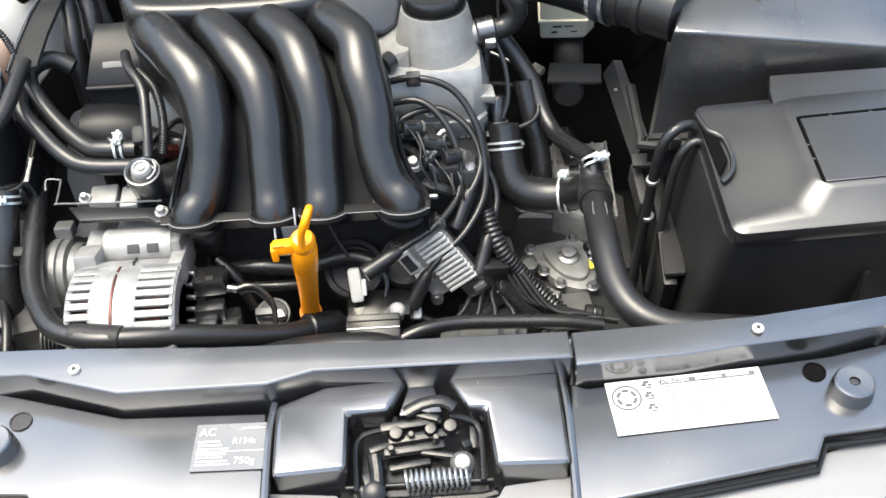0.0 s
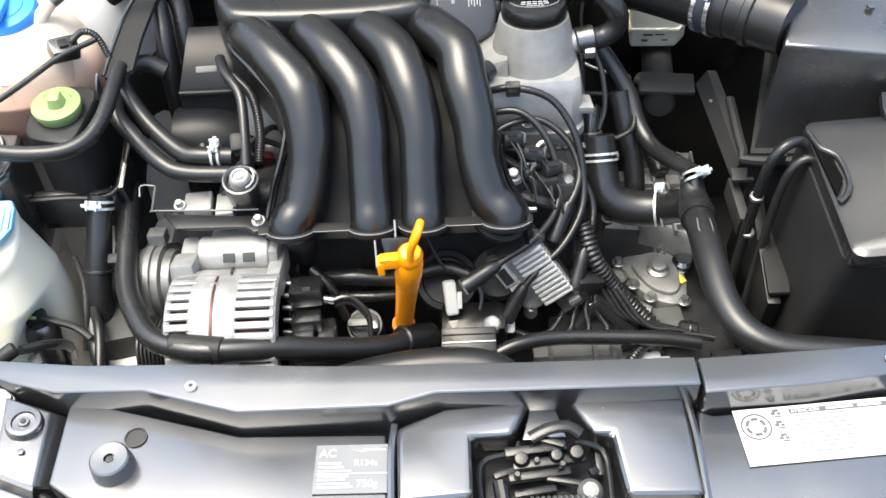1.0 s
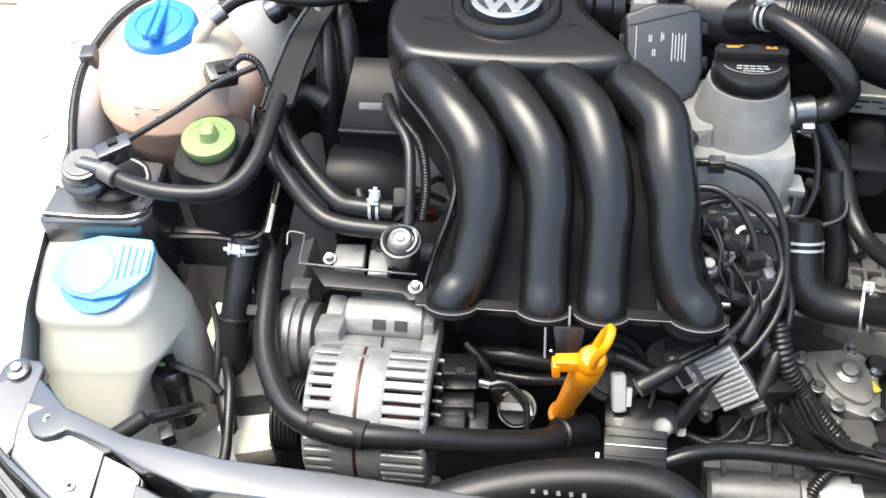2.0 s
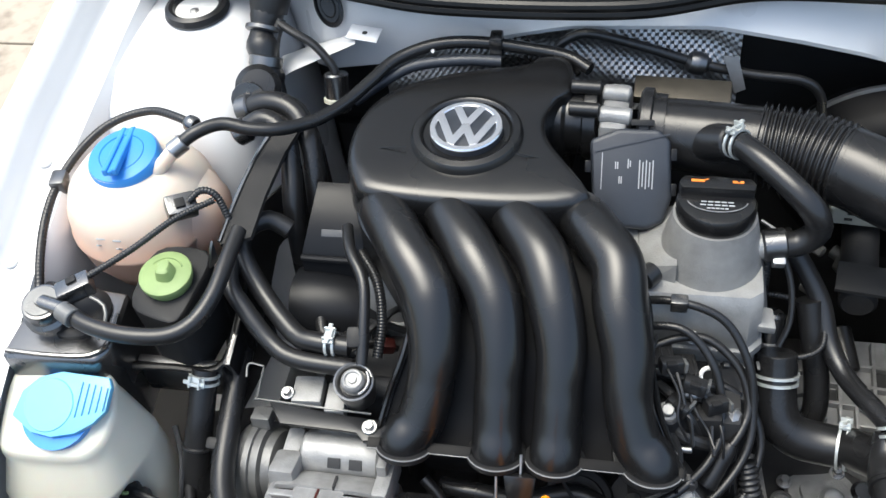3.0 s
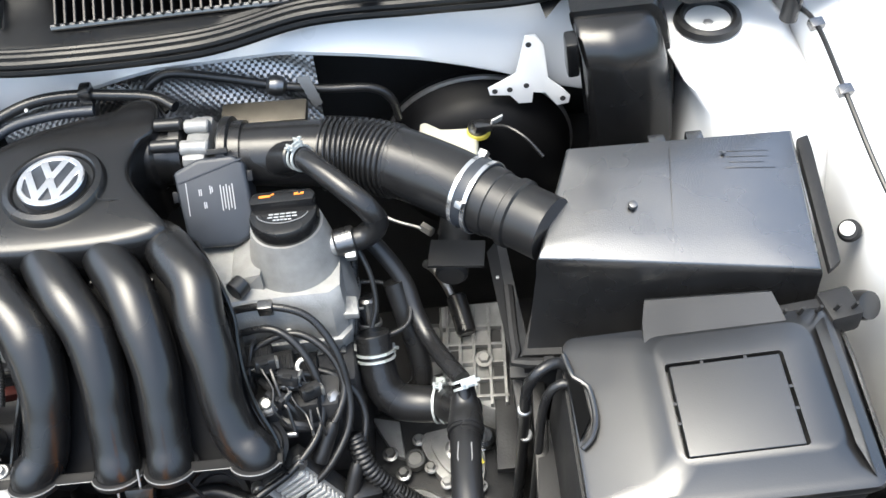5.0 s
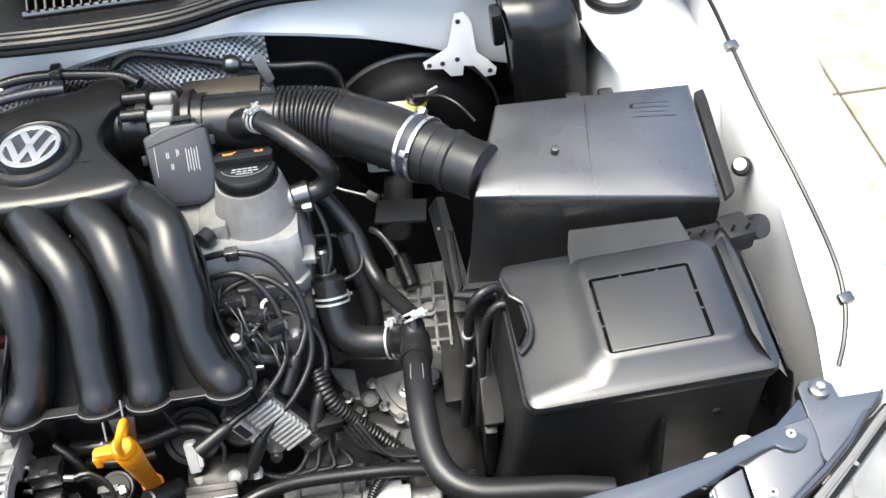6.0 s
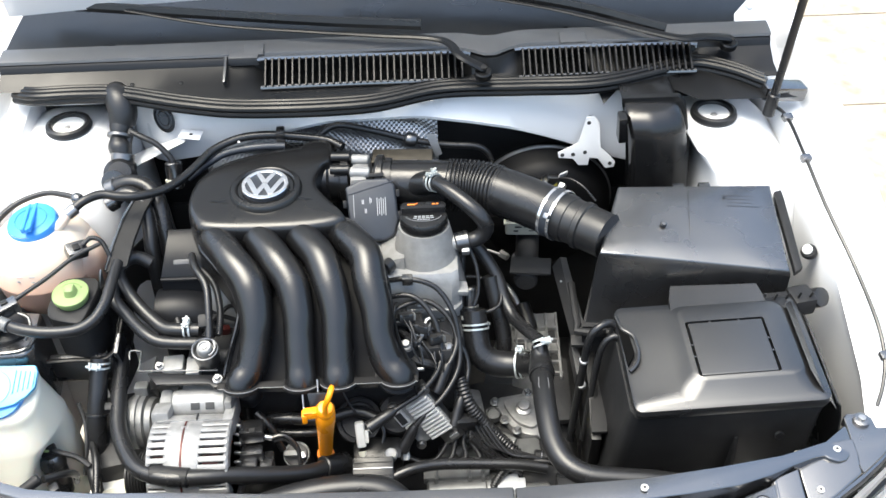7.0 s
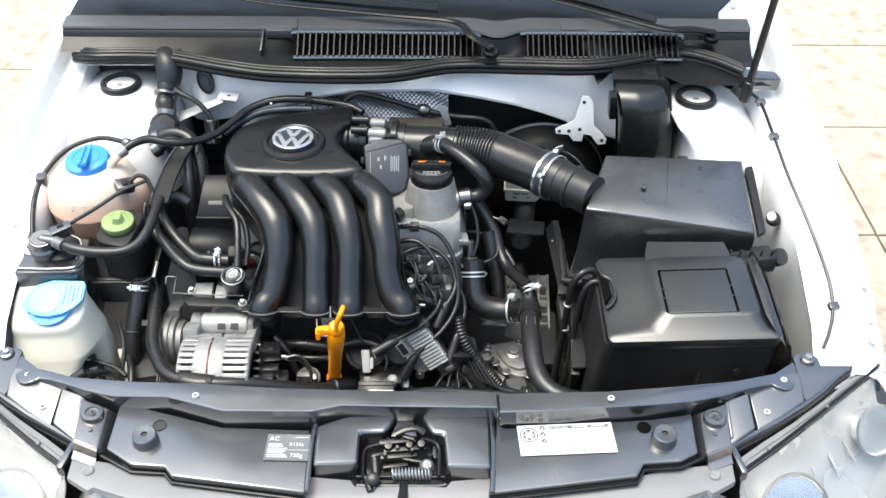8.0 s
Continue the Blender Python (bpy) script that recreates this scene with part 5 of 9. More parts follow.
def build_intake_hose():
    h = thing("intake_hose", (0.12, 0.54, 0.86), "black rubber intake hose with a ribbed bellows and a wide clamp", "hose")
    a = [(-0.030, 0.576, 0.888), (0.010, 0.571, 0.889), (0.078, 0.5605, 0.890)]
    part("front_section", hose(a, lambda u: 0.0350 + 0.003 * u, seg=32), M_HOSE, h)
    b = [(0.074, 0.5612, 0.890), (0.112, 0.552, 0.891), (0.154, 0.532, 0.893)]
    part("bellows", hose(b, 0.0385, seg=32, ribs=0.0075, pitch=0.0062), M_HOSE, h, "ribbed bellows", 180)
    c = [(0.150, 0.534, 0.893), (0.172, 0.520, 0.893), (0.205, 0.496, 0.893), (0.236, 0.470, 0.893)]
    part("rear_section", hose(c, lambda u: 0.0390 - 0.0015 * u, seg=32), M_HOSE, h)
    d = Vector((0.76, -0.64, 0)).normalized()
    part("wide_clamp", lathe([(0.0370, -0.010), (0.0387, -0.010), (0.0392, -0.008), (0.0392, 0.008), (0.0387, 0.010), (0.0370, 0.010), (0.0370, -0.010)], (0.234, 0.472, 0.893), d, 44), M_SENSOR, h, "grey-blue steel clamp band")
    for o in (-0.0082, 0.0082):
        part("clamp_rim", lathe([(0.0392, -0.0024), (0.0407, -0.0024), (0.0407, 0.0024), (0.0392, 0.0024), (0.0392, -0.0024)], Vector((0.234, 0.472, 0.893)) + d * o, d, 44), M_CHROME, h)
    part("clamp_ear", box(Vector((0.245, 0.499, 0.925)), (0.010, 0.008, 0.010), turn(30, 0, -40), 0.002), M_STEEL, h)
    part("clamp_ear", box(Vector((0.215, 0.440, 0.915)), (0.009, 0.010, 0.008), turn(-40, 0, -40), 0.002), M_STEEL, h)
    part("spigot", lathe([(0.0372, 0.0), (0.0372, 0.020), (0.0365, 0.023), (0.0350, 0.024), (0.0345, 0.040), (0.0375, 0.042), (0.0375, 0.050), (0.0345, 0.052), (0.0345, 0.088)], (0.236, 0.470, 0.893), d, 40), M_HOSE, h, "short black plastic spigot")
    # breather hose down to the cam cover
    br = thing("breather_hose", (0.10, 0.48, 0.86), "black rubber breather hose held by a bright clamp", "hose")
    pts = [(0.022, 0.548, 0.905), (0.050, 0.530, 0.918), (0.070, 0.508, 0.920), (0.101, 0.478, 0.911), (0.120, 0.464, 0.896), (0.126, 0.462, 0.876), (0.112, 0.460, 0.860), (0.088, 0.456, 0.858)]
    part("tube", hose(pts, 0.0125, seg=18), M_HOSE, br)
    part("branch", rod((0.018, 0.556, 0.895), (0.046, 0.534, 0.916), 0.021, 0.017, b=0.002), M_HOSE, br)
    spring_clamp((0.050, 0.530, 0.918), (0.6, -0.55, 0.25), 0.0135, br)
    part("end_collar", rod((0.100, 0.459, 0.859), (0.078, 0.456, 0.857), 0.0155, b=0.002), M_BOX, br)
    part("end_clip", box((0.094, 0.444, 0.850), (0.012, 0.010, 0.012), turn(20, 0, 0), 0.002), M_DULL, br)


def build_cam_cover():
    cv = thing("cam_cover", (-0.10, 0.44, 0.74), "bare cast aluminium cam cover with a tall oil filler neck", "engine cover")
    o = [(-0.30, 0.385), (0.070, 0.385), (0.082, 0.398), (0.082, 0.486), (0.060, 0.505), (-0.30, 0.505)]
    part("cover_body", loft([[(x, y, 0.735) for x, y in o], [(x, y, 0.80) for x, y in o], [(x * 0.99, 0.445 + (y - 0.445) * 0.86, 0.833) for x, y in o], [(x * 0.98, 0.445 + (y - 0.445) * 0.7, 0.842) for x, y in o]]), M_ALU, cv)
    part("cover_flange", plate([(x + (0.004 if x > 0 else -0.004), 0.445 + (y - 0.445) * 1.07) for x, y in o], 0.775, 0.787, 0.002), M_ALU, cv)
    part("filler_neck", lathe([(0.062, -0.11), (0.058, -0.09), (0.050, -0.05), (0.0455, -0.03), (0.040, -0.006), (0.0385, 0.0), (0.036, 0.0)], (0.032, 0.463, 0.890), (0.0, 0.10, 1), 44), M_ALU, cv, "tall cast filler neck", 50)
    part("neck_boss", box((0.030, 0.4215, 0.842), (0.024, 0.008, 0.011), turn(-14, 0, 0), 0.003), M_ALU, cv)
    part("neck_web", loft([[(-0.06, 0.42, 0.80), (0.0, 0.405, 0.80), (0.0, 0.50, 0.80), (-0.06, 0.50, 0.80)], [(-0.035, 0.43, 0.845), (0.0, 0.42, 0.862), (0.0, 0.50, 0.862), (-0.035, 0.50, 0.845)]]), M_ALU, cv)
    part("vent_stub", rod((0.060, 0.455, 0.857), (0.082, 0.456, 0.857), 0.0125, b=0.001), M_ALU, cv)
    part("ear", plate([(0.050, 0.398), (0.096, 0.395), (0.094, 0.420), (0.060, 0.425)], 0.800, 0.810, 0.003), M_ALU, cv)
    for x, y, z in ((0.066, 0.398, 0.808), (0.020, 0.385, 0.800), (-0.020, 0.392, 0.792)):
        bolt((x, y, z), (0, -0.2, 1), 0.005, parent=cv)
    part("side_stub", rod((-0.020, 0.420, 0.852), (-0.030, 0.408, 0.852), 0.011, b=0.001), M_HOSE, cv, "black rubber plug")
    # oil cap
    ax = Vector((0.0, 0.10, 1)).normalized()
    c0 = Vector((0.032, 0.463, 0.890))
    cap = part("oil_cap", lathe([(0.0355, -0.002), (0.0365, 0.003), (0.0365, 0.013), (0.0345, 0.017), (0.030, 0.0185), (0, 0.0185)], c0, ax, 44), M_MANIFOLD, cv, "black oil filler cap with orange symbols and small print")
    m = Matrix.Translation(c0 + ax * 0.0185) @ turn(-5.7, 0, 0).to_4x4()
    part("grip_bar", plate([(-0.033, 0.002), (0.033, 0.002), (0.035, 0.012), (0.030, 0.020), (-0.030, 0.020), (-0.035, 0.012)], -0.002, 0.010, 0.003, 2, m=m), M_MANIFOLD, cap, "raised grip bar")
    part("front_lip", arc_hose(m @ Vector((0, -0.004, 0.001)), 0.027, 190, 350, 0.0006, m.to_3x3() @ Vector((1, 0, 0)), m.to_3x3() @ Vector((0, 0.62, 0)), seg=6), M_STRIP, cap)
    for x, w in ((-0.023, 0.012), (0.014, 0.010)):
        part("oil_symbol", box(m @ Vector((x + w / 2 - 0.001, 0.012, 0.0102)), (w, 0.0035, 0.0005), m.to_3x3()), M_ICON, cap, "orange printed symbol")
    part("oil_symbol", box(m @ Vector((-0.011, 0.0138, 0.0102)), (0.006, 0.0014, 0.0005), m.to_3x3() @ turn(0, 0, 25)), M_ICON, cap)
    part("oil_symbol", box(m @ Vector((0.0185, 0.0125, 0.0106)), (0.0024, 0.0022, 0.0004), m.to_3x3()), M_BOX, cap)
    for y, w in ((-0.006, 0.030), (-0.0105, 0.032), (-0.015, 0.020)):
        for i in range(5):
            part("print_mark", box(m @ Vector((-w / 2 + w * (i + 0.5) / 5, y, 0.0003)), (w / 5 * 0.8, 0.0016, 0.0004), m.to_3x3()), M_GREY, cap)


def build_block():
    """Engine block, cylinder head and timing cover below the manifold."""
    en = thing("engine_block", (-0.12, 0.38, 0.35), "dark engine block and head under the manifold", "engine")
    part("head", box((-0.13, 0.40, 0.70), (0.40, 0.20, 0.12), turn(-8, 0, 0), 0.012), M_DARK, en)
    part("block", box((-0.13, 0.375, 0.52), (0.42, 0.17, 0.28), turn(-6, 0, 0), 0.02), M_DARK, en)
    part("sump", box((-0.13, 0.30, 0.46), (0.38, 0.26, 0.12), None, 0.02), M_DARK, en)
    def slab(x0, x1, y0, y1, z0, z1):
        return [(x0, y0, z0), (x1, y0, z0), (x1, y1, z1), (x0, y1, z1)]
    tc = part("timing_cover", bevel(loft([slab(-0.370, -0.300, 0.416, 0.490, 0.56, 0.56), slab(-0.370, -0.300, 0.416, 0.490, 0.836, 0.850), slab(-0.368, -0.300, 0.420, 0.488, 0.846, 0.856), slab(-0.360, -0.304, 0.464, 0.482, 0.880, 0.884)]), 0.003, 2), M_TIMING, en, "glossy dark timing belt cover", 40)
    part("cover_ridge", hose([(-0.369, 0.4165, 0.8405), (-0.335, 0.4160, 0.8405), (-0.301, 0.4165, 0.8405)], 0.0034, seg=10), M_TIMING, tc)
    part("cover_shoulder", hose([(-0.376, 0.402, 0.782), (-0.350, 0.402, 0.783), (-0.325, 0.403, 0.778), (-0.296, 0.404, 0.764)], 0.040, seg=28), M_TIMING, tc, "rounded lower shoulder", 60)
    part("cover_hollow", box((-0.346, 0.366, 0.780), (0.044, 0.016, 0.040), turn(-30, 0, 0), 0.005), M_HOLE, tc, "dark opening")
    part("cover_oval", box((-0.338, 0.436, 0.8578), (0.024, 0.008, 0.002), turn(36, 0, 2), 0.0009, seg=3), M_SENSOR, tc, "dull oval mark")
    for i in range(4):
        x = -0.245 + 0.075 * i
        part("plug_tower", rod((x, 0.300, 0.640), (x, 0.315, 0.72), 0.014, 0.011, b=0.002), M_HOSE, en)
    part("head_end", box((0.048, 0.395, 0.710), (0.07, 0.12, 0.10), turn(-6, 0, 4), 0.010), M_DARK, en, "dark cast water outlet housing")
    for i, (w, x) in enumerate(((0.006, 0.046), (0.006, 0.055), (0.004, 0.064), (0.005, 0.072), (0.003, 0.085))):
        part("cast_mark", box((x, 0.383, 0.7655), (w, 0.010, 0.002), turn(-6, 0, 4), 0.0005), M_GEAR, en)
    bolt((-0.001, 0.302, 0.797), (0, -0.3, 0.9), 0.006, mat=M_GEAR, parent=en, hexa=False)
    part("bolt_boss", rod((-0.001, 0.306, 0.75), (-0.001, 0.302, 0.796), 0.012, b=0.002), M_DARK, en)
    part("sender", lathe([(0.006, 0), (0.009, 0.006), (0.009, 0.018), (0.012, 0.020), (0.012, 0.032), (0.008, 0.036), (0, 0.036)], (0.035, 0.330, 0.752), (0.9, -0.3, 0.3), 20), M_DULL, en, "metal sender unit")
    part("sender_plug", box((0.022, 0.345, 0.765), (0.022, 0.014, 0.014), turn(0, 20, -30), 0.002), M_BOX, en)


def build_injector_plugs():
    """Black plugs, leads and pipes on the head beside the last runner."""
    for c, s in (((-0.012, 0.356, 0.796), (0.030, 0.034, 0.024)), ((0.014, 0.350, 0.792), (0.022, 0.030, 0.020)), ((-0.030, 0.336, 0.788), (0.026, 0.022, 0.020))):
        p = thing("injector_plug", c, "black injector plug with pale clips among the ignition leads", "connector", group="injector plugs")
        c = Vector(c)
        part("shell", box(c, s, turn(-14, 0, 8), 0.003), M_BASE, p)
        for k in range(4):
            part("grip_rib", box(c + Vector((-s[0] * 0.36 + s[0] * 0.24 * k, -0.002, s[2] / 2 + 0.0008)), (0.002, s[1] * 0.8, 0.0022), turn(-14, 0, 8), 0.0005), M_WIRE, p)
        part("clip", box(c + Vector((-0.004, -s[1] * 0.42, s[2] * 0.36)), (s[0] * 0.42, 0.004, 0.004), turn(-14, 0, 8), 0.001), M_PALE, p, "pale clip")
    w = thing("injector_wiring", (0.0, 0.33, 0.79), "thin black leads twisting among the injector plugs", "wiring")
    for pts, r in (([(-0.014, 0.374, 0.812), (-0.016, 0.360, 0.818), (-0.020, 0.340, 0.806), (-0.022, 0.32, 0.79)], 0.0022), ([(-0.010, 0.333, 0.795), (0.006, 0.318, 0.793), (0.020, 0.304, 0.784), (0.03, 0.30, 0.76)], 0.005), ([(0.010, 0.326, 0.790), (0.026, 0.326, 0.790), (0.040, 0.325, 0.788)], 0.0055), ([(-0.03, 0.352, 0.80), (-0.01, 0.338, 0.804), (0.02, 0.336, 0.80), (0.045, 0.34, 0.785)], 0.003), ([(0.0, 0.31, 0.775), (0.012, 0.296, 0.77), (0.03, 0.292, 0.765), (0.045, 0.30, 0.75)], 0.0065)):
        part("lead", hose(pts, r, seg=10), M_WIRE, w)
    part("silver_stub", rod((0.012, 0.3255, 0.7915), (0.026, 0.3255, 0.7915), 0.0045, b=0.001), M_DULL, w, "metal pipe end")
    part("cap_arc", arc_hose((0.036, 0.345, 0.795), 0.008, 60, 240, 0.0022, (1, 0, 0), (0, 0.8, 0.6), seg=8), M_PALE, w, "pale plastic arc")
    part("dark_shelf", box((0.005, 0.335, 0.765), (0.085, 0.075, 0.030), turn(-10, 0, 4), 0.006), M_BASE, w)


build_manifold()
build_injector_plugs()
build_throttle()
build_intake_hose()
build_cam_cover()
build_block()


# ---- tanks and hoses on the left of the bay ----
def build_expansion_tank():
    tank = thing("expansion_tank", (-0.551, 0.456, 0.78), "round milky coolant tank half full of pink coolant", "tank")
    c = Vector((-0.546, 0.455, 0.862))
    prof = [(0.0, -0.082), (0.040, -0.078), (0.064, -0.058), (0.076, -0.030), (0.0790, -0.006), (0.0802, -0.004), (0.0802, 0.000), (0.0790, 0.002), (0.0762, 0.022), (0.068, 0.041), (0.054, 0.056), (0.042, 0.062), (0.036, 0.064), (0.036, 0.070), (0.0, 0.070)]
    body = part("tank_body", lathe(prof, c, (0, -0.02, 1), 56), M_COOLANT, tank, "", 50)
    part("side_bulge", lathe([(0.0, -0.05), (0.034, -0.045), (0.046, -0.02), (0.046, 0.012), (0.036, 0.036), (0.018, 0.046), (0, 0.048)], c + Vector((0.046, 0.000, -0.006)), (0.1, 0, 1), 32), M_COOLANT, body, "", 60)
    ax = Vector((-0.05, -0.12, 1)).normalized()
    cc = c + Vector((0.0, -0.001, 0.068))
    cap = part("tank_cap", lathe([(0.0350, -0.012), (0.0368, -0.009), (0.0372, 0.003), (0.0352, 0.007), (0.029, 0.009), (0, 0.010)], cc, ax, 48), M_BLUE, tank, "blue screw cap")
    rot = turn(-7, -3, 9)
    for o in (-0.0048, 0.0048):
        part("grip_bar", box(cc + ax * 0.0125 + rot @ Vector((o, 0, 0)), (0.0058, 0.074, 0.008), rot, 0.0022, seg=3), M_BLUE, cap)
    part("grip_groove", box(cc + ax * 0.0110, (0.0042, 0.074, 0.006), rot, 0.001), M_BLUE, cap)
    part("cap_ring", lathe([(0.022, 0.0085), (0.023, 0.0102), (0.024, 0.0085), (0.022, 0.0085)], cc, ax, 40), M_BLUE, cap)
    # level sensor plug with its lead
    part("sensor_plug", box((-0.478, 0.414, 0.908), (0.030, 0.022, 0.018), turn(20, 10, 35), 0.003), M_BOX, tank, "black sensor plug")
    part("plug_latch", box((-0.475, 0.410, 0.918), (0.010, 0.010, 0.003), turn(20, 10, 35), 0.001), M_BASE, tank)
    for x, y, z, w, rz in ((-0.556, 0.382, 0.888, 0.012, 10), (-0.540, 0.381, 0.888, 0.008, 10), (-0.538, 0.378, 0.880, 0.010, 80), (-0.560, 0.379, 0.882, 0.006, 60)):
        part("moulded_mark", box((x, y, z), (w, 0.003, 0.0015), turn(-48, 0, 0) @ turn(0, 0, rz), 0.0004), M_GREY, tank)
    part("hose_stub", rod((-0.512, 0.446, 0.922), (-0.488, 0.458, 0.945), 0.0075, b=0.001), M_COOLANT, tank)
    wire = thing("sensor_lead", (-0.46, 0.42, 0.88), "black corrugated sensor lead crossing the coolant tank", "wire")
    part("lead", hose([(-0.468, 0.415, 0.916), (-0.456, 0.424, 0.922), (-0.442, 0.424, 0.914), (-0.430, 0.412, 0.885)], 0.0036, seg=10, ribs=0.0009, pitch=0.003), M_WIRE, wire, "", 180)
    part("lead", hose([(-0.444, 0.420, 0.914), (-0.476, 0.394, 0.912), (-0.510, 0.358, 0.904), (-0.552, 0.330, 0.890)], 0.0033, seg=10, ribs=0.0009, pitch=0.003), M_WIRE, wire, "", 180)


def build_left_hoses():
    # overflow hose round the tank
    h = thing("overflow_hose", (-0.60, 0.45, 0.87), "thin black corrugated hose looped round the coolant tank", "hose")
    pts = [(-0.618, 0.330, 0.846), (-0.628, 0.372, 0.868), (-0.634, 0.415, 0.884), (-0.632, 0.455, 0.895), (-0.616, 0.495, 0.908), (-0.590, 0.522, 0.918), (-0.550, 0.532, 0.926), (-0.515, 0.520, 0.930), (-0.492, 0.508, 0.930)]
    part("tube", hose(pts, 0.0046, seg=12, ribs=0.0005, pitch=0.004), M_HOSE, h, "", 180)
    part("holder", box((-0.632, 0.452, 0.893), (0.016, 0.022, 0.018), turn(0, 0, 10), 0.003), M_BOX, h)
    part("end_fitting", lathe([(0.007, 0), (0.009, 0.003), (0.009, 0.010), (0.007, 0.013)], (-0.500, 0.513, 0.930), (0.8, -0.4, 0), 18), M_BOX, h)
    part("eyelet", lathe([(0.010, -0.003), (0.017, -0.003), (0.018, 0.0), (0.017, 0.004), (0.010, 0.004), (0.010, -0.003)], (-0.614, 0.322, 0.850), (0.1, -0.3, 1), 24), M_PALE, h, "pale plastic eyelet")
    # top hose from the tank over to the engine, on along the bulkhead
    t = thing("vent_hose", (-0.40, 0.52, 0.90), "black vent hose running from the coolant tank along the bulkhead", "hose")
    pts = [(-0.490, 0.456, 0.944), (-0.470, 0.471, 0.954), (-0.447, 0.486, 0.954), (-0.420, 0.487, 0.948), (-0.393, 0.495, 0.942), (-0.366, 0.522, 0.931), (-0.343, 0.556, 0.926), (-0.322, 0.592, 0.928), (-0.301, 0.624, 0.932), (-0.262, 0.646, 0.936), (-0.217, 0.651, 0.937), (-0.160, 0.650, 0.931), (-0.120, 0.645, 0.926), (-0.096, 0.630, 0.922)]
    part("tube", hose(pts, 0.0068, seg=16), M_HOSE, t)
    part("end_band", rod((-0.492, 0.454, 0.943), (-0.480, 0.463, 0.949), 0.0092, b=0.001), M_STEEL, t, "bright clamp band")
    part("pipe_clip", box((-0.196, 0.650, 0.936), (0.014, 0.020, 0.024), None, 0.003), M_BOX, t)
    part("clip_screw", lathe([(0.003, 0), (0.002, 0.002), (0, 0.002)], (-0.262, 0.633, 0.937), (0, -0.7, 0.7), 10), M_STEEL, t)
    t2 = thing("vacuum_pipe", (0.0, 0.66, 0.90), "thin black vacuum pipe curving along the heat shield", "pipe")
    pts = [(-0.138, 0.660, 0.905), (-0.132, 0.668, 0.922), (-0.116, 0.672, 0.933), (-0.095, 0.672, 0.936), (-0.042, 0.672, 0.921), (0.014, 0.672, 0.902), (0.072, 0.672, 0.889), (0.124, 0.672, 0.883), (0.145, 0.670, 0.866), (0.151, 0.668, 0.835)]
    part("tube", hose(pts, 0.0054, seg=14), M_HOSE, t2)
    part("non_return_valve", lathe([(0.006, -0.012), (0.011, -0.008), (0.0125, -0.002), (0.0125, 0.002), (0.011, 0.008), (0.006, 0.012)], (0.014, 0.672, 0.902), (1, 0.0, -0.28), 20), M_BOX, t2, "black non-return valve")
    t3 = thing("metal_pipe", (-0.27, 0.61, 0.90), "painted pipe behind the manifold", "pipe")
    part("tube", hose([(-0.345, 0.590, 0.900), (-0.310, 0.612, 0.915), (-0.280, 0.628, 0.922), (-0.230, 0.634, 0.926), (-0.190, 0.636, 0.924)], 0.0062, seg=12), M_SENSOR, t3)
    # heater hoses
    for pts, r in (([(-0.458, 0.565, 0.905), (-0.430, 0.566, 0.915), (-0.400, 0.556, 0.912), (-0.380, 0.530, 0.890), (-0.372, 0.50, 0.85), (-0.370, 0.475, 0.77), (-0.368, 0.45, 0.64)], 0.0125), ([(-0.452, 0.530, 0.905), (-0.428, 0.538, 0.916), (-0.404, 0.526, 0.908), (-0.394, 0.500, 0.885), (-0.390, 0.47, 0.85), (-0.388, 0.45, 0.77), (-0.386, 0.43, 0.64)], 0.011)):
        hh = thing("heater_hose", pts[0], "black rubber heater hose bending into the bulkhead", "hose", group="heater hoses")
        part("tube", hose(pts, r, seg=16), M_HOSE, hh)
        part("collar", lathe([(r + 0.001, -0.008), (r + 0.003, -0.006), (r + 0.003, 0.006), (r + 0.001, 0.008)], pts[0], Vector(pts[1]) - Vector(pts[0]), 20), M_BOX, hh)
    hh = thing("heater_valve", (-0.462, 0.59, 0.90), "black hose elbow at the strut tower", "valve")
    part("elbow", hose([(-0.45, 0.61, 0.86), (-0.462, 0.60, 0.895), (-0.458, 0.575, 0.910)], 0.019, seg=16), M_BOX, hh)
    part("body", lathe([(0.022, -0.02), (0.025, -0.012), (0.025, 0.012), (0.018, 0.02), (0, 0.021)], (-0.455, 0.60, 0.905), (0.3, -0.6, 0.7), 24), M_HOSE, hh)
    # wiring trunk beside the strut tower
    w = thing("wiring_harness", (-0.455, 0.65, 0.90), "thick taped black wiring harness beside the strut tower", "wiring")
    part("boot", hose([(-0.468, 0.720, 0.985), (-0.460, 0.706, 0.985), (-0.454, 0.690, 0.968), (-0.456, 0.678, 0.950)], lambda u: 0.020 + 0.004 * math.sin(3 * u), seg=16), M_HOSE, w)
    part("trunk", hose([(-0.456, 0.682, 0.955), (-0.460, 0.655, 0.935), (-0.454, 0.632, 0.915), (-0.450, 0.618, 0.880), (-0.448, 0.61, 0.84)], lambda u: 0.0165 + 0.0025 * math.sin(25 * u), seg=16), M_HOSE, w)
    part("strand", hose([(-0.440, 0.668, 0.948), (-0.446, 0.645, 0.925), (-0.440, 0.622, 0.895), (-0.430, 0.60, 0.86)], 0.006, seg=10), M_WIRE, w)
    part("strand", hose([(-0.450, 0.670, 0.948), (-0.425, 0.655, 0.942), (-0.400, 0.648, 0.930), (-0.378, 0.636, 0.908), (-0.376, 0.63, 0.89)], 0.0048, seg=10), M_WIRE, w)
    part("tie", lathe([(0.019, -0.003), (0.0205, -0.002), (0.0205, 0.002), (0.019, 0.003)], (-0.459, 0.660, 0.940), (0.1, 0.7, 0.6), 24), M_BOX, w)
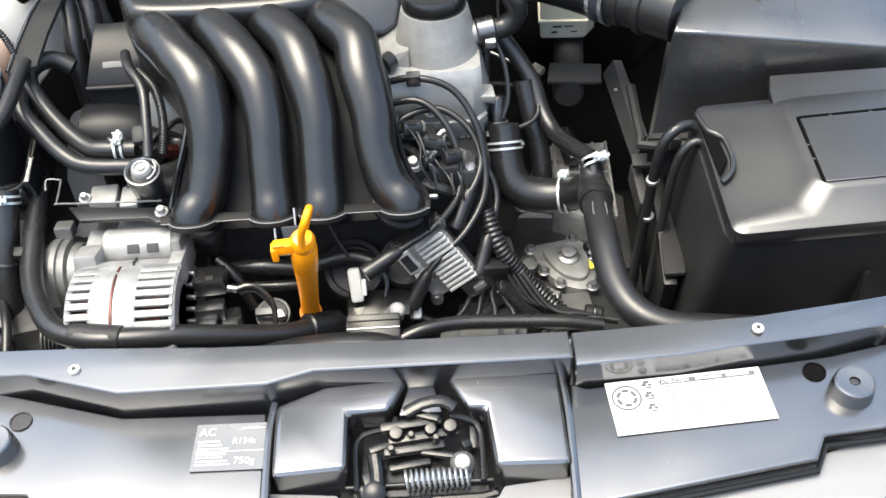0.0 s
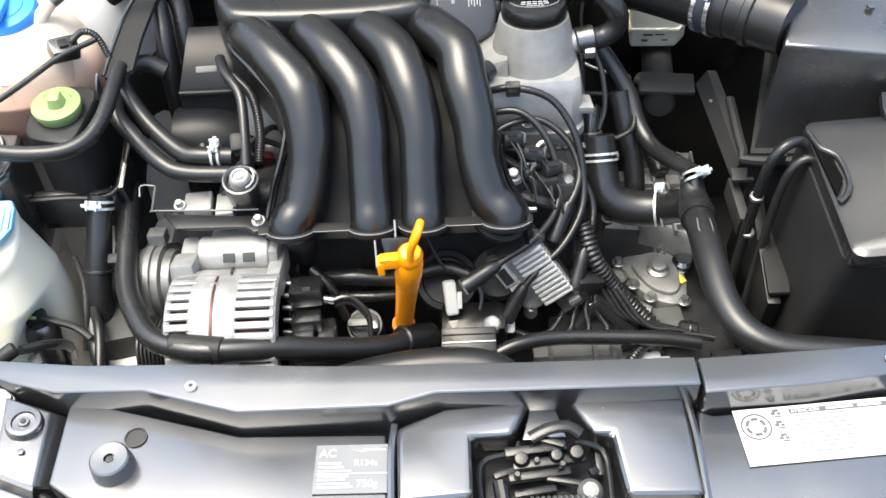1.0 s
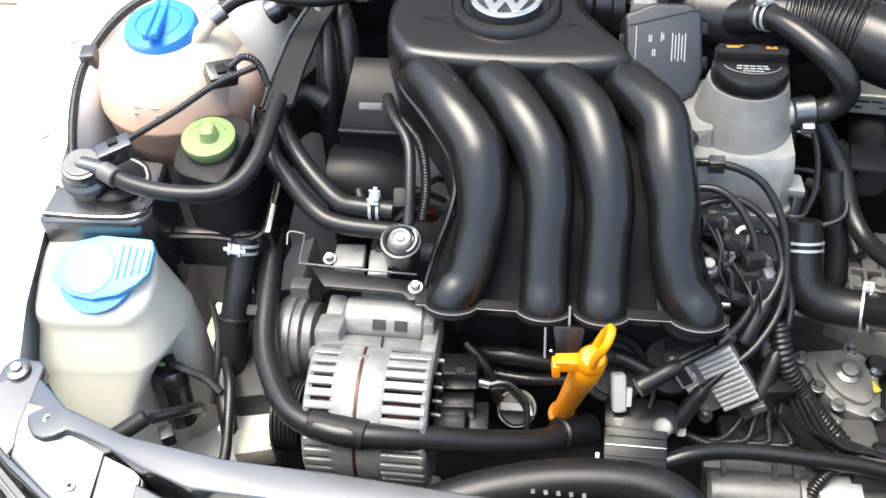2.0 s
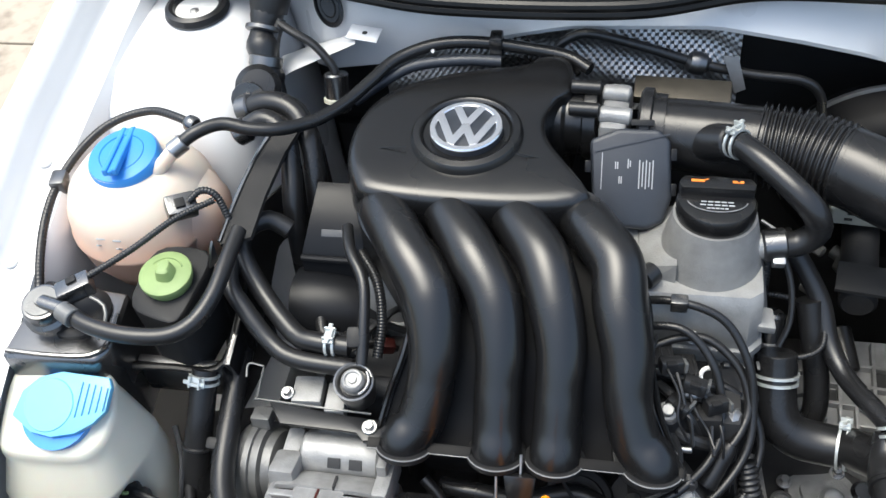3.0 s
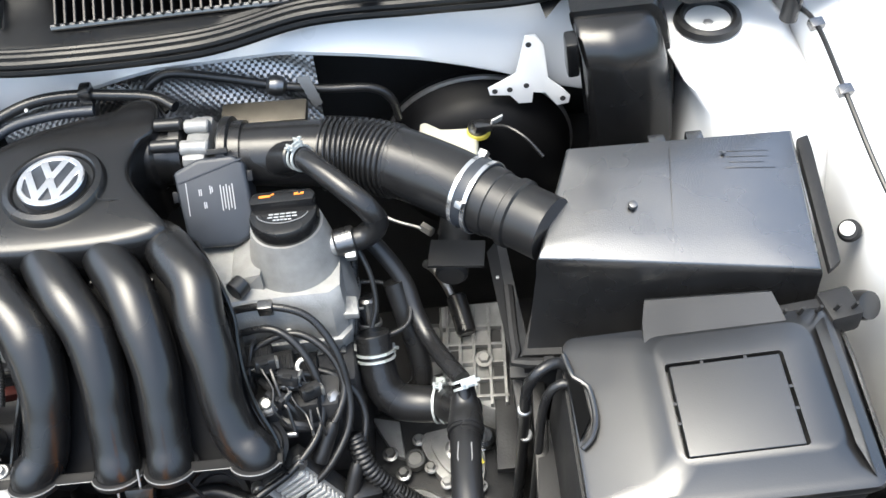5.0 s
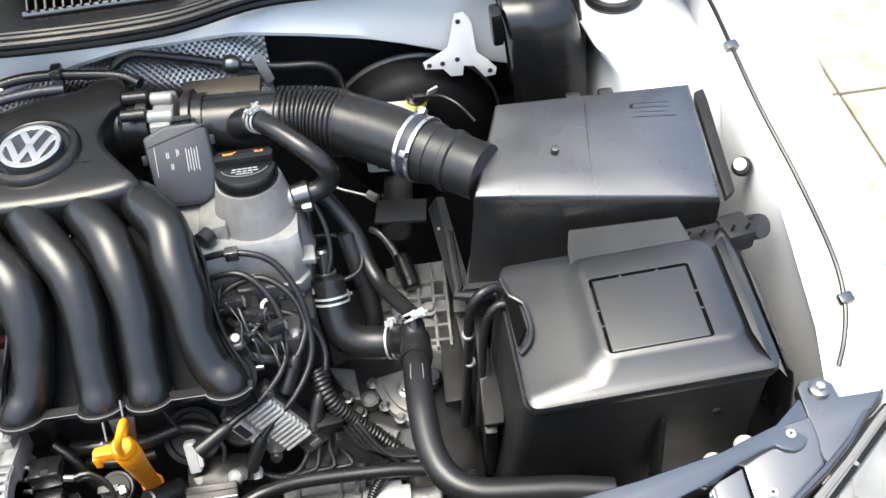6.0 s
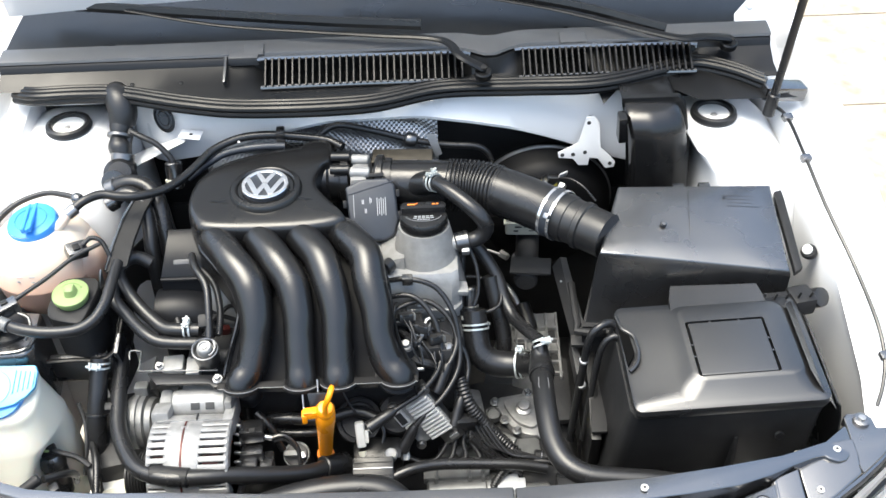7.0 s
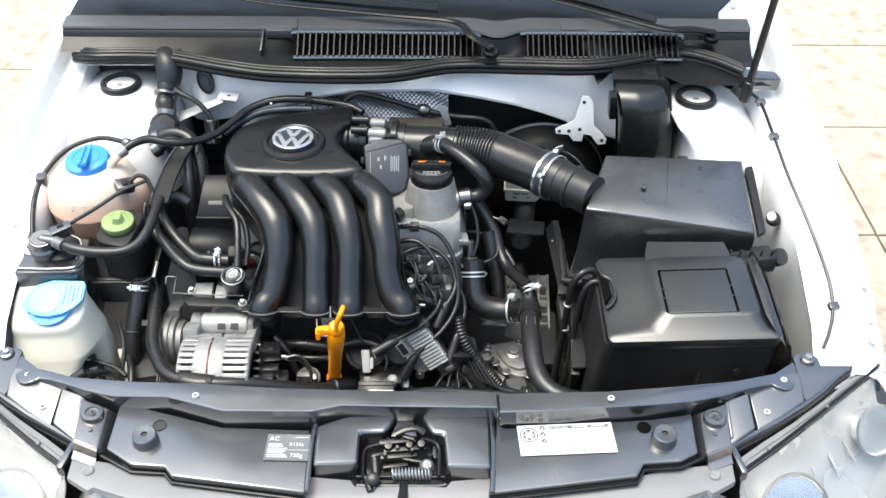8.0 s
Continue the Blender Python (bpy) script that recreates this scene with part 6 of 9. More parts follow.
    part("label_band", lathe([(0.0175, -0.006), (0.019, -0.005), (0.019, 0.005), (0.0175, 0.006)], (-0.454, 0.634, 0.916), (0.1, 0.6, 0.7), 24), M_BOX, w)
    part("connector", rod((-0.376, 0.634, 0.903), (-0.374, 0.616, 0.862), 0.014, b=0.002), M_BOX, w, "round black connector")
    part("connector_ring", lathe([(0.0145, -0.003), (0.016, -0.002), (0.016, 0.002), (0.0145, 0.003)], (-0.375, 0.622, 0.875), (0, -0.4, -0.9), 22), M_CREAM, w)


def build_steering_reservoir():
    r = thing("steering_reservoir", (-0.478, 0.345, 0.80), "black power steering reservoir with a green screw cap", "reservoir")
    def tier(z, k, dz=0.0):
        o = smooth_outline([(-0.509, 0.314), (-0.478, 0.304), (-0.452, 0.299), (-0.446, 0.340), (-0.440, 0.386), (-0.472, 0.392), (-0.506, 0.388), (-0.510, 0.350)], 3)
        return [(-0.476 + (x + 0.476) * k, 0.345 + (y - 0.345) * k, z + dz * (y - 0.345)) for x, y in o]
    part("body", loft([tier(0.775, 0.90), tier(0.835, 0.94), tier(0.866, 0.985, 0.06), tier(0.872, 0.98, 0.08), tier(0.8735, 0.94, 0.08)]), M_BASE, r, "", 40)
    part("front_web", plate([(-0.506, 0.0), (-0.486, 0.0), (-0.483, -0.012), (-0.457, -0.012), (-0.455, -0.040), (-0.500, -0.040)], 0.0, 0.004, 0.001, m=Matrix.Translation((0, 0.302, 0.870)) @ pose(0, 0, 0, 80, 0, -8)), M_BASE, r, "stepped front web")
    part("corner_fin", plate([(-0.012, 0.0), (0.0, 0.0), (0.002, 0.026), (-0.004, 0.018)], 0, 0.003, 0.0006, m=Matrix.Translation((-0.440, 0.380, 0.872)) @ pose(0, 0, 0, 90, 0, 70)), M_BOX, r)
    ax = Vector((0.02, -0.10, 1)).normalized()
    c = Vector((-0.476, 0.346, 0.884))
    cap = part("cap", lathe([(0.022, -0.012), (0.0250, -0.004), (0.0260, 0.001), (0.0255, 0.0035), (0.022, 0.0048), (0.0, 0.005)], c, ax, 36), M_GREEN, r, "green screw cap")
    part("knob", loft([squircle(c.x + 0.002, c.y - 0.002, 0.009, 0.010, c.z + 0.004, 20, 3), squircle(c.x + 0.002, c.y - 0.002, 0.007, 0.008, c.z + 0.014, 20, 3), squircle(c.x + 0.002, c.y - 0.001, 0.005, 0.006, c.z + 0.016, 20, 3)]), M_GREEN, cap)
    part("cap_moulding", arc_hose(c + ax * 0.005, 0.017, 30, 150, 0.0009, (1, 0, 0), (0, 1, 0.1), seg=6), M_GREEN, cap)


def build_canister():
    c = thing("charcoal_canister", (-0.575, 0.30, 0.76), "black charcoal canister box with a purge valve on top", "canister")
    o = [(-0.628, 0.262), (-0.530, 0.266), (-0.520, 0.285), (-0.528, 0.350), (-0.626, 0.360)]
    part("box", plate(o, 0.72, 0.848, 0.008, 3), M_BOX, c)
    part("box_rim", hose([(-0.622, 0.268, 0.850), (-0.575, 0.267, 0.850), (-0.536, 0.271, 0.850), (-0.524, 0.288, 0.850), (-0.528, 0.320, 0.850)], 0.0025, seg=8), M_COVER, c)
    part("valve_body", lathe([(0.020, -0.028), (0.021, -0.006), (0.024, -0.004), (0.024, 0.002), (0.0205, 0.006), (0.0205, 0.015), (0.0190, 0.018), (0.0170, 0.0185), (0, 0.0185)], (-0.588, 0.306, 0.866), (0.05, -0.15, 1), 30), M_BOX, c, "ribbed purge valve")
    part("valve_top", lathe([(0.0165, 0.0185), (0.0160, 0.0200), (0.006, 0.0202), (0.005, 0.0225), (0, 0.0225)], (-0.588, 0.306, 0.866), (0.05, -0.15, 1), 26), M_GEAR, c)
    part("valve_spout", rod((-0.588, 0.304, 0.882), (-0.556, 0.296, 0.882), 0.008, b=0.001), M_BOX, c)
    part("valve_plug", box((-0.560, 0.322, 0.884), (0.034, 0.020, 0.018), turn(0, -8, 32), 0.003), M_BOX, c, "black connector plug")
    part("plug_latch", box((-0.562, 0.324, 0.894), (0.010, 0.008, 0.003), turn(0, -8, 32), 0.001), M_BASE, c)
    part("wire_loop", hose([(-0.545, 0.318, 0.878), (-0.530, 0.312, 0.874), (-0.526, 0.298, 0.866), (-0.532, 0.285, 0.856)], 0.0020, seg=8), M_GEAR, c, "bare grey wire loop")
    part("seat", lathe([(0.030, -0.006), (0.031, 0.0), (0.026, 0.004), (0.020, 0.005)], (-0.566, 0.318, 0.852), (0, 0, 1), 28), M_BASE, c)
    # purge hose curving round the corner of the tray to the engine
    h = thing("purge_hose", (-0.45, 0.33, 0.86), "black rubber purge hose swept round in a wide bend", "hose")
    pts = [(-0.560, 0.298, 0.880), (-0.535, 0.286, 0.878), (-0.498, 0.280, 0.875), (-0.458, 0.284, 0.873), (-0.436, 0.299, 0.875), (-0.424, 0.328, 0.881), (-0.421, 0.365, 0.887), (-0.420, 0.404, 0.890)]
    part("tube", hose(pts, 0.0083, seg=16), M_HOSE, h)
    part("end_collar", rod((-0.564, 0.297, 0.882), (-0.548, 0.289, 0.881), 0.0096, b=0.001), M_GEAR, h, "grey clamp sleeve")
    # flat black stay that carries the hose on towards the bulkhead
    s = thing("black_stay", (-0.42, 0.46, 0.86), "flat black sheet metal stay", "stay")
    rings = []
    for x, y, z in ((-0.421, 0.392, 0.888), (-0.418, 0.44, 0.898), (-0.410, 0.49, 0.909), (-0.398, 0.53, 0.917)):
        rings.append([(x - 0.013, y - 0.006, z), (x + 0.015, y + 0.006, z), (x + 0.016, y + 0.006, z - 0.004), (x - 0.012, y - 0.006, z - 0.004)])
    part("strip", loft(rings), M_BASE, s)
    part("strip_edge", hose([(-0.435, 0.388, 0.889), (-0.431, 0.436, 0.899), (-0.423, 0.486, 0.910), (-0.411, 0.525, 0.918)], 0.0022, seg=8), M_COVER, s)
    # tray frame under the reservoir
    f = thing("battery_tray_frame", (-0.47, 0.27, 0.78), "black plastic tray edge below the reservoir", "tray")
    part("lip", hose([(-0.522, 0.298, 0.796), (-0.480, 0.302, 0.794), (-0.450, 0.302, 0.793), (-0.431, 0.311, 0.796), (-0.423, 0.345, 0.812), (-0.421, 0.395, 0.834)], 0.0042, seg=10, flat=0.7), M_SEAL, f)
    part("wall", box((-0.476, 0.310, 0.770), (0.092, 0.010, 0.050), None, 0.003), M_BOX, f)
    part("wall", box((-0.424, 0.355, 0.785), (0.008, 0.090, 0.06), turn(14, 0, 0), 0.003), M_BOX, f)


def build_washer_tank():
    w = thing("washer_tank", (-0.52, 0.13, 0.55), "milky white washer tank with a light blue flap cap", "tank")
    up = smooth_outline([(-0.632, 0.287), (-0.570, 0.284), (-0.524, 0.278), (-0.513, 0.245), (-0.515, 0.228), (-0.519, 0.214), (-0.529, 0.203), (-0.545, 0.195), (-0.623, 0.193), (-0.632, 0.206)], 5)
    wide = smooth_outline([(-0.632, 0.287), (-0.570, 0.284), (-0.505, 0.280), (-0.499, 0.250), (-0.502, 0.228), (-0.508, 0.204), (-0.517, 0.184), (-0.531, 0.172), (-0.621, 0.168), (-0.632, 0.184)], 5)
    notch = smooth_outline([(-0.630, 0.285), (-0.570, 0.282), (-0.500, 0.278), (-0.494, 0.246), (-0.500, 0.224), (-0.536, 0.212), (-0.530, 0.160), (-0.545, 0.142), (-0.618, 0.140), (-0.631, 0.158)], 5)
    foot = smooth_outline([(-0.628, 0.283), (-0.570, 0.280), (-0.500, 0.276), (-0.494, 0.244), (-0.500, 0.222), (-0.538, 0.208), (-0.534, 0.138), (-0.548, 0.118), (-0.616, 0.114), (-0.630, 0.134)], 5)
    cx, cy = -0.565, 0.238

    def ring(k, dz):
        flat = [(cx + (x - cx) * k, cy + (y - cy) * k) for x, y in up]
        return [(x, y, 0.804 + 0.48 * (y - 0.238) + dz) for x, y in flat]

    def level(o, z, k=1.0):
        return [(cx + (x - cx) * k, cy + (y - cy) * k, z) for x, y in o]
    body = part("tank_body", loft([level(foot, 0.55, 0.9), level(foot, 0.655), level(notch, 0.705), level(wide, 0.735), level(wide, 0.742), ring(1.0, -0.022), ring(0.99, -0.009), ring(0.965, -0.002), ring(0.92, 0.0), ring(0.6, 0.002), ring(0.2, 0.002)]), M_TANK, w, "", 60)
    n = Vector((-0.04, -0.43, 0.9)).normalized()
    ux = Vector((1, 0.10, 0.0))
    ux = (ux - n * ux.dot(n)).normalized()
    uy = n.cross(ux)
    m = Matrix((ux, uy, n)).transposed().to_4x4()
    m.translation = Vector((-0.564, 0.236, 0.808))
    m = m @ Matrix.Diagonal((0.80, 0.80, 0.9, 1))
    cap = part("cap", plate([(-0.060, -0.010), (-0.050, 0.020), (-0.030, 0.036), (0.0, 0.042), (0.030, 0.038), (0.062, 0.034), (0.066, 0.022), (0.062, -0.006), (0.048, -0.020), (0.025, -0.032), (-0.005, -0.036), (-0.032, -0.030)], 0.004, 0.012, 0.003, 2, m=m), M_SKYBLUE, w, "light blue flap cap")
    part("neck", lathe([(0.036, -0.010), (0.037, 0.004)], m @ Vector((-0.006, -0.004, 0)), n, 36), M_BLUE, w, "blue filler neck")
    for i in range(5):
        part("grip_rib", box(m @ Vector((0.026 + 0.0085 * i, 0.008, 0.013)), (0.0022, 0.034 - 0.003 * i, 0.0024), m.to_3x3().normalized() @ turn(0, 0, -8), 0.001), M_SKYBLUE, cap)
    part("cap_disc", lathe([(0.026, 0.0106), (0.025, 0.0118), (0.0, 0.0122)], m @ Vector((-0.012, 0.002, 0)), n, 36), M_SKYBLUE, cap)
    # washer pump at the foot
    p = thing("washer_pump", (-0.455, 0.075, 0.76), "black washer pump with a plug and green wires", "pump")
    part("motor", lathe([(0.015, -0.06), (0.017, -0.030), (0.017, -0.012), (0.0185, -0.010), (0.0185, 0.002), (0.015, 0.008), (0.008, 0.010), (0, 0.010)], (-0.521, 0.206, 0.690), (-0.10, 0.25, 0.95), 26), M_BOX, p)
    part("top_plug", box((-0.524, 0.212, 0.704), (0.022, 0.016, 0.018), turn(-20, 0, 20), 0.003), M_WIRE, p, "black plug")
    part("wire", hose([(-0.526, 0.208, 0.712), (-0.523, 0.200, 0.716), (-0.519, 0.203, 0.712)], 0.0020, seg=8), M_GREEN, p, "green wire")
    part("lead", hose([(-0.516, 0.208, 0.706), (-0.500, 0.204, 0.704), (-0.480, 0.200, 0.698), (-0.462, 0.190, 0.690)], 0.0040, seg=10), M_WIRE, p)
    part("lead", hose([(-0.486, 0.270, 0.735), (-0.474, 0.245, 0.720), (-0.470, 0.215, 0.700), (-0.474, 0.19, 0.67)], 0.0032, seg=8), M_WIRE, p)
    part("plug", rod((-0.500, 0.062, 0.800), (-0.472, 0.086, 0.806), 0.0075, b=0.002), M_BASE, p, "black plug behind the rail")
    part("plug_end", box((-0.458, 0.082, 0.785), (0.012, 0.014, 0.014), turn(0, 0, 30), 0.002), M_WIRE, p)
    part("bottom_lead", hose([(-0.470, 0.088, 0.800), (-0.455, 0.110, 0.780), (-0.458, 0.140, 0.740), (-0.475, 0.165, 0.69)], 0.005, seg=10), M_WIRE, p)
    for x, y in ((-0.52, 0.052), (-0.50, 0.040)):
        part("grommet", lathe([(0.004, -0.003), (0.009, -0.003), (0.0095, 0.0), (0.009, 0.003), (0.004, 0.003), (0.004, -0.003)], (x, y, 0.800), (0, -0.3, 1), 20), M_CREAM, p)


def build_left_pipes():
    # big radiator hose standing at the left
    h = thing("radiator_hose", (-0.44, 0.20, 0.72), "fat black radiator hose dropping to the radiator", "hose")
    part("tube", hose([(-0.449, 0.306, 0.792), (-0.452, 0.286, 0.768), (-0.456, 0.262, 0.738), (-0.461, 0.236, 0.700), (-0.461, 0.220, 0.668), (-0.450, 0.216, 0.645), (-0.425, 0.222, 0.632), (-0.395, 0.235, 0.62)], lambda u: 0.0132 + 0.003 * u, seg=20), M_HOSE, h)
    part("band", lathe([(0.0150, -0.002), (0.0166, -0.001), (0.0166, 0.001), (0.0150, 0.002)], (-0.4575, 0.255, 0.728), (-0.1, -0.57, -0.8), 24), M_BOX, h)
    spring_clamp((-0.450, 0.299, 0.784), (-0.08, -0.63, -0.77), 0.0138, h)
    # coolant pipe along the front of the engine
    c = thing("coolant_pipe", (-0.30, 0.13, 0.72), "satin black coolant pipe bent along the front of the engine", "pipe")
    part("tube", hose([(-0.428, 0.345, 0.770), (-0.424, 0.29, 0.758), (-0.416, 0.225, 0.746), (-0.400, 0.182, 0.742), (-0.372, 0.142, 0.742), (-0.330, 0.124, 0.744), (-0.29, 0.124, 0.742), (-0.245, 0.132, 0.732), (-0.195, 0.148, 0.708), (-0.150, 0.170, 0.680), (-0.118, 0.198, 0.656)], 0.0118, seg=20), M_HOSE, c)
    part("joint", rod((-0.352, 0.132, 0.743), (-0.298, 0.123, 0.743), 0.0136, b=0.0015), M_BASE, c, "joining sleeve")
    part("end_sleeve", rod((-0.130, 0.190, 0.664), (-0.098, 0.214, 0.640), 0.0165, b=0.002), M_HOSE, c)
    part("holder", box((-0.424, 0.246, 0.750), (0.026, 0.012, 0.018), turn(20, 0, 0), 0.003), M_BASE, c)
    # two hoses side by side to the engine
    for pts, r in (([(-0.385, 0.440, 0.855), (-0.405, 0.442, 0.866), (-0.422, 0.426, 0.869), (-0.424, 0.403, 0.862), (-0.399, 0.372, 0.838), (-0.358, 0.335, 0.823), (-0.336, 0.327, 0.823), (-0.300, 0.325, 0.822)], 0.0100), ([(-0.432, 0.415, 0.860), (-0.427, 0.368, 0.855), (-0.406, 0.345, 0.838), (-0.379, 0.324, 0.819), (-0.352, 0.312, 0.813), (-0.295, 0.308, 0.811)], 0.0092)):
        hh = thing("fuel_hose", pts[0], "pair of black rubber hoses running to the fuel rail", "hose", group="fuel hoses")
        part("tube", hose(pts, r, seg=16), M_HOSE, hh)
    spring_clamp((-0.318, 0.326, 0.823), (1, 0, 0), 0.0106)
    for pts, r in (([(-0.47, 0.26, 0.72), (-0.468, 0.235, 0.70), (-0.464, 0.20, 0.68), (-0.45, 0.16, 0.66)], 0.009), ([(-0.465, 0.225, 0.70), (-0.452, 0.195, 0.70), (-0.446, 0.16, 0.69), (-0.442, 0.12, 0.68), (-0.45, 0.09, 0.68)], 0.0055)):
        hh = thing("thin_hose", pts[0], "thin black hose low behind the washer tank", "hose", group="thin hoses")
        part("tube", hose(pts, r, seg=12), M_HOSE, hh)
    b = thing("engine_mount", (-0.43, 0.23, 0.60), "grey cast engine mount low in the bay", "mount")
    part("arm", box((-0.425, 0.265, 0.66), (0.10, 0.14, 0.05), turn(0, 0, 12), 0.012), M_DARK, b)
    part("plate", plate([(-0.47, 0.17), (-0.41, 0.165), (-0.395, 0.24), (-0.46, 0.25)], 0.64, 0.652, 0.004), M_PALE, b, "pale painted bracket")
    bolt((-0.462, 0.205, 0.655), (0, 0, 1), 0.011, parent=b)
    part("pale_lug", box((-0.425, 0.155, 0.652), (0.04, 0.03, 0.03), turn(0, 0, 15), 0.006), M_CREAM, b)


def build_regulator():
    """Fuel pressure regulator with its spring clip, plug lead and the black heat plate below."""
    r = thing("fuel_regulator", (-0.288, 0.285, 0.80), "round bright fuel pressure regulator held by a wire clip", "regulator")
    c, ax = Vector((-0.287, 0.286, 0.822)), Vector((0.05, -0.25, 1)).normalized()
    part("body", lathe([(0.009, -0.03), (0.0112, -0.006), (0.0112, 0.004), (0.0104, 0.0070), (0.0088, 0.0086), (0.0072, 0.0082), (0.0066, 0.0066), (0.0044, 0.0066), (0.0038, 0.0086), (0.0, 0.0086)], c, ax, 40), M_ALU, r)
    part("cup", lathe([(0.0165, -0.034), (0.0185, -0.014), (0.0192, -0.003), (0.0190, 0.0015), (0.0172, 0.0022), (0.0152, 0.0005), (0.0138, -0.005), (0.0115, -0.006)], c, ax, 36), M_BOX, r, "black cup round the regulator")
    part("wire_clip", arc_hose(c + ax * 0.001, 0.0172, 20, 160, 0.0011, (1, 0, 0), (0, 0.97, 0.24)), M_STEEL, r, "bright wire-thin line")
    part("wire_clip", arc_hose(c + ax * 0.004, 0.0148, 300, 400, 0.0013, (1, 0, 0), (0, 0.97, 0.24)), M_DULL, r)
    v = thing("vacuum_lead", (-0.30, 0.36, 0.85), "black vacuum leads climbing to the manifold side", "hose")
    part("tube", hose([(-0.282, 0.302, 0.828), (-0.283, 0.330, 0.850), (-0.288, 0.365, 0.872), (-0.306, 0.395, 0.880), (-0.318, 0.43, 0.875)], 0.0058, seg=12), M_HOSE, v)
    part("tube", hose([(-0.272, 0.318, 0.818), (-0.270, 0.345, 0.840), (-0.278, 0.375, 0.862), (-0.300, 0.405, 0.868)], 0.005, seg=12, ribs=0.001, pitch=0.003), M_HOSE, v, "", 180)
    part("plug", box((-0.290, 0.322, 0.842), (0.016, 0.020, 0.014), turn(30, 0, 6), 0.004), M_BASE, v)
    for k, (x, y, z) in enumerate(((-0.315, 0.355, 0.800), (-0.300, 0.375, 0.800), (-0.322, 0.340, 0.79))):
        part("wire", hose([(x, y, z), (x + 0.020, y - 0.012, z + 0.012), (x + 0.035, y + 0.004, z + 0.016), (x + 0.06, y + 0.01, z)], 0.0035, seg=8), M_WIRE, v)
    part("corrugated_lead", hose([(-0.345, 0.372, 0.80), (-0.335, 0.352, 0.802), (-0.312, 0.344, 0.808), (-0.285, 0.35, 0.806)], 0.0058, seg=12, ribs=0.0014, pitch=0.0034), M_WIRE, v, "", 180)
    rail = thing("fuel_rail", (-0.2, 0.32, 0.77), "dark fuel rail and injector plugs beside the manifold", "fuel rail")
    part("rail", rod((-0.318, 0.312, 0.778), (0.02, 0.312, 0.772), 0.011, b=0.001), M_DARK, rail)
    part("red_plug", box((-0.272, 0.345, 0.800), (0.018, 0.012, 0.012), turn(0, 20, 20), 0.002), M_COPPER, rail, "dark red plug")
    p = thing("heat_plate", (-0.33, 0.26, 0.77), "black sheet metal heat plate with a folded edge", "shield")
    part("wire_edge", hose([(-0.404, 0.300, 0.792), (-0.404, 0.312, 0.797), (-0.390, 0.311, 0.797), (-0.388, 0.308, 0.796), (-0.386, 0.278, 0.793), (-0.383, 0.276, 0.793), (-0.330, 0.274, 0.792), (-0.272, 0.272, 0.792)], 0.0011, seg=6, step=0.002), M_GEAR, p)
    part("sheet", plate([(-0.378, 0.282), (-0.305, 0.274), (-0.262, 0.272), (-0.258, 0.252), (-0.276, 0.248), (-0.284, 0.256), (-0.300, 0.257), (-0.36, 0.258)], 0.778, 0.783, 0.002), M_WIRE, p)
    part("bracket", box((-0.342, 0.298, 0.778), (0.030, 0.030, 0.014), turn(0, 0, 4), 0.003), M_ALU, p, "bright aluminium lug")
    part("bracket", box((-0.312, 0.292, 0.776), (0.020, 0.034, 0.018), turn(0, 0, 4), 0.003), M_ALU, p)
    bolt((-0.360, 0.290, 0.786), (0, -0.2, 1), 0.0045, parent=p)
    bolt((-0.272, 0.262, 0.785), (0, -0.2, 1), 0.005, parent=p)


build_expansion_tank()
build_left_hoses()
build_steering_reservoir()
build_canister()
build_washer_tank()
build_left_pipes()
build_regulator()


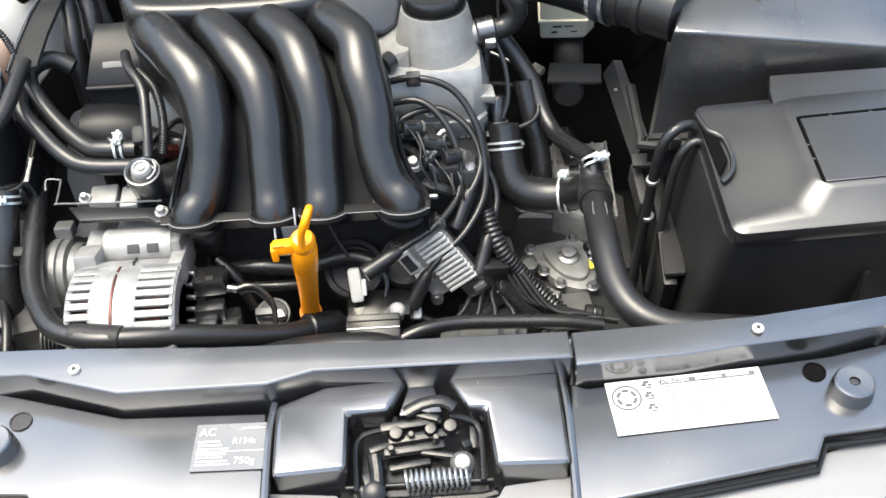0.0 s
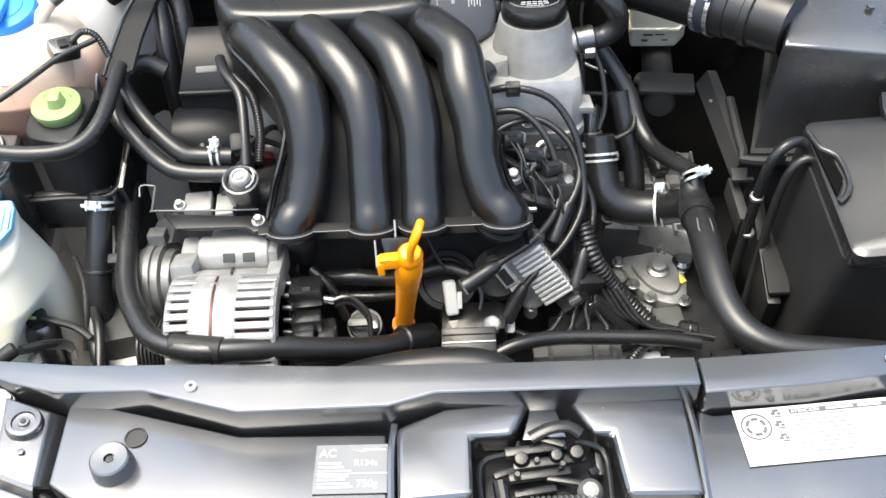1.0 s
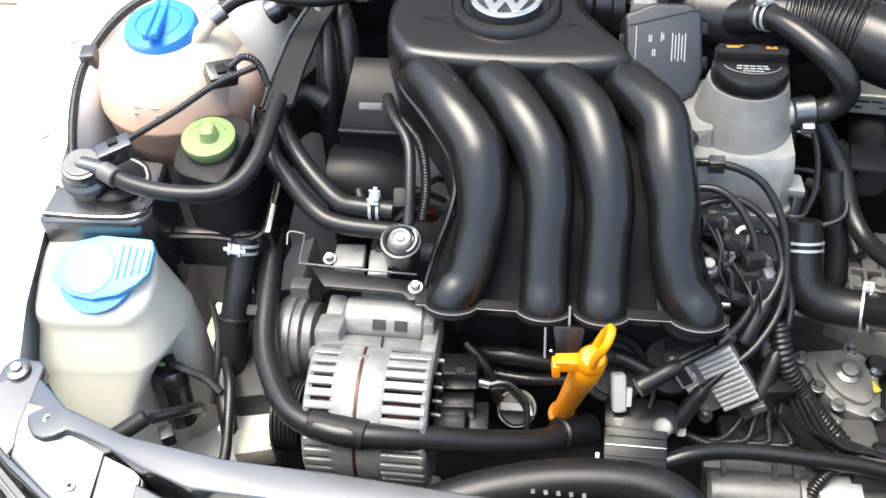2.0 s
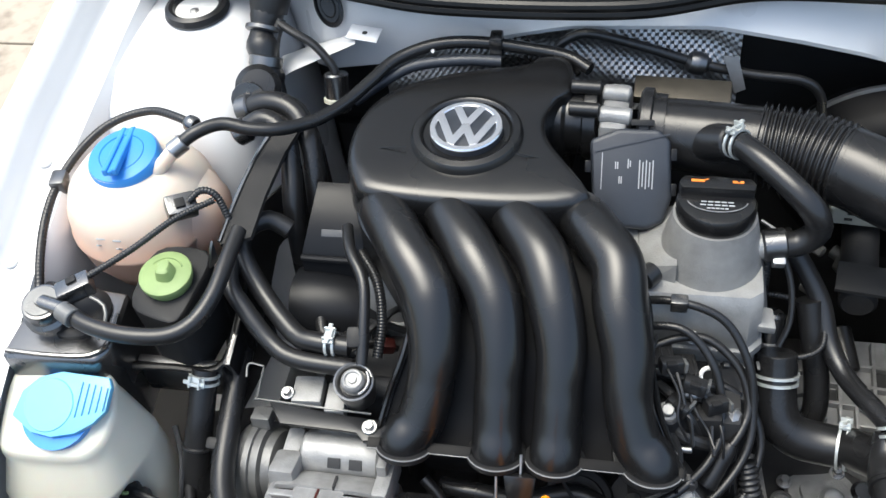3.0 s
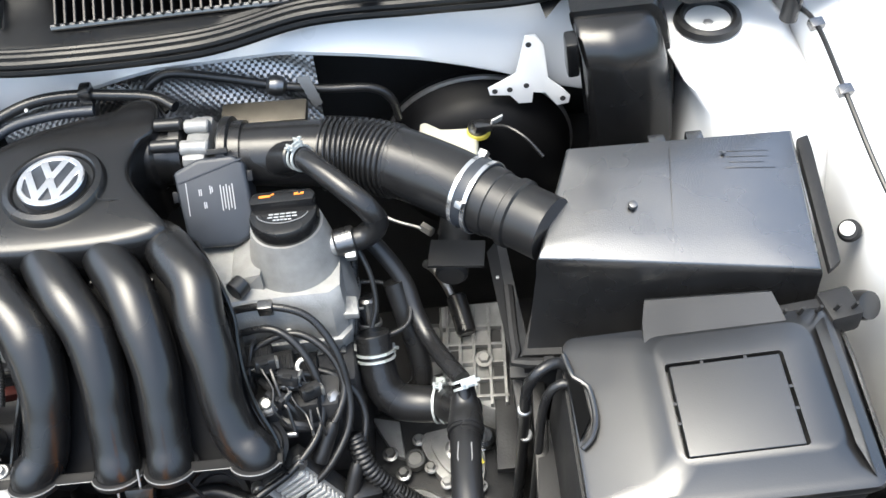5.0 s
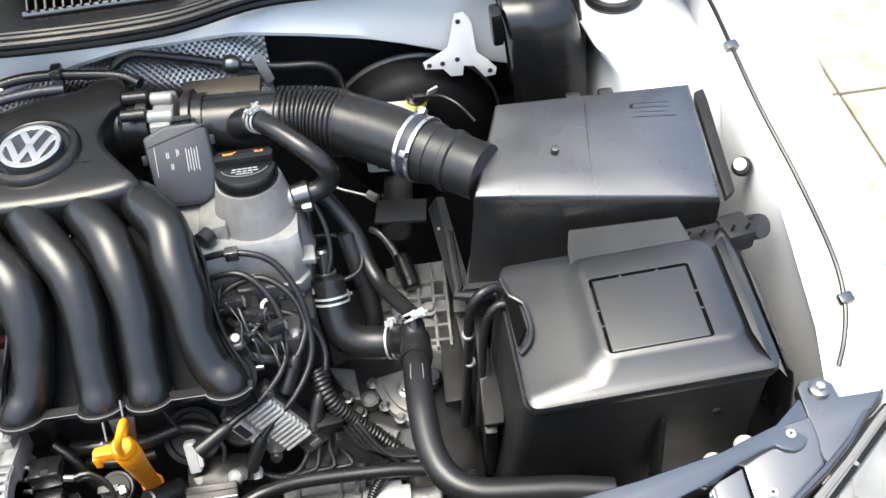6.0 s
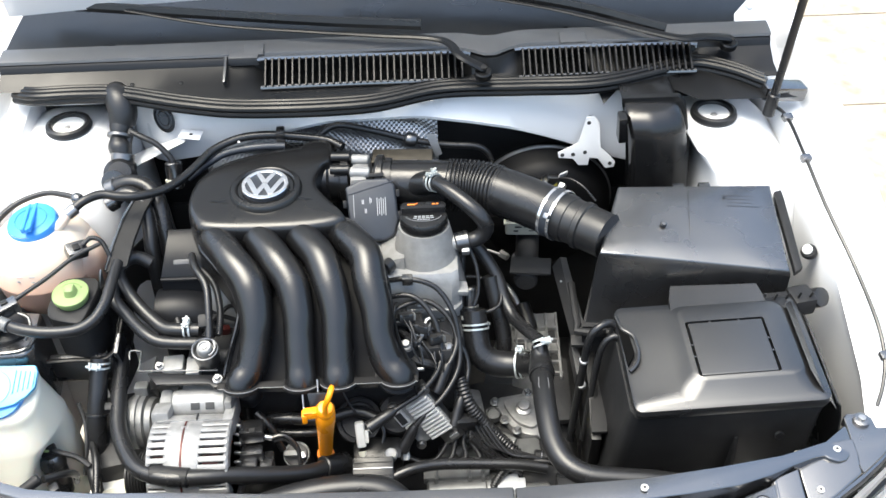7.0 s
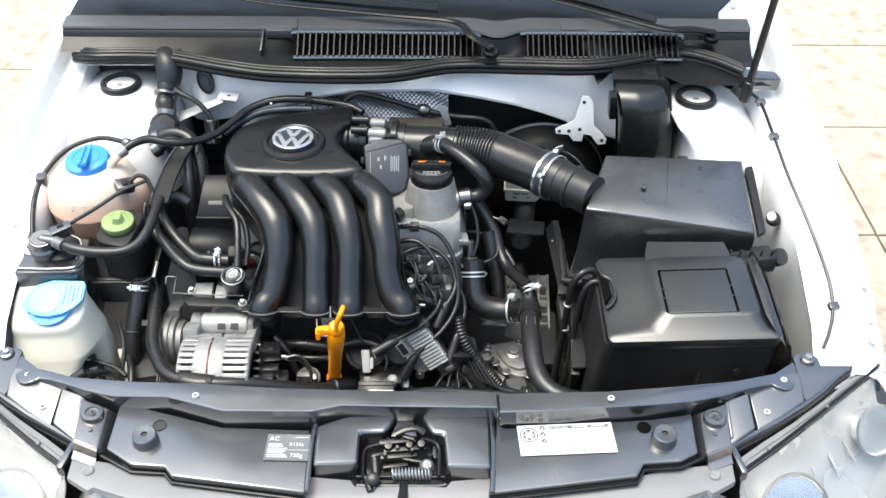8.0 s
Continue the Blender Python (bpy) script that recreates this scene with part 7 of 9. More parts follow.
# ---- airbox, battery and the right of the bay ----
def build_airbox():
    a = thing("air_filter_box", (0.43, 0.44, 0.60), "black plastic air filter box with a flat ribbed lid", "air filter box")
    lid = [(x, y, 0.8955 - 0.07 * (x - 0.43) + 0.19 * (y - 0.43)) for x, y in ((0.284, 0.376), (0.562, 0.346), (0.574, 0.512), (0.331, 0.504))]

    def ring(k, dz):
        c = Vector((0.43, 0.43, 0))
        flat = [(c.x + (x - c.x) * k, c.y + (y - c.y) * k) for x, y, z in lid]
        return [(x, y, 0.8955 - 0.07 * (x - 0.43) + 0.19 * (y - 0.43) + dz) for x, y in flat]

    def dense(r, n=8):
        out = []
        for i in range(4):
            p, q = Vector(r[i]), Vector(r[(i + 1) % 4])
            out += [tuple(p + (q - p) * (k / n)) for k in range(n)]
        return out
    low = [(0.270, 0.352, 0.775), (0.556, 0.330, 0.775), (0.580, 0.520, 0.80), (0.325, 0.515, 0.80)]
    top = part("lid", loft([dense(low), dense(ring(1.0, -0.024)), dense(ring(1.0, -0.012)), dense(ring(0.996, -0.007)), dense(ring(0.988, -0.003)), dense(ring(0.974, -0.0005)), dense(ring(0.955, 0.0)), dense(ring(0.5, 0.001)), dense(ring(0.1, 0.001))]), M_BOX, a, "", 50)
    n = (Vector(lid[1]) - Vector(lid[0])).cross(Vector(lid[3]) - Vector(lid[0])).normalized()
    part("lid_dimple", lathe([(0.005, 0.0), (0.0042, 0.003), (0.0, 0.0038)], (0.388, 0.426, 0.9025), n, 18), M_BOX, top)
    part("lid_dimple", lathe([(0.0025, 0.0), (0.002, 0.002), (0, 0.0022)], (0.493, 0.484, 0.9045), n, 12), M_BOX, top)
    for i in range(4):
        part("moulded_line", box((0.515 + 0.002 * (i % 2), 0.487 - 0.007 * i, 0.9015 - 0.0012 * i), (0.052 - 0.008 * (i % 3), 0.0009, 0.0002), turn(8, 5, -2), 0.0003), M_BOX, top)
    part("lid_rib", hose([(0.440, 0.500, 0.9125), (0.418, 0.364, 0.8835)], 0.0004, seg=6), M_BOX, top)
    part("side_rail", plate([(0.568, 0.350), (0.582, 0.360), (0.592, 0.500), (0.592, 0.552), (0.580, 0.550)], -0.006, 0.006, 0.003, m=Matrix.Translation((0, 0, 0.816)) @ pose(0, 0, 0, 7.5, 0, 0)), M_BASE, a, "dark flange along the lid")
    base = [(0.285, 0.345, 0.50), (0.545, 0.325, 0.50), (0.570, 0.505, 0.50), (0.335, 0.505, 0.50)]
    part("base", loft([dense(base), dense([(0.264, 0.345, 0.765), (0.560, 0.322, 0.765), (0.590, 0.525, 0.79), (0.320, 0.520, 0.79)]), dense([(0.264, 0.345, 0.775), (0.560, 0.322, 0.775), (0.590, 0.525, 0.80), (0.320, 0.520, 0.80)])]), M_BASE, a, "", 30)
    part("base_lip", hose([(0.258, 0.43, 0.785), (0.258, 0.352, 0.772), (0.268, 0.338, 0.770), (0.40, 0.328, 0.772), (0.556, 0.316, 0.772)], 0.006, seg=8), M_BASE, a)
    for i in range(9):
        part("edge_tab", box((0.290 + 0.026 * i, 0.326 - 0.0006 * i, 0.784), (0.012 - 0.003 * (i % 2), 0.010, 0.014), turn(0, 0, -3), 0.002), M_BASE, a)
    # spring clips and hooks
    for i in range(5):
        part("clip_hook", hose([(0.512 + 0.017 * i, 0.318, 0.846), (0.513 + 0.017 * i, 0.310, 0.852), (0.514 + 0.017 * i, 0.306, 0.866)], 0.0018, seg=6), M_BASE, a)
    part("clip_shelf", box((0.545, 0.316, 0.842), (0.080, 0.024, 0.012), turn(0, 0, 6), 0.002), M_BASE, a, "ribbed clip shelf")
    part("clip_block", box((0.572, 0.318, 0.838), (0.034, 0.036, 0.030), turn(0, 0, 10), 0.005), M_BASE, a)
    part("rubber_foot", lathe([(0.012, -0.012), (0.015, -0.004), (0.015, 0.006), (0.014, 0.012), (0.006, 0.013), (0, 0.012)], (0.596, 0.322, 0.838), (0.4, -0.6, 0.7), 24), M_HOSE, a, "round rubber foot")
    part("white_button", lathe([(0.0075, 0), (0.0075, 0.005), (0.005, 0.007), (0, 0.0075)], (0.604, 0.400, 0.862), (-0.5, -0.5, 0.7), 22), M_PALE, a, "white plastic button")
    part("button_seat", lathe([(0.011, -0.012), (0.012, -0.002), (0.009, 0.003), (0.006, 0.003)], (0.605, 0.399, 0.860), (-0.5, -0.5, 0.7), 22), M_BASE, a)
    part("mount_eye", lathe([(0.005, -0.004), (0.013, -0.004), (0.0135, 0.0), (0.013, 0.004), (0.005, 0.004), (0.005, -0.004)], (0.540, 0.524, 0.892), (0, -0.2, 1), 22), M_BOX, a, "mounting eye")
    part("eye_screw", lathe([(0.005, 0), (0.005, 0.004), (0, 0.005)], (0.540, 0.524, 0.892), (0, -0.2, 1), 6), M_DULL, a)
    for x in (0.43, 0.47):
        part("rear_lug", box((x, 0.516, 0.898), (0.018, 0.014, 0.010), None, 0.002), M_BOX, a)


def build_battery():
    b = thing("battery_box", (0.43, 0.22, 0.55), "black plastic battery cover with a square lid panel", "battery box")

    def rr(x0, x1, y0, y1, z, r=0.012, n=5):
        out = []
        for cx, cy, a0 in ((x1 - r, y1 - r, 0), (x0 + r, y1 - r, 90), (x0 + r, y0 + r, 180), (x1 - r, y0 + r, 270)):
            for k in range(n):
                a = radians(a0 + 90 * k / (n - 1))
                out.append((cx + r * math.cos(a), cy + r * math.sin(a), z))
        return out
    def tilt(ring):
        return [(x, y, z + 0.045 * (x - 0.43) + 0.05 * (y - 0.22)) for x, y, z in ring]
    rings = [tilt(rr(0.301, 0.560, 0.136, 0.316, 0.818)), tilt(rr(0.300, 0.561, 0.131, 0.318, 0.833)), tilt(rr(0.301, 0.559, 0.132, 0.317, 0.8385)), tilt(rr(0.305, 0.554, 0.137, 0.313, 0.8415)), tilt(rr(0.362, 0.542, 0.142, 0.306, 0.8435, 0.02)), tilt(rr(0.380, 0.530, 0.160, 0.294, 0.857, 0.02)),
             tilt(rr(0.384, 0.526, 0.163, 0.291, 0.8590, 0.016)), tilt(rr(0.389, 0.498, 0.167, 0.263, 0.8595, 0.004)), tilt(rr(0.389, 0.498, 0.167, 0.263, 0.845, 0.004))]
    cover = part("cover", loft(rings), M_BATTERY, b, "moulded cover", 40)
    part("right_slope", loft([tilt([(0.548, 0.14, 0.843), (0.548, 0.30, 0.846), (0.535, 0.285, 0.858), (0.535, 0.165, 0.858)]), tilt([(0.566, 0.13, 0.820), (0.570, 0.318, 0.822), (0.56, 0.29, 0.83), (0.56, 0.16, 0.83)])]), M_BATTERY, cover)
    # square panel set in its slot
    panel = [(0.3925, 0.1685), (0.4940, 0.1685), (0.4945, 0.2595), (0.3930, 0.2595)]
    t = plate(panel, 0.848, 0.8600, 0.0014, 3)
    for v in t.verts:
        v.co.z += 0.045 * (v.co.x - 0.43) + 0.05 * (v.co.y - 0.22)
    part("lid_panel", t, M_BATTERY, cover, "square lid panel")
    for x, y, w, h in ((0.3905, 0.222, 0.005, 0.003), (0.3905, 0.202, 0.005, 0.003), (0.4965, 0.226, 0.005, 0.003), (0.4965, 0.204, 0.005, 0.003), (0.424, 0.2612, 0.003, 0.005), (0.464, 0.2612, 0.003, 0.005)):
        part("panel_bridge", box((x, y, 0.8575 + 0.045 * (x - 0.43) + 0.05 * (y - 0.22)), (w, h, 0.0016)), M_BATTERY, cover)
    # tab at the back
    part("back_tab", loft([[(0.376, 0.282, 0.842), (0.516, 0.276, 0.848), (0.516, 0.276, 0.858), (0.376, 0.282, 0.852)], [(0.380, 0.318, 0.842), (0.512, 0.308, 0.850), (0.512, 0.308, 0.860), (0.380, 0.318, 0.852)], [(0.387, 0.344, 0.842), (0.508, 0.332, 0.852), (0.508, 0.332, 0.862), (0.387, 0.344, 0.852)], [(0.389, 0.348, 0.842), (0.506, 0.336, 0.852), (0.506, 0.336, 0.859), (0.389, 0.348, 0.849)]]), M_BATTERY, cover, "raised back tab", 30)
    # notch with the cable on the left edge
    part("notch_lip", hose([(0.300, 0.296, 0.842), (0.306, 0.270, 0.842), (0.318, 0.258, 0.842), (0.320, 0.225, 0.841), (0.313, 0.205, 0.840), (0.303, 0.196, 0.838)], 0.0028, seg=8), M_BATTERY, cover)
    part("notch_hollow", plate([(0.300, 0.290), (0.313, 0.262), (0.315, 0.225), (0.302, 0.202)], 0.838, 0.8420, 0.001), M_HOLE, cover)
    # body below
    part("box_body", loft([tilt(rr(0.272, 0.570, 0.168, 0.320, 0.55, 0.02)), tilt(rr(0.294, 0.560, 0.143, 0.318, 0.79, 0.015)), tilt(rr(0.298, 0.562, 0.139, 0.318, 0.822, 0.014))]), M_BASE, b, "black box wall", 50)
    part("front_foot", box((0.328, 0.150, 0.61), (0.075, 0.024, 0.14), turn(-12, 0, 0), 0.010), M_SEAL, b)
    part("front_rib", box((0.45, 0.146, 0.66), (0.006, 0.03, 0.18), turn(-8, 0, 0), 0.002), M_BASE, b)
    part("dome_screw", lathe([(0.007, 0), (0.006, 0.003), (0, 0.004)], (0.505, 0.139, 0.760), (0, -1, 0.2), 18), M_BATTERY, b)
    for x, y in ((0.475, 0.068), (0.512, 0.082)):
        n = thing("mounting_nut", (x, y, 0.79), "cream plastic mounting nut behind the rail", "nut", group="mounting nuts")
        part("ring", lathe([(0.005, -0.006), (0.0105, -0.006), (0.0115, -0.002), (0.0115, 0.002), (0.009, 0.005), (0.005, 0.005), (0.005, -0.006)], (x, y, 0.782), (0, -0.7, 0.7), 24), M_CREAM, n)
        part("stud", lathe([(0.004, -0.006), (0.004, 0.002), (0, 0.003)], (x, y, 0.782), (0, -0.7, 0.7), 12), M_DULL, n)
    # battery cables on the left
    c = thing("battery_cable", (0.29, 0.23, 0.70), "thick black battery cables looping out of the cover", "cable")
    part("cable", hose([(0.312, 0.288, 0.822), (0.294, 0.294, 0.832), (0.276, 0.287, 0.832), (0.264, 0.283, 0.815), (0.260, 0.284, 0.78), (0.258, 0.287, 0.73), (0.252, 0.282, 0.66), (0.246, 0.270, 0.60)], 0.0058, seg=14), M_HOSE, c)
    part("cable", hose([(0.312, 0.272, 0.822), (0.296, 0.274, 0.826), (0.282, 0.272, 0.812), (0.275, 0.271, 0.77), (0.270, 0.268, 0.70), (0.262, 0.255, 0.62)], 0.0048, seg=12), M_WIRE, c)
    part("bracket", plate([(0.262, 0.20), (0.285, 0.20), (0.300, 0.30), (0.275, 0.31)], 0.70, 0.706, 0.002), M_BASE, c)
    for y, z in ((0.2855, 0.765), (0.2865, 0.71)):
        part("cable_tie", lathe([(0.0062, -0.003), (0.0075, -0.002), (0.0075, 0.002), (0.0062, 0.003)], (0.2590, y, z), (0, 0.1, -1), 18), M_DULL, c)
    w = thing("wheel_arch_liner", (0.60, 0.25, 0.70), "grey-black curved panel between battery and wing", "panel")
    rings = [[(0.572 + 0.035 * s, y, 0.835 - 0.10 * abs(y - 0.27) - 0.30 * s * s) for s in np.linspace(0, 1, 7)] for y in np.linspace(0.14, 0.34, 9)]
    part("sheet", thicken(loft(rings, closed=False), 0.002), M_BOX, w)


def build_duct():
    """Black intake duct rising to the scuttle beside the right strut tower."""
    d = thing("air_duct", (0.40, 0.60, 0.80), "black moulded air duct curving up beside the strut tower", "duct")
    rings = []
    for z, l, c, r, dy in ((0.68, 0.384, 0.412, 0.476, 0.0), (0.76, 0.380, 0.410, 0.474, 0.0), (0.84, 0.375, 0.407, 0.471, 0.0), (0.90, 0.369, 0.402, 0.465, 0.0), (0.945, 0.364, 0.400, 0.455, 0.001), (0.966, 0.359, 0.396, 0.450, 0.006), (0.978, 0.356, 0.393, 0.445, 0.016), (0.986, 0.355, 0.391, 0.438, 0.036), (0.988, 0.356, 0.390, 0.434, 0.070)):
        front = [(l, 0.612), (l + 0.002, 0.592), (l + 0.006, 0.584), (c - 0.006, 0.577), (c, 0.5755), (c + 0.006, 0.5765), ((c + r) / 2, 0.580), (r - 0.010, 0.585), (r - 0.003, 0.592), (r, 0.604)]
        rings.append([(x, y + dy, z) for x, y in front] + [(r + 0.003, 0.70, z), (l + 0.01, 0.70, z)])
    part("shell", loft(rings), M_MANIFOLD, d, "", 35)
    part("rear_lip", loft([[(x + (0.006 if k > 5 else -0.003), 0.628 + (0.010 if k in (10, 11) else 0.0) , z + 0.006) for k, (x, y, z) in enumerate(r)] for r in rings[2:]]), M_MANIFOLD, d, "", 35)
    part("hook", box((0.352, 0.606, 0.955), (0.014, 0.024, 0.050), turn(6, -4, 0), 0.004), M_MANIFOLD, d)


def build_brakes():
    bo = thing("brake_booster", (0.24, 0.70, 0.70), "black round brake booster behind the master cylinder", "brake booster")
    part("shell", lathe([(0.060, -0.03), (0.105, -0.015), (0.118, 0.010), (0.122, 0.035), (0.125, 0.040), (0.125, 0.050), (0.115, 0.06)], (0.245, 0.672, 0.728), (0, 1, 0.05), 56), M_BLACKOUT, bo, "", 60)
    part("bead", lathe([(0.1225, 0.036), (0.1262, 0.038), (0.1262, 0.042), (0.1225, 0.044)], (0.245, 0.672, 0.728), (0, 1, 0.05), 56), M_DULL, bo)
    r = thing("brake_reservoir", (0.20, 0.58, 0.74), "cream translucent brake fluid reservoir with a yellow cap edge", "reservoir")
    part("body", plate([(0.168, 0.545), (0.226, 0.540), (0.242, 0.562), (0.246, 0.612), (0.232, 0.625), (0.175, 0.625)], 0.752, 0.822, 0.006, 3), M_CREAM, r)
    part("seam", plate([(0.165, 0.542), (0.228, 0.537), (0.245, 0.560), (0.249, 0.614), (0.234, 0.628), (0.172, 0.628)], 0.778, 0.782, 0.0012), M_CREAM, r)
    for x in (0.190, 0.205):
        part("level_mark", box((x, 0.5425, 0.772), (0.012, 0.002, 0.002), turn(0, 0, -4)), M_INK, r)
    for x in (0.186, 0.212):
        part("level_mark", box((x, 0.5420, 0.764), (0.008, 0.002, 0.002), turn(0, 0, -4)), M_INK, r)
    part("cap", lathe([(0.012, 0), (0.013, 0.003), (0.013, 0.012), (0.011, 0.014), (0, 0.015)], (0.246, 0.598, 0.818), (0, 0, 1), 32), M_BOX, r)
    part("cap_edge", lathe([(0.012, 0), (0.0145, 0.001), (0.0145, 0.006), (0.012, 0.008)], (0.246, 0.598, 0.818), (0, 0, 1), 32), M_YELLOW, r, "yellow cap ring")
    part("plug", box((0.250, 0.588, 0.838), (0.026, 0.014, 0.010), turn(0, 20, 25), 0.003), M_BOX, r)
    part("tag", box((0.268, 0.592, 0.842), (0.016, 0.003, 0.012), turn(20, 0, 30), 0.001), M_RIVET, r)
    part("lead", hose([(0.262, 0.588, 0.838), (0.280, 0.578, 0.842), (0.300, 0.562, 0.836), (0.318, 0.545, 0.820)], 0.0022, seg=8), M_WIRE, r)
    r.location.y += 0.045
    m = thing("master_cylinder", (0.20, 0.57, 0.70), "cast brake master cylinder with its pipe union", "cylinder")
    part("barrel", rod((0.215, 0.655, 0.725), (0.195, 0.500, 0.725), 0.020, b=0.004), M_DARK, m)
    part("sensor", lathe([(0.008, 0), (0.008, 0.010), (0.016, 0.012), (0.018, 0.018), (0.018, 0.030), (0.012, 0.036), (0, 0.037)], (0.186, 0.608, 0.690), (0.75, -0.65, -0.1), 26), M_GEAR, m, "round metal switch")
    part("sensor_nut", lathe([(0.007, -0.012), (0.007, 0.004), (0.004, 0.006)], (0.171, 0.605, 0.692), (0.75, -0.65, -0.1), 6), M_ALU, m)
    part("brake_pipe", hose([(0.171, 0.605, 0.692), (0.150, 0.612, 0.697), (0.128, 0.618, 0.703), (0.105, 0.63, 0.71)], 0.0024, seg=8), M_DULL, m)
    part("brake_pipe", hose([(0.160, 0.594, 0.640), (0.172, 0.580, 0.642), (0.186, 0.558, 0.630), (0.199, 0.530, 0.606)], 0.0058, seg=12), M_STEEL, m, "bright metal pipe")
    part("bracket", plate([(0.168, 0.500), (0.235, 0.492), (0.240, 0.530), (0.175, 0.540)], 0.745, 0.750, 0.001), M_SHADE, m)
    s = thing("side_wall_rail", (0.26, 0.42, 0.70), "dark sheet metal rail beside the air filter box", "rail")
    part("rail", thicken(loft([[(0.240, 0.515, 0.745), (0.252, 0.515, 0.765), (0.262, 0.512, 0.766)], [(0.246, 0.440, 0.738), (0.256, 0.440, 0.756), (0.268, 0.438, 0.758)], [(0.254, 0.365, 0.725), (0.262, 0.365, 0.742), (0.275, 0.362, 0.744)]], closed=False), 0.003), M_SHADE, s)
    part("rail_tab", box((0.262, 0.350, 0.738), (0.024, 0.018, 0.006), turn(10, 0, -4), 0.001), M_SHADE, s)
    part("rail", box((0.276, 0.29, 0.64), (0.016, 0.17, 0.14), turn(10, 0, -4), 0.005), M_SEAL, s)
    part("tag", box((0.252, 0.470, 0.752), (0.010, 0.004, 0.003), turn(10, 0, -4), 0.001), M_DULL, s)


def build_heat_shield():
    """Embossed foil on the bulkhead, a sheet of small raised diamonds."""
    bm = bmesh.new()
    nx, nz = 190, 54
    grid = []
    for i in range(nx + 1):
        x = -0.335 + 0.395 * i / nx
        topz = float(np.interp(x, [-0.335, -0.29, -0.24, -0.19, -0.123, 0.030, 0.060], [0.895, 0.908, 0.920, 0.932, 0.946, 0.948, 0.938]))
        col = []
        for j in range(nz + 1):
            u = j / nz
            z = topz - 0.11 * u
            y = 0.702 - 0.030 * u + 0.003 * math.sin(9 * x + 5 * u) + 0.0018 * math.sin(41 * x - 17 * u)
            k = ((i // 2 + j // 2) % 2) * 2 - 1
            peak = 1 if (i % 2 and j % 2) else 0
            col.append(bm.verts.new((x, y - 0.0011 * k * peak, z)))
        grid.append(col)
    for a, b in zip(grid, grid[1:]):
        for j in range(nz):
            bm.faces.new((a[j], a[j + 1], b[j + 1], b[j]))
    h = thing("heat_shield", (-0.12, 0.67, 0.85), "embossed aluminium heat shield on the bulkhead", "heat shield")
    part("foil", bm, M_FOIL, h, "", 20)
    part("tab", plate([(0.04, 0.0), (0.055, 0.0), (0.066, -0.035), (0.055, -0.04)], 0, 0.0012, m=Matrix.Translation((0.0, 0.668, 0.915)) @ pose(0, 0, 0, 70, 0, 0)), M_FOIL, h)
    part("bracket", box((0.0, 0.635, 0.892), (0.10, 0.03, 0.012), turn(12, 0, -3), 0.003), M_TARNISH, h, "dull metal bracket")


build_airbox()
build_battery()
build_duct()
build_brakes()
build_heat_shield()


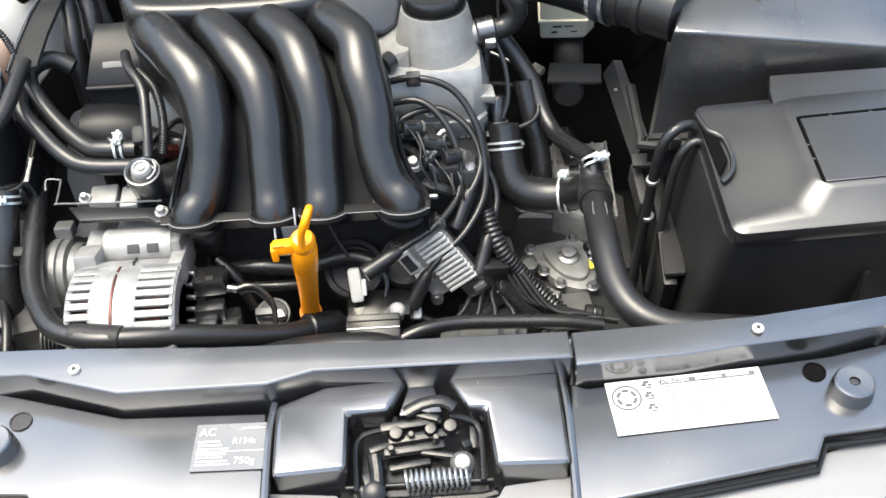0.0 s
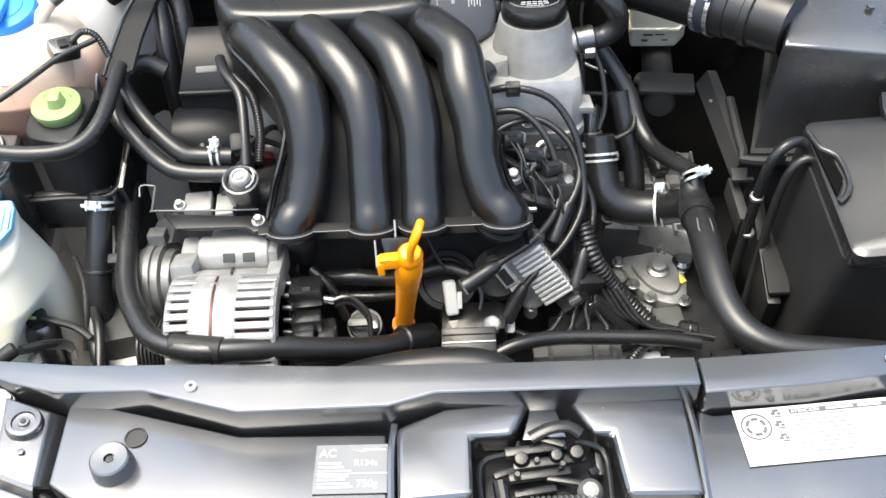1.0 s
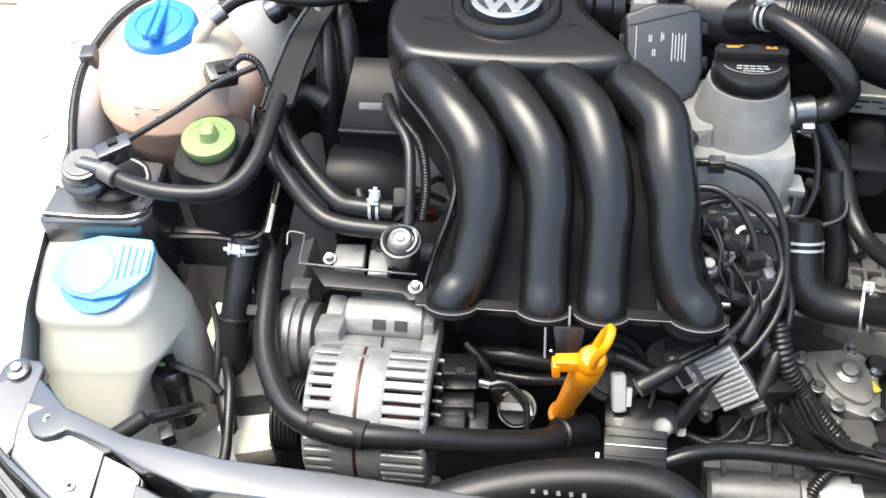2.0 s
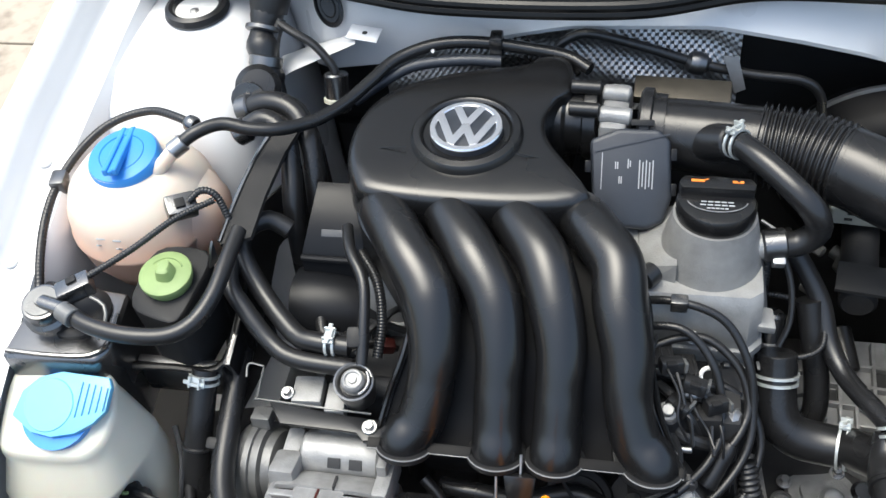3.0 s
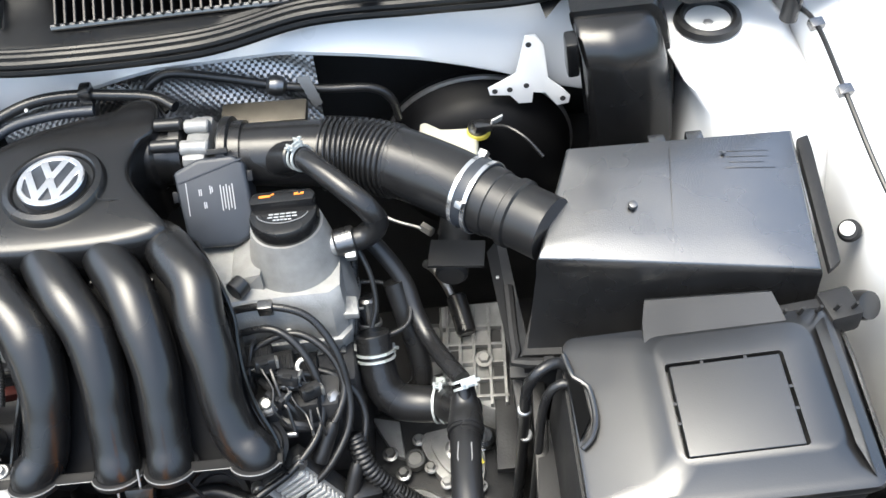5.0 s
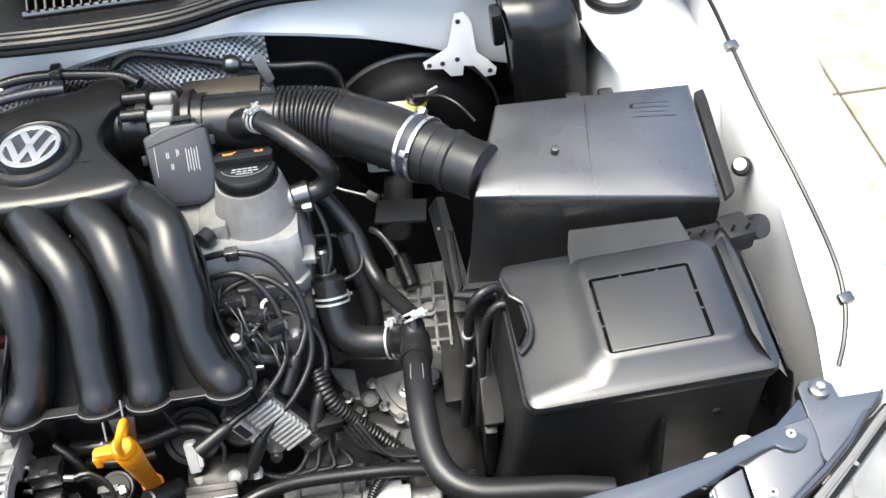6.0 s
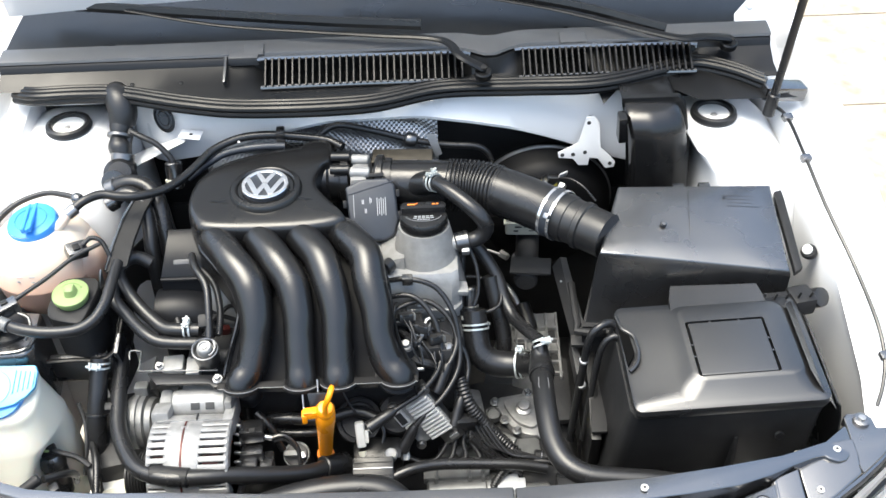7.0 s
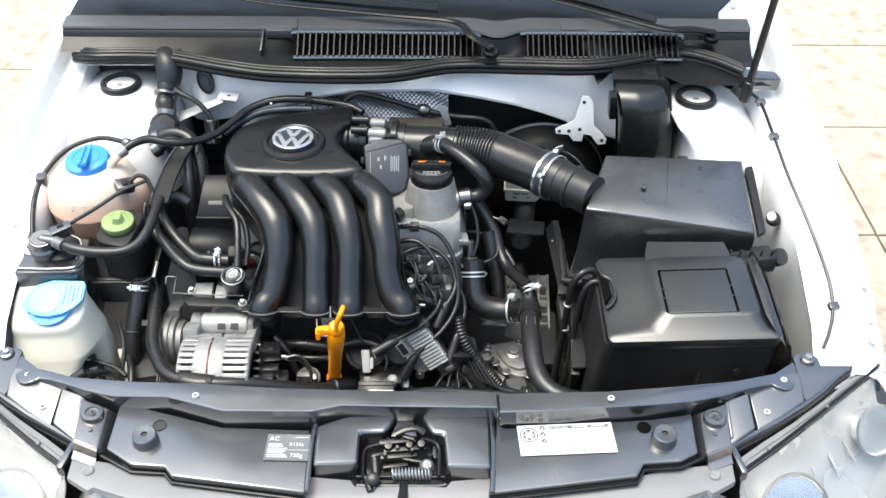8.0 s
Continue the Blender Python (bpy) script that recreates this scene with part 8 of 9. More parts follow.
# ---- alternator and the front of the engine ----
def build_alternator():
    a = thing("alternator", (-0.305, 0.175, 0.63), "bare aluminium alternator with slotted housing and copper windings inside", "alternator")
    c = Vector((-0.305, 0.178, 0.700))
    x0, x1 = -0.356, -0.250
    part("core", rod((x0 + 0.004, c.y, c.z), (x1 - 0.004, c.y, c.z), 0.056, seg=40), M_DARK, a)
    for xa, xb in ((-0.358, -0.336), (-0.284, -0.262)):
        part("winding", rod((xa, c.y, c.z), (xb, c.y, c.z), 0.0565, seg=40), M_COPPER, a, "copper winding")
    part("middle_ring", lathe([(0.060, -0.024), (0.067, -0.024), (0.0685, -0.021), (0.0685, -0.002), (0.067, 0.0), (0.0685, 0.002), (0.0685, 0.021), (0.067, 0.024), (0.060, 0.024)], (-0.311, c.y, c.z), (1, 0, 0), 48), M_HOUSING, a)
    part("seam", lathe([(0.0675, -0.001), (0.069, -0.001), (0.069, 0.001), (0.0675, 0.001)], (-0.311, c.y, c.z), (1, 0, 0), 48), M_COPPER, a, "rusty seam")
    for x, w in ((-0.356, 0.006), (-0.250, 0.006)):
        part("end_ring", lathe([(0.050, -w / 2), (0.066, -w / 2), (0.068, 0), (0.066, w / 2), (0.050, w / 2), (0.050, -w / 2)], (x, c.y, c.z), (1, 0, 0), 48), M_HOUSING, a)
    for xa, xb in ((-0.358, -0.328), (-0.288, -0.248)):
        for i in range(16):
            ang = -38 + 9.6 * i
            rad = radians(ang)
            p = c + Vector((0, -math.cos(rad) * 0.0655, math.sin(rad) * 0.0655))
            part("fin", box(((xa + xb) / 2, p.y, p.z), (xb - xa, 0.0062, 0.008), turn(-ang, 0, 0), 0.0022, seg=3), M_HOUSING, a)
    rows = []
    for ang in np.linspace(113, 150, 6):
        u = radians(ang)
        rows.append([(x, c.y - math.cos(u) * r, c.z + math.sin(u) * r) for x, r in ((-0.358, 0.060), (-0.357, 0.066), (-0.352, 0.0688), (-0.330, 0.0702), (-0.311, 0.0700), (-0.280, 0.0702), (-0.256, 0.0688), (-0.250, 0.066), (-0.249, 0.060))])
    part("crown", thicken(loft(rows, closed=False), 0.004), M_HOUSING, a, "smooth cast crown", 40)
    part("crown_slot", box((-0.298, 0.214, 0.7605), (0.002, 0.020, 0.004), turn(-31, 0, 8)), M_SHADE, a)
    part("name_tag", box((-0.311, 0.190, 0.7668), (0.010, 0.006, 0.002), turn(-10, 0, 0), 0.0005), M_DULL, a)
    part("left_lug", box((-0.350, 0.222, 0.748), (0.026, 0.034, 0.040), turn(-20, 0, 0), 0.006), M_HOUSING, a)
    part("right_lug", box((-0.254, 0.228, 0.745), (0.016, 0.060, 0.030), turn(-14, 0, 0), 0.005), M_HOUSING, a)
    part("pulley", lathe([(0.030, -0.014), (0.033, -0.013), (0.033, 0.013), (0.030, 0.014)], (-0.386, 0.172, 0.690), (1, 0, 0), 36), M_DARK, a, "ribbed pulley")
    for i in range(6):
        part("pulley_rib", lathe([(0.033, -0.0012), (0.0355, 0), (0.033, 0.0012)], (-0.396 + 0.004 * i, 0.172, 0.690), (1, 0, 0), 36), M_BELT, a)
    # connectors at the right end
    for x, y, z, s in ((-0.226, 0.212, 0.726, (0.034, 0.030, 0.020)), (-0.226, 0.186, 0.708, (0.032, 0.022, 0.016)), (-0.232, 0.166, 0.694, (0.030, 0.026, 0.030)), (-0.205, 0.176, 0.690, (0.018, 0.040, 0.026))):
        part("connector", box((x, y, z), s, turn(-12, 0, 4), 0.003), M_BOX, a, "black connector")
    part("connector_window", box((-0.224, 0.204, 0.7375), (0.008, 0.008, 0.002), turn(-12, 0, 4)), M_SHADE, a)
    for i in range(5):
        part("terminal", rod((-0.250, 0.214 - 0.010 * i, 0.738 - 0.008 * i), (-0.240, 0.213 - 0.010 * i, 0.738 - 0.008 * i), 0.003, b=0.0008), M_STEEL, a)
    part("silver_pin", rod((-0.208, 0.204, 0.722), (-0.196, 0.203, 0.720), 0.0045, b=0.001), M_STEEL, a)
    for dz in (0.0, 0.008):
        part("lead", hose([(-0.196, 0.203, 0.721 - dz), (-0.180, 0.205, 0.722 - dz), (-0.162, 0.196, 0.705 - dz), (-0.16, 0.18, 0.68)], 0.003, seg=8), M_WIRE, a)
    part("foot", box((-0.262, 0.128, 0.628), (0.050, 0.03, 0.05), None, 0.008), M_HOUSING, a)
    part("foot_bolt", rod((-0.285, 0.116, 0.640), (-0.255, 0.116, 0.640), 0.006, b=0.001), M_STEEL, a)
    # bracket with the two-window barrel
    b = thing("tensioner_barrel", (-0.301, 0.25, 0.72), "aluminium accessory bracket barrel with two square windows", "bracket")
    bar = part("barrel", rod((-0.340, 0.252, 0.746), (-0.262, 0.252, 0.746), 0.0205, b=0.003, seg=32), M_ALU, b)
    for x in (-0.305, -0.284):
        t = box((x, 0.2355, 0.7580), (0.0125, 0.010, 0.003), turn(45, 0, 0), 0.0006)
        part("window", t, M_SHADE, bar)
    part("shield", box((-0.302, 0.268, 0.756), (0.052, 0.02, 0.012), turn(-10, 0, 0), 0.003), M_ALU, b)
    part("end_web", box((-0.256, 0.244, 0.742), (0.010, 0.046, 0.052), turn(-14, 0, 0), 0.003), M_HOUSING, b, "bright cast end web")
    part("arm", box((-0.350, 0.248, 0.742), (0.018, 0.044, 0.034), None, 0.005), M_ALU, b)
    for z in (0.0, 0.014):
        bolt((-0.352, 0.226, 0.744 - z), (0, -0.8, 0.6), 0.0055, parent=b)
    # steering pump
    p = thing("steering_pump", (-0.39, 0.26, 0.66), "grey cast power steering pump with a stepped round housing", "pump")
    part("body", lathe([(0.030, -0.026), (0.040, -0.024), (0.044, -0.018), (0.044, 0.004), (0.038, 0.006), (0.036, 0.014), (0.026, 0.018), (0.0, 0.018)], (-0.386, 0.256, 0.702), (1, -0.05, 0.1), 40), M_GEAR, p)
    part("rim", lathe([(0.044, -0.004), (0.046, -0.003), (0.046, 0.003), (0.044, 0.004)], (-0.394, 0.256, 0.702), (1, -0.05, 0.1), 40), M_GEAR, p)
    part("lug", box((-0.392, 0.282, 0.748), (0.020, 0.018, 0.016), turn(-10, 0, 0), 0.003), M_GEAR, p)
    bolt((-0.366, 0.226, 0.716), (0.4, -0.7, 0.5), 0.0075, h=0.012, parent=p, mat=M_ALU)
    belt = thing("drive_belt", (-0.40, 0.23, 0.65), "black ribbed drive belt", "belt")
    part("strip", loft([[(-0.405, 0.24, 0.665), (-0.382, 0.24, 0.665), (-0.382, 0.242, 0.661), (-0.405, 0.242, 0.661)], [(-0.405, 0.145, 0.672), (-0.382, 0.145, 0.672), (-0.382, 0.147, 0.668), (-0.405, 0.147, 0.668)]]), M_BELT, belt)
    m = thing("bracket_boss", (-0.248, 0.30, 0.66), "dark cast boss with a bolt in its eye", "bracket")
    part("boss", plate([(-0.268, 0.27), (-0.235, 0.262), (-0.222, 0.28), (-0.225, 0.31), (-0.262, 0.33)], 0, 0.03, 0.008, 3, m=Matrix.Translation((0, 0.02, 0.655)) @ pose(0, 0, 0, 8, 0, 0)), M_DARK, m)
    part("eye", lathe([(0.006, 0), (0.013, 0), (0.013, 0.004), (0.010, 0.006), (0.006, 0.006), (0.006, 0)], (-0.246, 0.298, 0.722), (0, -0.4, 0.9), 24), M_GEAR, m)
    bolt((-0.246, 0.298, 0.724), (0, -0.4, 0.9), 0.0055, parent=m, mat=M_GEAR)


def build_dipstick():
    d = thing("dipstick", (-0.118, 0.19, 0.66), "bright orange dipstick tube with a looped pull handle", "dipstick")
    top, low = Vector((-0.109, 0.166, 0.816)), Vector((-0.128, 0.219, 0.655))
    ax = (top - low).normalized()
    part("tube", lathe([(0.0098, 0), (0.0105, 0.06), (0.0118, 0.11), (0.0135, 0.140), (0.0135, (top - low).length - 0.004), (0.0115, (top - low).length)], low, ax, 28), M_ORANGE, d)
    part("plug", lathe([(0.0105, -0.002), (0.0125, 0.004), (0.0125, 0.012), (0.0095, 0.018), (0, 0.020)], top, ax, 28), M_ORANGE, d)
    part("loop", hose([top + ax * 0.012 + Vector((0.0, -0.008, 0)), Vector((-0.106, 0.151, 0.844)), Vector((-0.100, 0.149, 0.862)), Vector((-0.096, 0.156, 0.870)), Vector((-0.096, 0.167, 0.864)), Vector((-0.101, 0.172, 0.846)), top + ax * 0.012 + Vector((0.0, 0.007, 0))], 0.0038, seg=12), M_ORANGE, d, "finger loop")
    part("tab", box((-0.125, 0.164, 0.818), (0.026, 0.012, 0.012), turn(0, 0, 6), 0.002), M_ORANGE, d)
    part("tab", box((-0.137, 0.162, 0.813), (0.007, 0.013, 0.016), turn(0, 0, 6), 0.002), M_ORANGE, d)
    part("tab_slot", box((-0.132, 0.158, 0.8245), (0.012, 0.002, 0.001), turn(0, 0, 6)), M_ICON, d)
    part("foot", lathe([(0.0128, 0), (0.0128, 0.006), (0.0105, 0.008)], low, ax, 24), M_ICON, d)
    s = thing("dipstick_stay", (-0.13, 0.20, 0.76), "pale wire stay beside the dipstick", "bracket")
    part("pin", rod((-0.142, 0.192, 0.795), (-0.140, 0.205, 0.776), 0.0012), M_DULL, s)
    part("bar", rod((-0.141, 0.178, 0.793), (-0.118, 0.178, 0.793), 0.0012), M_DULL, s)


def build_front_clutter():
    w = thing("oxygen_plug", (-0.075, 0.22, 0.66), "white connector plug with an orange seal and black lead", "connector")
    ax = Vector((0.004, -0.030, -0.040)).normalized()
    m = axis_to(-ax).to_4x4()
    m.translation = Vector((-0.074, 0.228, 0.688))
    t = box((0, 0, 0), (0.014, 0.016, 0.038), None, 0.004, seg=3)
    bmesh.ops.transform(t, matrix=m, verts=t.verts)
    part("shell", t, M_RIVET, w)
    part("latch", box((-0.064, 0.222, 0.690), (0.005, 0.008, 0.018), turn(-40, 0, 0), 0.001), M_RIVET, w)
    part("seal", lathe([(0.006, 0), (0.006, 0.006), (0.003, 0.012)], (-0.072, 0.2125, 0.668), ax, 16), M_CREAM, w)
    for i, dx in enumerate((-0.002, 0.002)):
        part("orange_wire", hose([Vector((-0.072 + dx, 0.208, 0.662)), Vector((-0.072 + dx, 0.203, 0.656)), Vector((-0.070 + dx, 0.200, 0.648))], 0.0016, seg=6), M_ICON, w, "orange wire")
    part("lead", hose([(-0.070, 0.202, 0.652), (-0.056, 0.208, 0.655), (-0.044, 0.222, 0.666), (-0.040, 0.238, 0.682), (-0.052, 0.252, 0.695)], 0.0026, seg=8), M_WIRE, w)
    part("thin_lead", hose([(-0.098, 0.258, 0.758), (-0.090, 0.25, 0.74), (-0.078, 0.243, 0.716)], 0.0018, seg=6), M_WIRE, w)
    f = thing("oil_filter_flange", (-0.075, 0.265, 0.66), "dark round oil filter flange", "flange")
    part("drum", lathe([(0.034, -0.05), (0.036, -0.006), (0.034, 0.0), (0.028, 0.002), (0.026, -0.004), (0, -0.004)], (-0.078, 0.262, 0.680), (0, -0.55, 0.85), 36), M_DARK, f)
    part("drum", lathe([(0.030, -0.05), (0.032, -0.006), (0.028, 0.0), (0.0, 0.001)], (-0.02, 0.275, 0.675), (0, -0.6, 0.8), 32), M_DARK, f)
    r = thing("thermostat_stub", (-0.172, 0.225, 0.63), "bright clamp and cap on the thermostat stub", "thermostat")
    part("stub", rod((-0.172, 0.245, 0.60), (-0.172, 0.222, 0.655), 0.021, 0.019, b=0.003), M_DARK, r)
    part("ring", lathe([(0.0185, -0.006), (0.0200, -0.006), (0.0205, -0.002), (0.0195, 0.002), (0.0185, 0.002)], (-0.172, 0.224, 0.652), (0, -0.4, 0.9), 30), M_GEAR, r, "bright clamp ring")
    part("ear", box((-0.176, 0.214, 0.668), (0.024, 0.008, 0.007), turn(20, 0, 0), 0.001), M_GEAR, r)
    part("ear", box((-0.160, 0.212, 0.664), (0.008, 0.010, 0.012), turn(20, 0, 15), 0.001), M_STEEL, r)
    for pts, rad in (([(-0.21, 0.255, 0.70), (-0.18, 0.250, 0.705), (-0.13, 0.250, 0.70), (-0.08, 0.262, 0.70), (-0.04, 0.25, 0.69)], 0.009), ([(-0.20, 0.245, 0.68), (-0.16, 0.24, 0.682), (-0.12, 0.245, 0.68)], 0.006), ([(-0.225, 0.250, 0.72), (-0.205, 0.235, 0.705), (-0.19, 0.220, 0.67)], 0.006)):
        q = thing("engine_pipe", pts[0], "dark pipe across the front of the engine", "pipe", group="engine pipes")
        part("tube", hose(pts, rad, seg=12), M_HOSE, q)
    s = thing("slotted_module", (-0.055, 0.185, 0.63), "black slotted plastic module low in front of the engine", "module")
    m = Matrix.Translation((-0.056, 0.182, 0.655)) @ turn(26, 0, 0).to_4x4()
    t = box((0, 0, 0), (0.060, 0.044, 0.022), None, 0.003)
    bmesh.ops.transform(t, matrix=m, verts=t.verts)
    part("body", t, M_SEAL, s)
    for i, y in enumerate((0.014, 0.005, -0.005, -0.015)):
        t = box((0, y, 0.0118), (0.058, 0.0014, 0.002), None, 0.0005)
        bmesh.ops.transform(t, matrix=m, verts=t.verts)
        part("slot_edge", t, M_DULL if i == 1 else M_SEAL, s)
    part("housing", box((-0.05, 0.222, 0.645), (0.075, 0.04, 0.05), turn(10, 0, 0), 0.012), M_SEAL, s, "black plastic housing")
    part("dome", lathe([(0.0095, -0.006), (0.0095, 0.006), (0.0075, 0.0085), (0.004, 0.007), (0, 0.007)], (-0.030, 0.206, 0.664), (0, -0.3, 1), 22), M_ALU, s)
    part("hex_end", lathe([(0.009, 0), (0.009, 0.010), (0.007, 0.012), (0, 0.012)], (-0.016, 0.222, 0.642), (1, -0.05, 0.1), 6), M_PALE, s, "pale hexagon end")
    part("pin_stub", rod((-0.030, 0.223, 0.640), (-0.014, 0.222, 0.642), 0.006), M_STEEL, s)
    part("small_white", box((-0.0915, 0.170, 0.660), (0.004, 0.010, 0.006), None, 0.001), M_PALE, s)
    b = thing("front_pipe", (0.08, 0.205, 0.62), "shiny black pipe along the gearbox front", "pipe")
    part("tube", hose([(-0.030, 0.176, 0.650), (0.0, 0.186, 0.655), (0.04, 0.196, 0.650), (0.10, 0.200, 0.642), (0.16, 0.200, 0.636), (0.20, 0.196, 0.63)], 0.0085, seg=14), M_HOSE, b)
    l = thing("lower_hose", (-0.1, 0.10, 0.68), "fat black radiator hose curving under the rail", "hose")
    part("tube", hose([(-0.235, 0.084, 0.699), (-0.19, 0.100, 0.706), (-0.13, 0.114, 0.709), (-0.07, 0.119, 0.708), (-0.03, 0.113, 0.702), (-0.008, 0.094, 0.687), (-0.004, 0.065, 0.665)], 0.0195, seg=20), M_HOSE, l)
    for i in range(5):
        part("moulded_mark", box((-0.150 + 0.011 * i, 0.095, 0.7215), (0.0035, 0.004, 0.0006), turn(30, 0, 12)), M_GEAR, l)
    st = thing("starter_motor", (0.10, 0.185, 0.57), "grey starter motor with its solenoid and plug", "starter motor")
    part("motor", rod((0.020, 0.186, 0.585), (0.112, 0.186, 0.585), 0.027, b=0.004, seg=32), M_GEAR, st)
    part("end_cap", rod((0.105, 0.186, 0.585), (0.120, 0.186, 0.585), 0.0245, b=0.003, seg=32), M_ALU, st)
    part("top_flange", box((0.066, 0.214, 0.606), (0.10, 0.036, 0.014), turn(-8, 0, 0), 0.003), M_GEAR, st)
    for x in (0.035, 0.085, 0.105):
        part("web", box((x, 0.205, 0.612), (0.005, 0.030, 0.014), turn(-8, 0, 0), 0.001), M_GEAR, st)
    part("solenoid", rod((0.128, 0.180, 0.590), (0.205, 0.180, 0.590), 0.0165, b=0.003, seg=28), M_GEAR, st)
    part("plug", box((0.142, 0.186, 0.604), (0.034, 0.030, 0.020), turn(0, 0, 3), 0.004), M_GREY, st, "grey plug")
    part("plug_clip", box((0.162, 0.184, 0.608), (0.012, 0.020, 0.010), None, 0.002), M_GREY, st)
    part("sleeve", hose([(0.118, 0.172, 0.59), (0.122, 0.185, 0.61), (0.140, 0.200, 0.628), (0.165, 0.205, 0.630)], 0.0065, seg=12, ribs=0.0014, pitch=0.0036), M_WIRE, st, "", 180)
    part("end_block", box((0.232, 0.186, 0.60), (0.034, 0.030, 0.024), None, 0.004), M_WIRE, st)
    bolt((0.182, 0.170, 0.608), (0, -0.5, 0.8), 0.0045, parent=st)


def build_coil():
    c = thing("ignition_coil", (0.02, 0.25, 0.66), "finned aluminium ignition coil with plug leads", "ignition coil")
    ux = Vector((0.048, 0.012, 0.027)).normalized()
    uy = Vector((-0.029, 0.014, 0.069))
    uy = (uy - ux * uy.dot(ux)).normalized()
    n = ux.cross(uy).normalized()
    if n.y > 0:
        n = -n
    m = Matrix((ux, uy, n)).transposed().to_4x4()
    m.translation = Vector((0.018, 0.250, 0.694))

    def put(name, p, s, mat, b=0.001, parent=None, label=""):
        t = box(p, s, None, b)
        bmesh.ops.transform(t, matrix=m, verts=t.verts)
        return part(name, t, mat, parent or c, label)
    put("body", (0, 0, -0.014), (0.062, 0.086, 0.026), M_DARK, 0.003)
    put("back_plate", (0, 0, -0.002), (0.060, 0.080, 0.006), M_HOUSING, 0.002)
    for i in range(11):
        put("fin", (0.010, -0.036 + 0.0068 * i, 0.004), (0.036, 0.0034, 0.012), M_FIN, 0.0008)
    for i in range(3):
        put("fin", (-0.022, -0.010 + 0.012 * i, 0.003), (0.014, 0.006, 0.008), M_FIN, 0.001)
    for x, y in ((-0.026, 0.042), (0.030, 0.040), (0.030, -0.042), (-0.028, -0.040)):
        t = lathe([(0.0075, -0.004), (0.0075, 0.003), (0.005, 0.0035), (0.005, 0.007), (0, 0.0075)], (x, y, 0), (0, 0, 1), 18)
        bmesh.ops.transform(t, matrix=m, verts=t.verts)
        part("screw", t, M_STEEL, c)
    put("plug_socket", (0.020, -0.052, -0.004), (0.034, 0.022, 0.020), M_BOX, 0.003, None, "black plug socket")
    put("plug_clip", (0.022, -0.053, 0.008), (0.014, 0.006, 0.003), M_DULL, 0.0005)
    put("fin_frame", (-0.024, 0.022, 0.002), (0.016, 0.030, 0.010), M_FIN, 0.002)
    put("frame_window", (-0.024, 0.022, 0.0075), (0.010, 0.022, 0.001), M_SHADE, 0.0)
    # leads
    leads = (
        [(-0.045, 0.398, 0.832), (0.002, 0.390, 0.846), (0.045, 0.380, 0.836), (0.070, 0.355, 0.806), (0.078, 0.328, 0.768), (0.074, 0.300, 0.742), (0.052, 0.268, 0.722), (0.024, 0.248, 0.706), (0.006, 0.236, 0.690)],
        [(-0.040, 0.378, 0.818), (0.008, 0.374, 0.826), (0.038, 0.352, 0.806), (0.050, 0.322, 0.772), (0.044, 0.290, 0.752), (0.018, 0.256, 0.744), (-0.010, 0.238, 0.738), (-0.024, 0.230, 0.734)],
        [(-0.042, 0.345, 0.790), (-0.010, 0.370, 0.806), (0.030, 0.376, 0.812), (0.062, 0.358, 0.796), (0.074, 0.332, 0.772), (0.066, 0.308, 0.758), (0.058, 0.298, 0.752)],
        [(0.030, 0.360, 0.770), (0.060, 0.352, 0.765), (0.082, 0.338, 0.748), (0.090, 0.318, 0.728), (0.084, 0.292, 0.710), (0.076, 0.276, 0.700)])
    for pts in leads:
        l = thing("ignition_lead", pts[-1], "black rubber ignition lead swept round to the coil", "cable", group="ignition leads")
        part("lead", hose(pts, 0.0041, seg=12), M_HOSE, l)
        a, b = Vector(pts[-2]), Vector(pts[-1])
        d = (b - a).normalized()
        d = (d + Vector((0, -0.1, -0.5))).normalized() if pts is not leads[1] else d
        part("boot", lathe([(0.0055, -0.004), (0.0075, 0.002), (0.0082, 0.012), (0.0088, 0.030), (0.0100, 0.038), (0.0095, 0.042), (0, 0.042)], b, d, 20), M_HOSE, l, "ribbed rubber boot")
    k = thing("lead_clip", (0.0, 0.388, 0.845), "black clip that gathers the ignition leads", "clip")
    part("clip", box((0.004, 0.388, 0.846), (0.016, 0.012, 0.014), None, 0.002), M_BOX, k)
    # wiring below the coil
    h = thing("coil_wiring", (0.08, 0.25, 0.62), "bundle of black corrugated wires below the coil", "wiring")
    part("junction", box((0.078, 0.262, 0.668), (0.036, 0.030, 0.022), turn(0, 20, 20), 0.006), M_HOSE, h)
    for i in range(4):
        x = 0.066 + 0.008 * i
        part("wire", hose([(x, 0.258, 0.660), (x - 0.012 + 0.004 * i, 0.244, 0.640), (x - 0.03 + 0.014 * i, 0.228, 0.622), (x - 0.055 + 0.016 * i, 0.226, 0.618)], 0.0036, seg=8, ribs=0.0008, pitch=0.0028), M_WIRE, h, "", 180)
    part("loom", hose([(-0.022, 0.236, 0.640), (-0.004, 0.228, 0.626), (0.025, 0.222, 0.618), (0.05, 0.226, 0.620)], 0.0048, seg=10, ribs=0.001, pitch=0.003), M_WIRE, h, "", 180)
    part("conduit", hose([(0.076, 0.300, 0.722), (0.088, 0.276, 0.690), (0.112, 0.268, 0.650), (0.138, 0.260, 0.618), (0.160, 0.248, 0.598), (0.172, 0.235, 0.59)], 0.0098, seg=14, ribs=0.003, pitch=0.0058), M_WIRE, h, "corrugated conduit", 180)
    for dy in (-0.016, -0.027):
        part("cable", hose([(0.090, 0.270 + dy, 0.650), (0.110, 0.262 + dy, 0.630), (0.135, 0.252 + dy, 0.606), (0.165, 0.238 + dy, 0.592)], 0.0058, seg=10), M_HOSE, h)
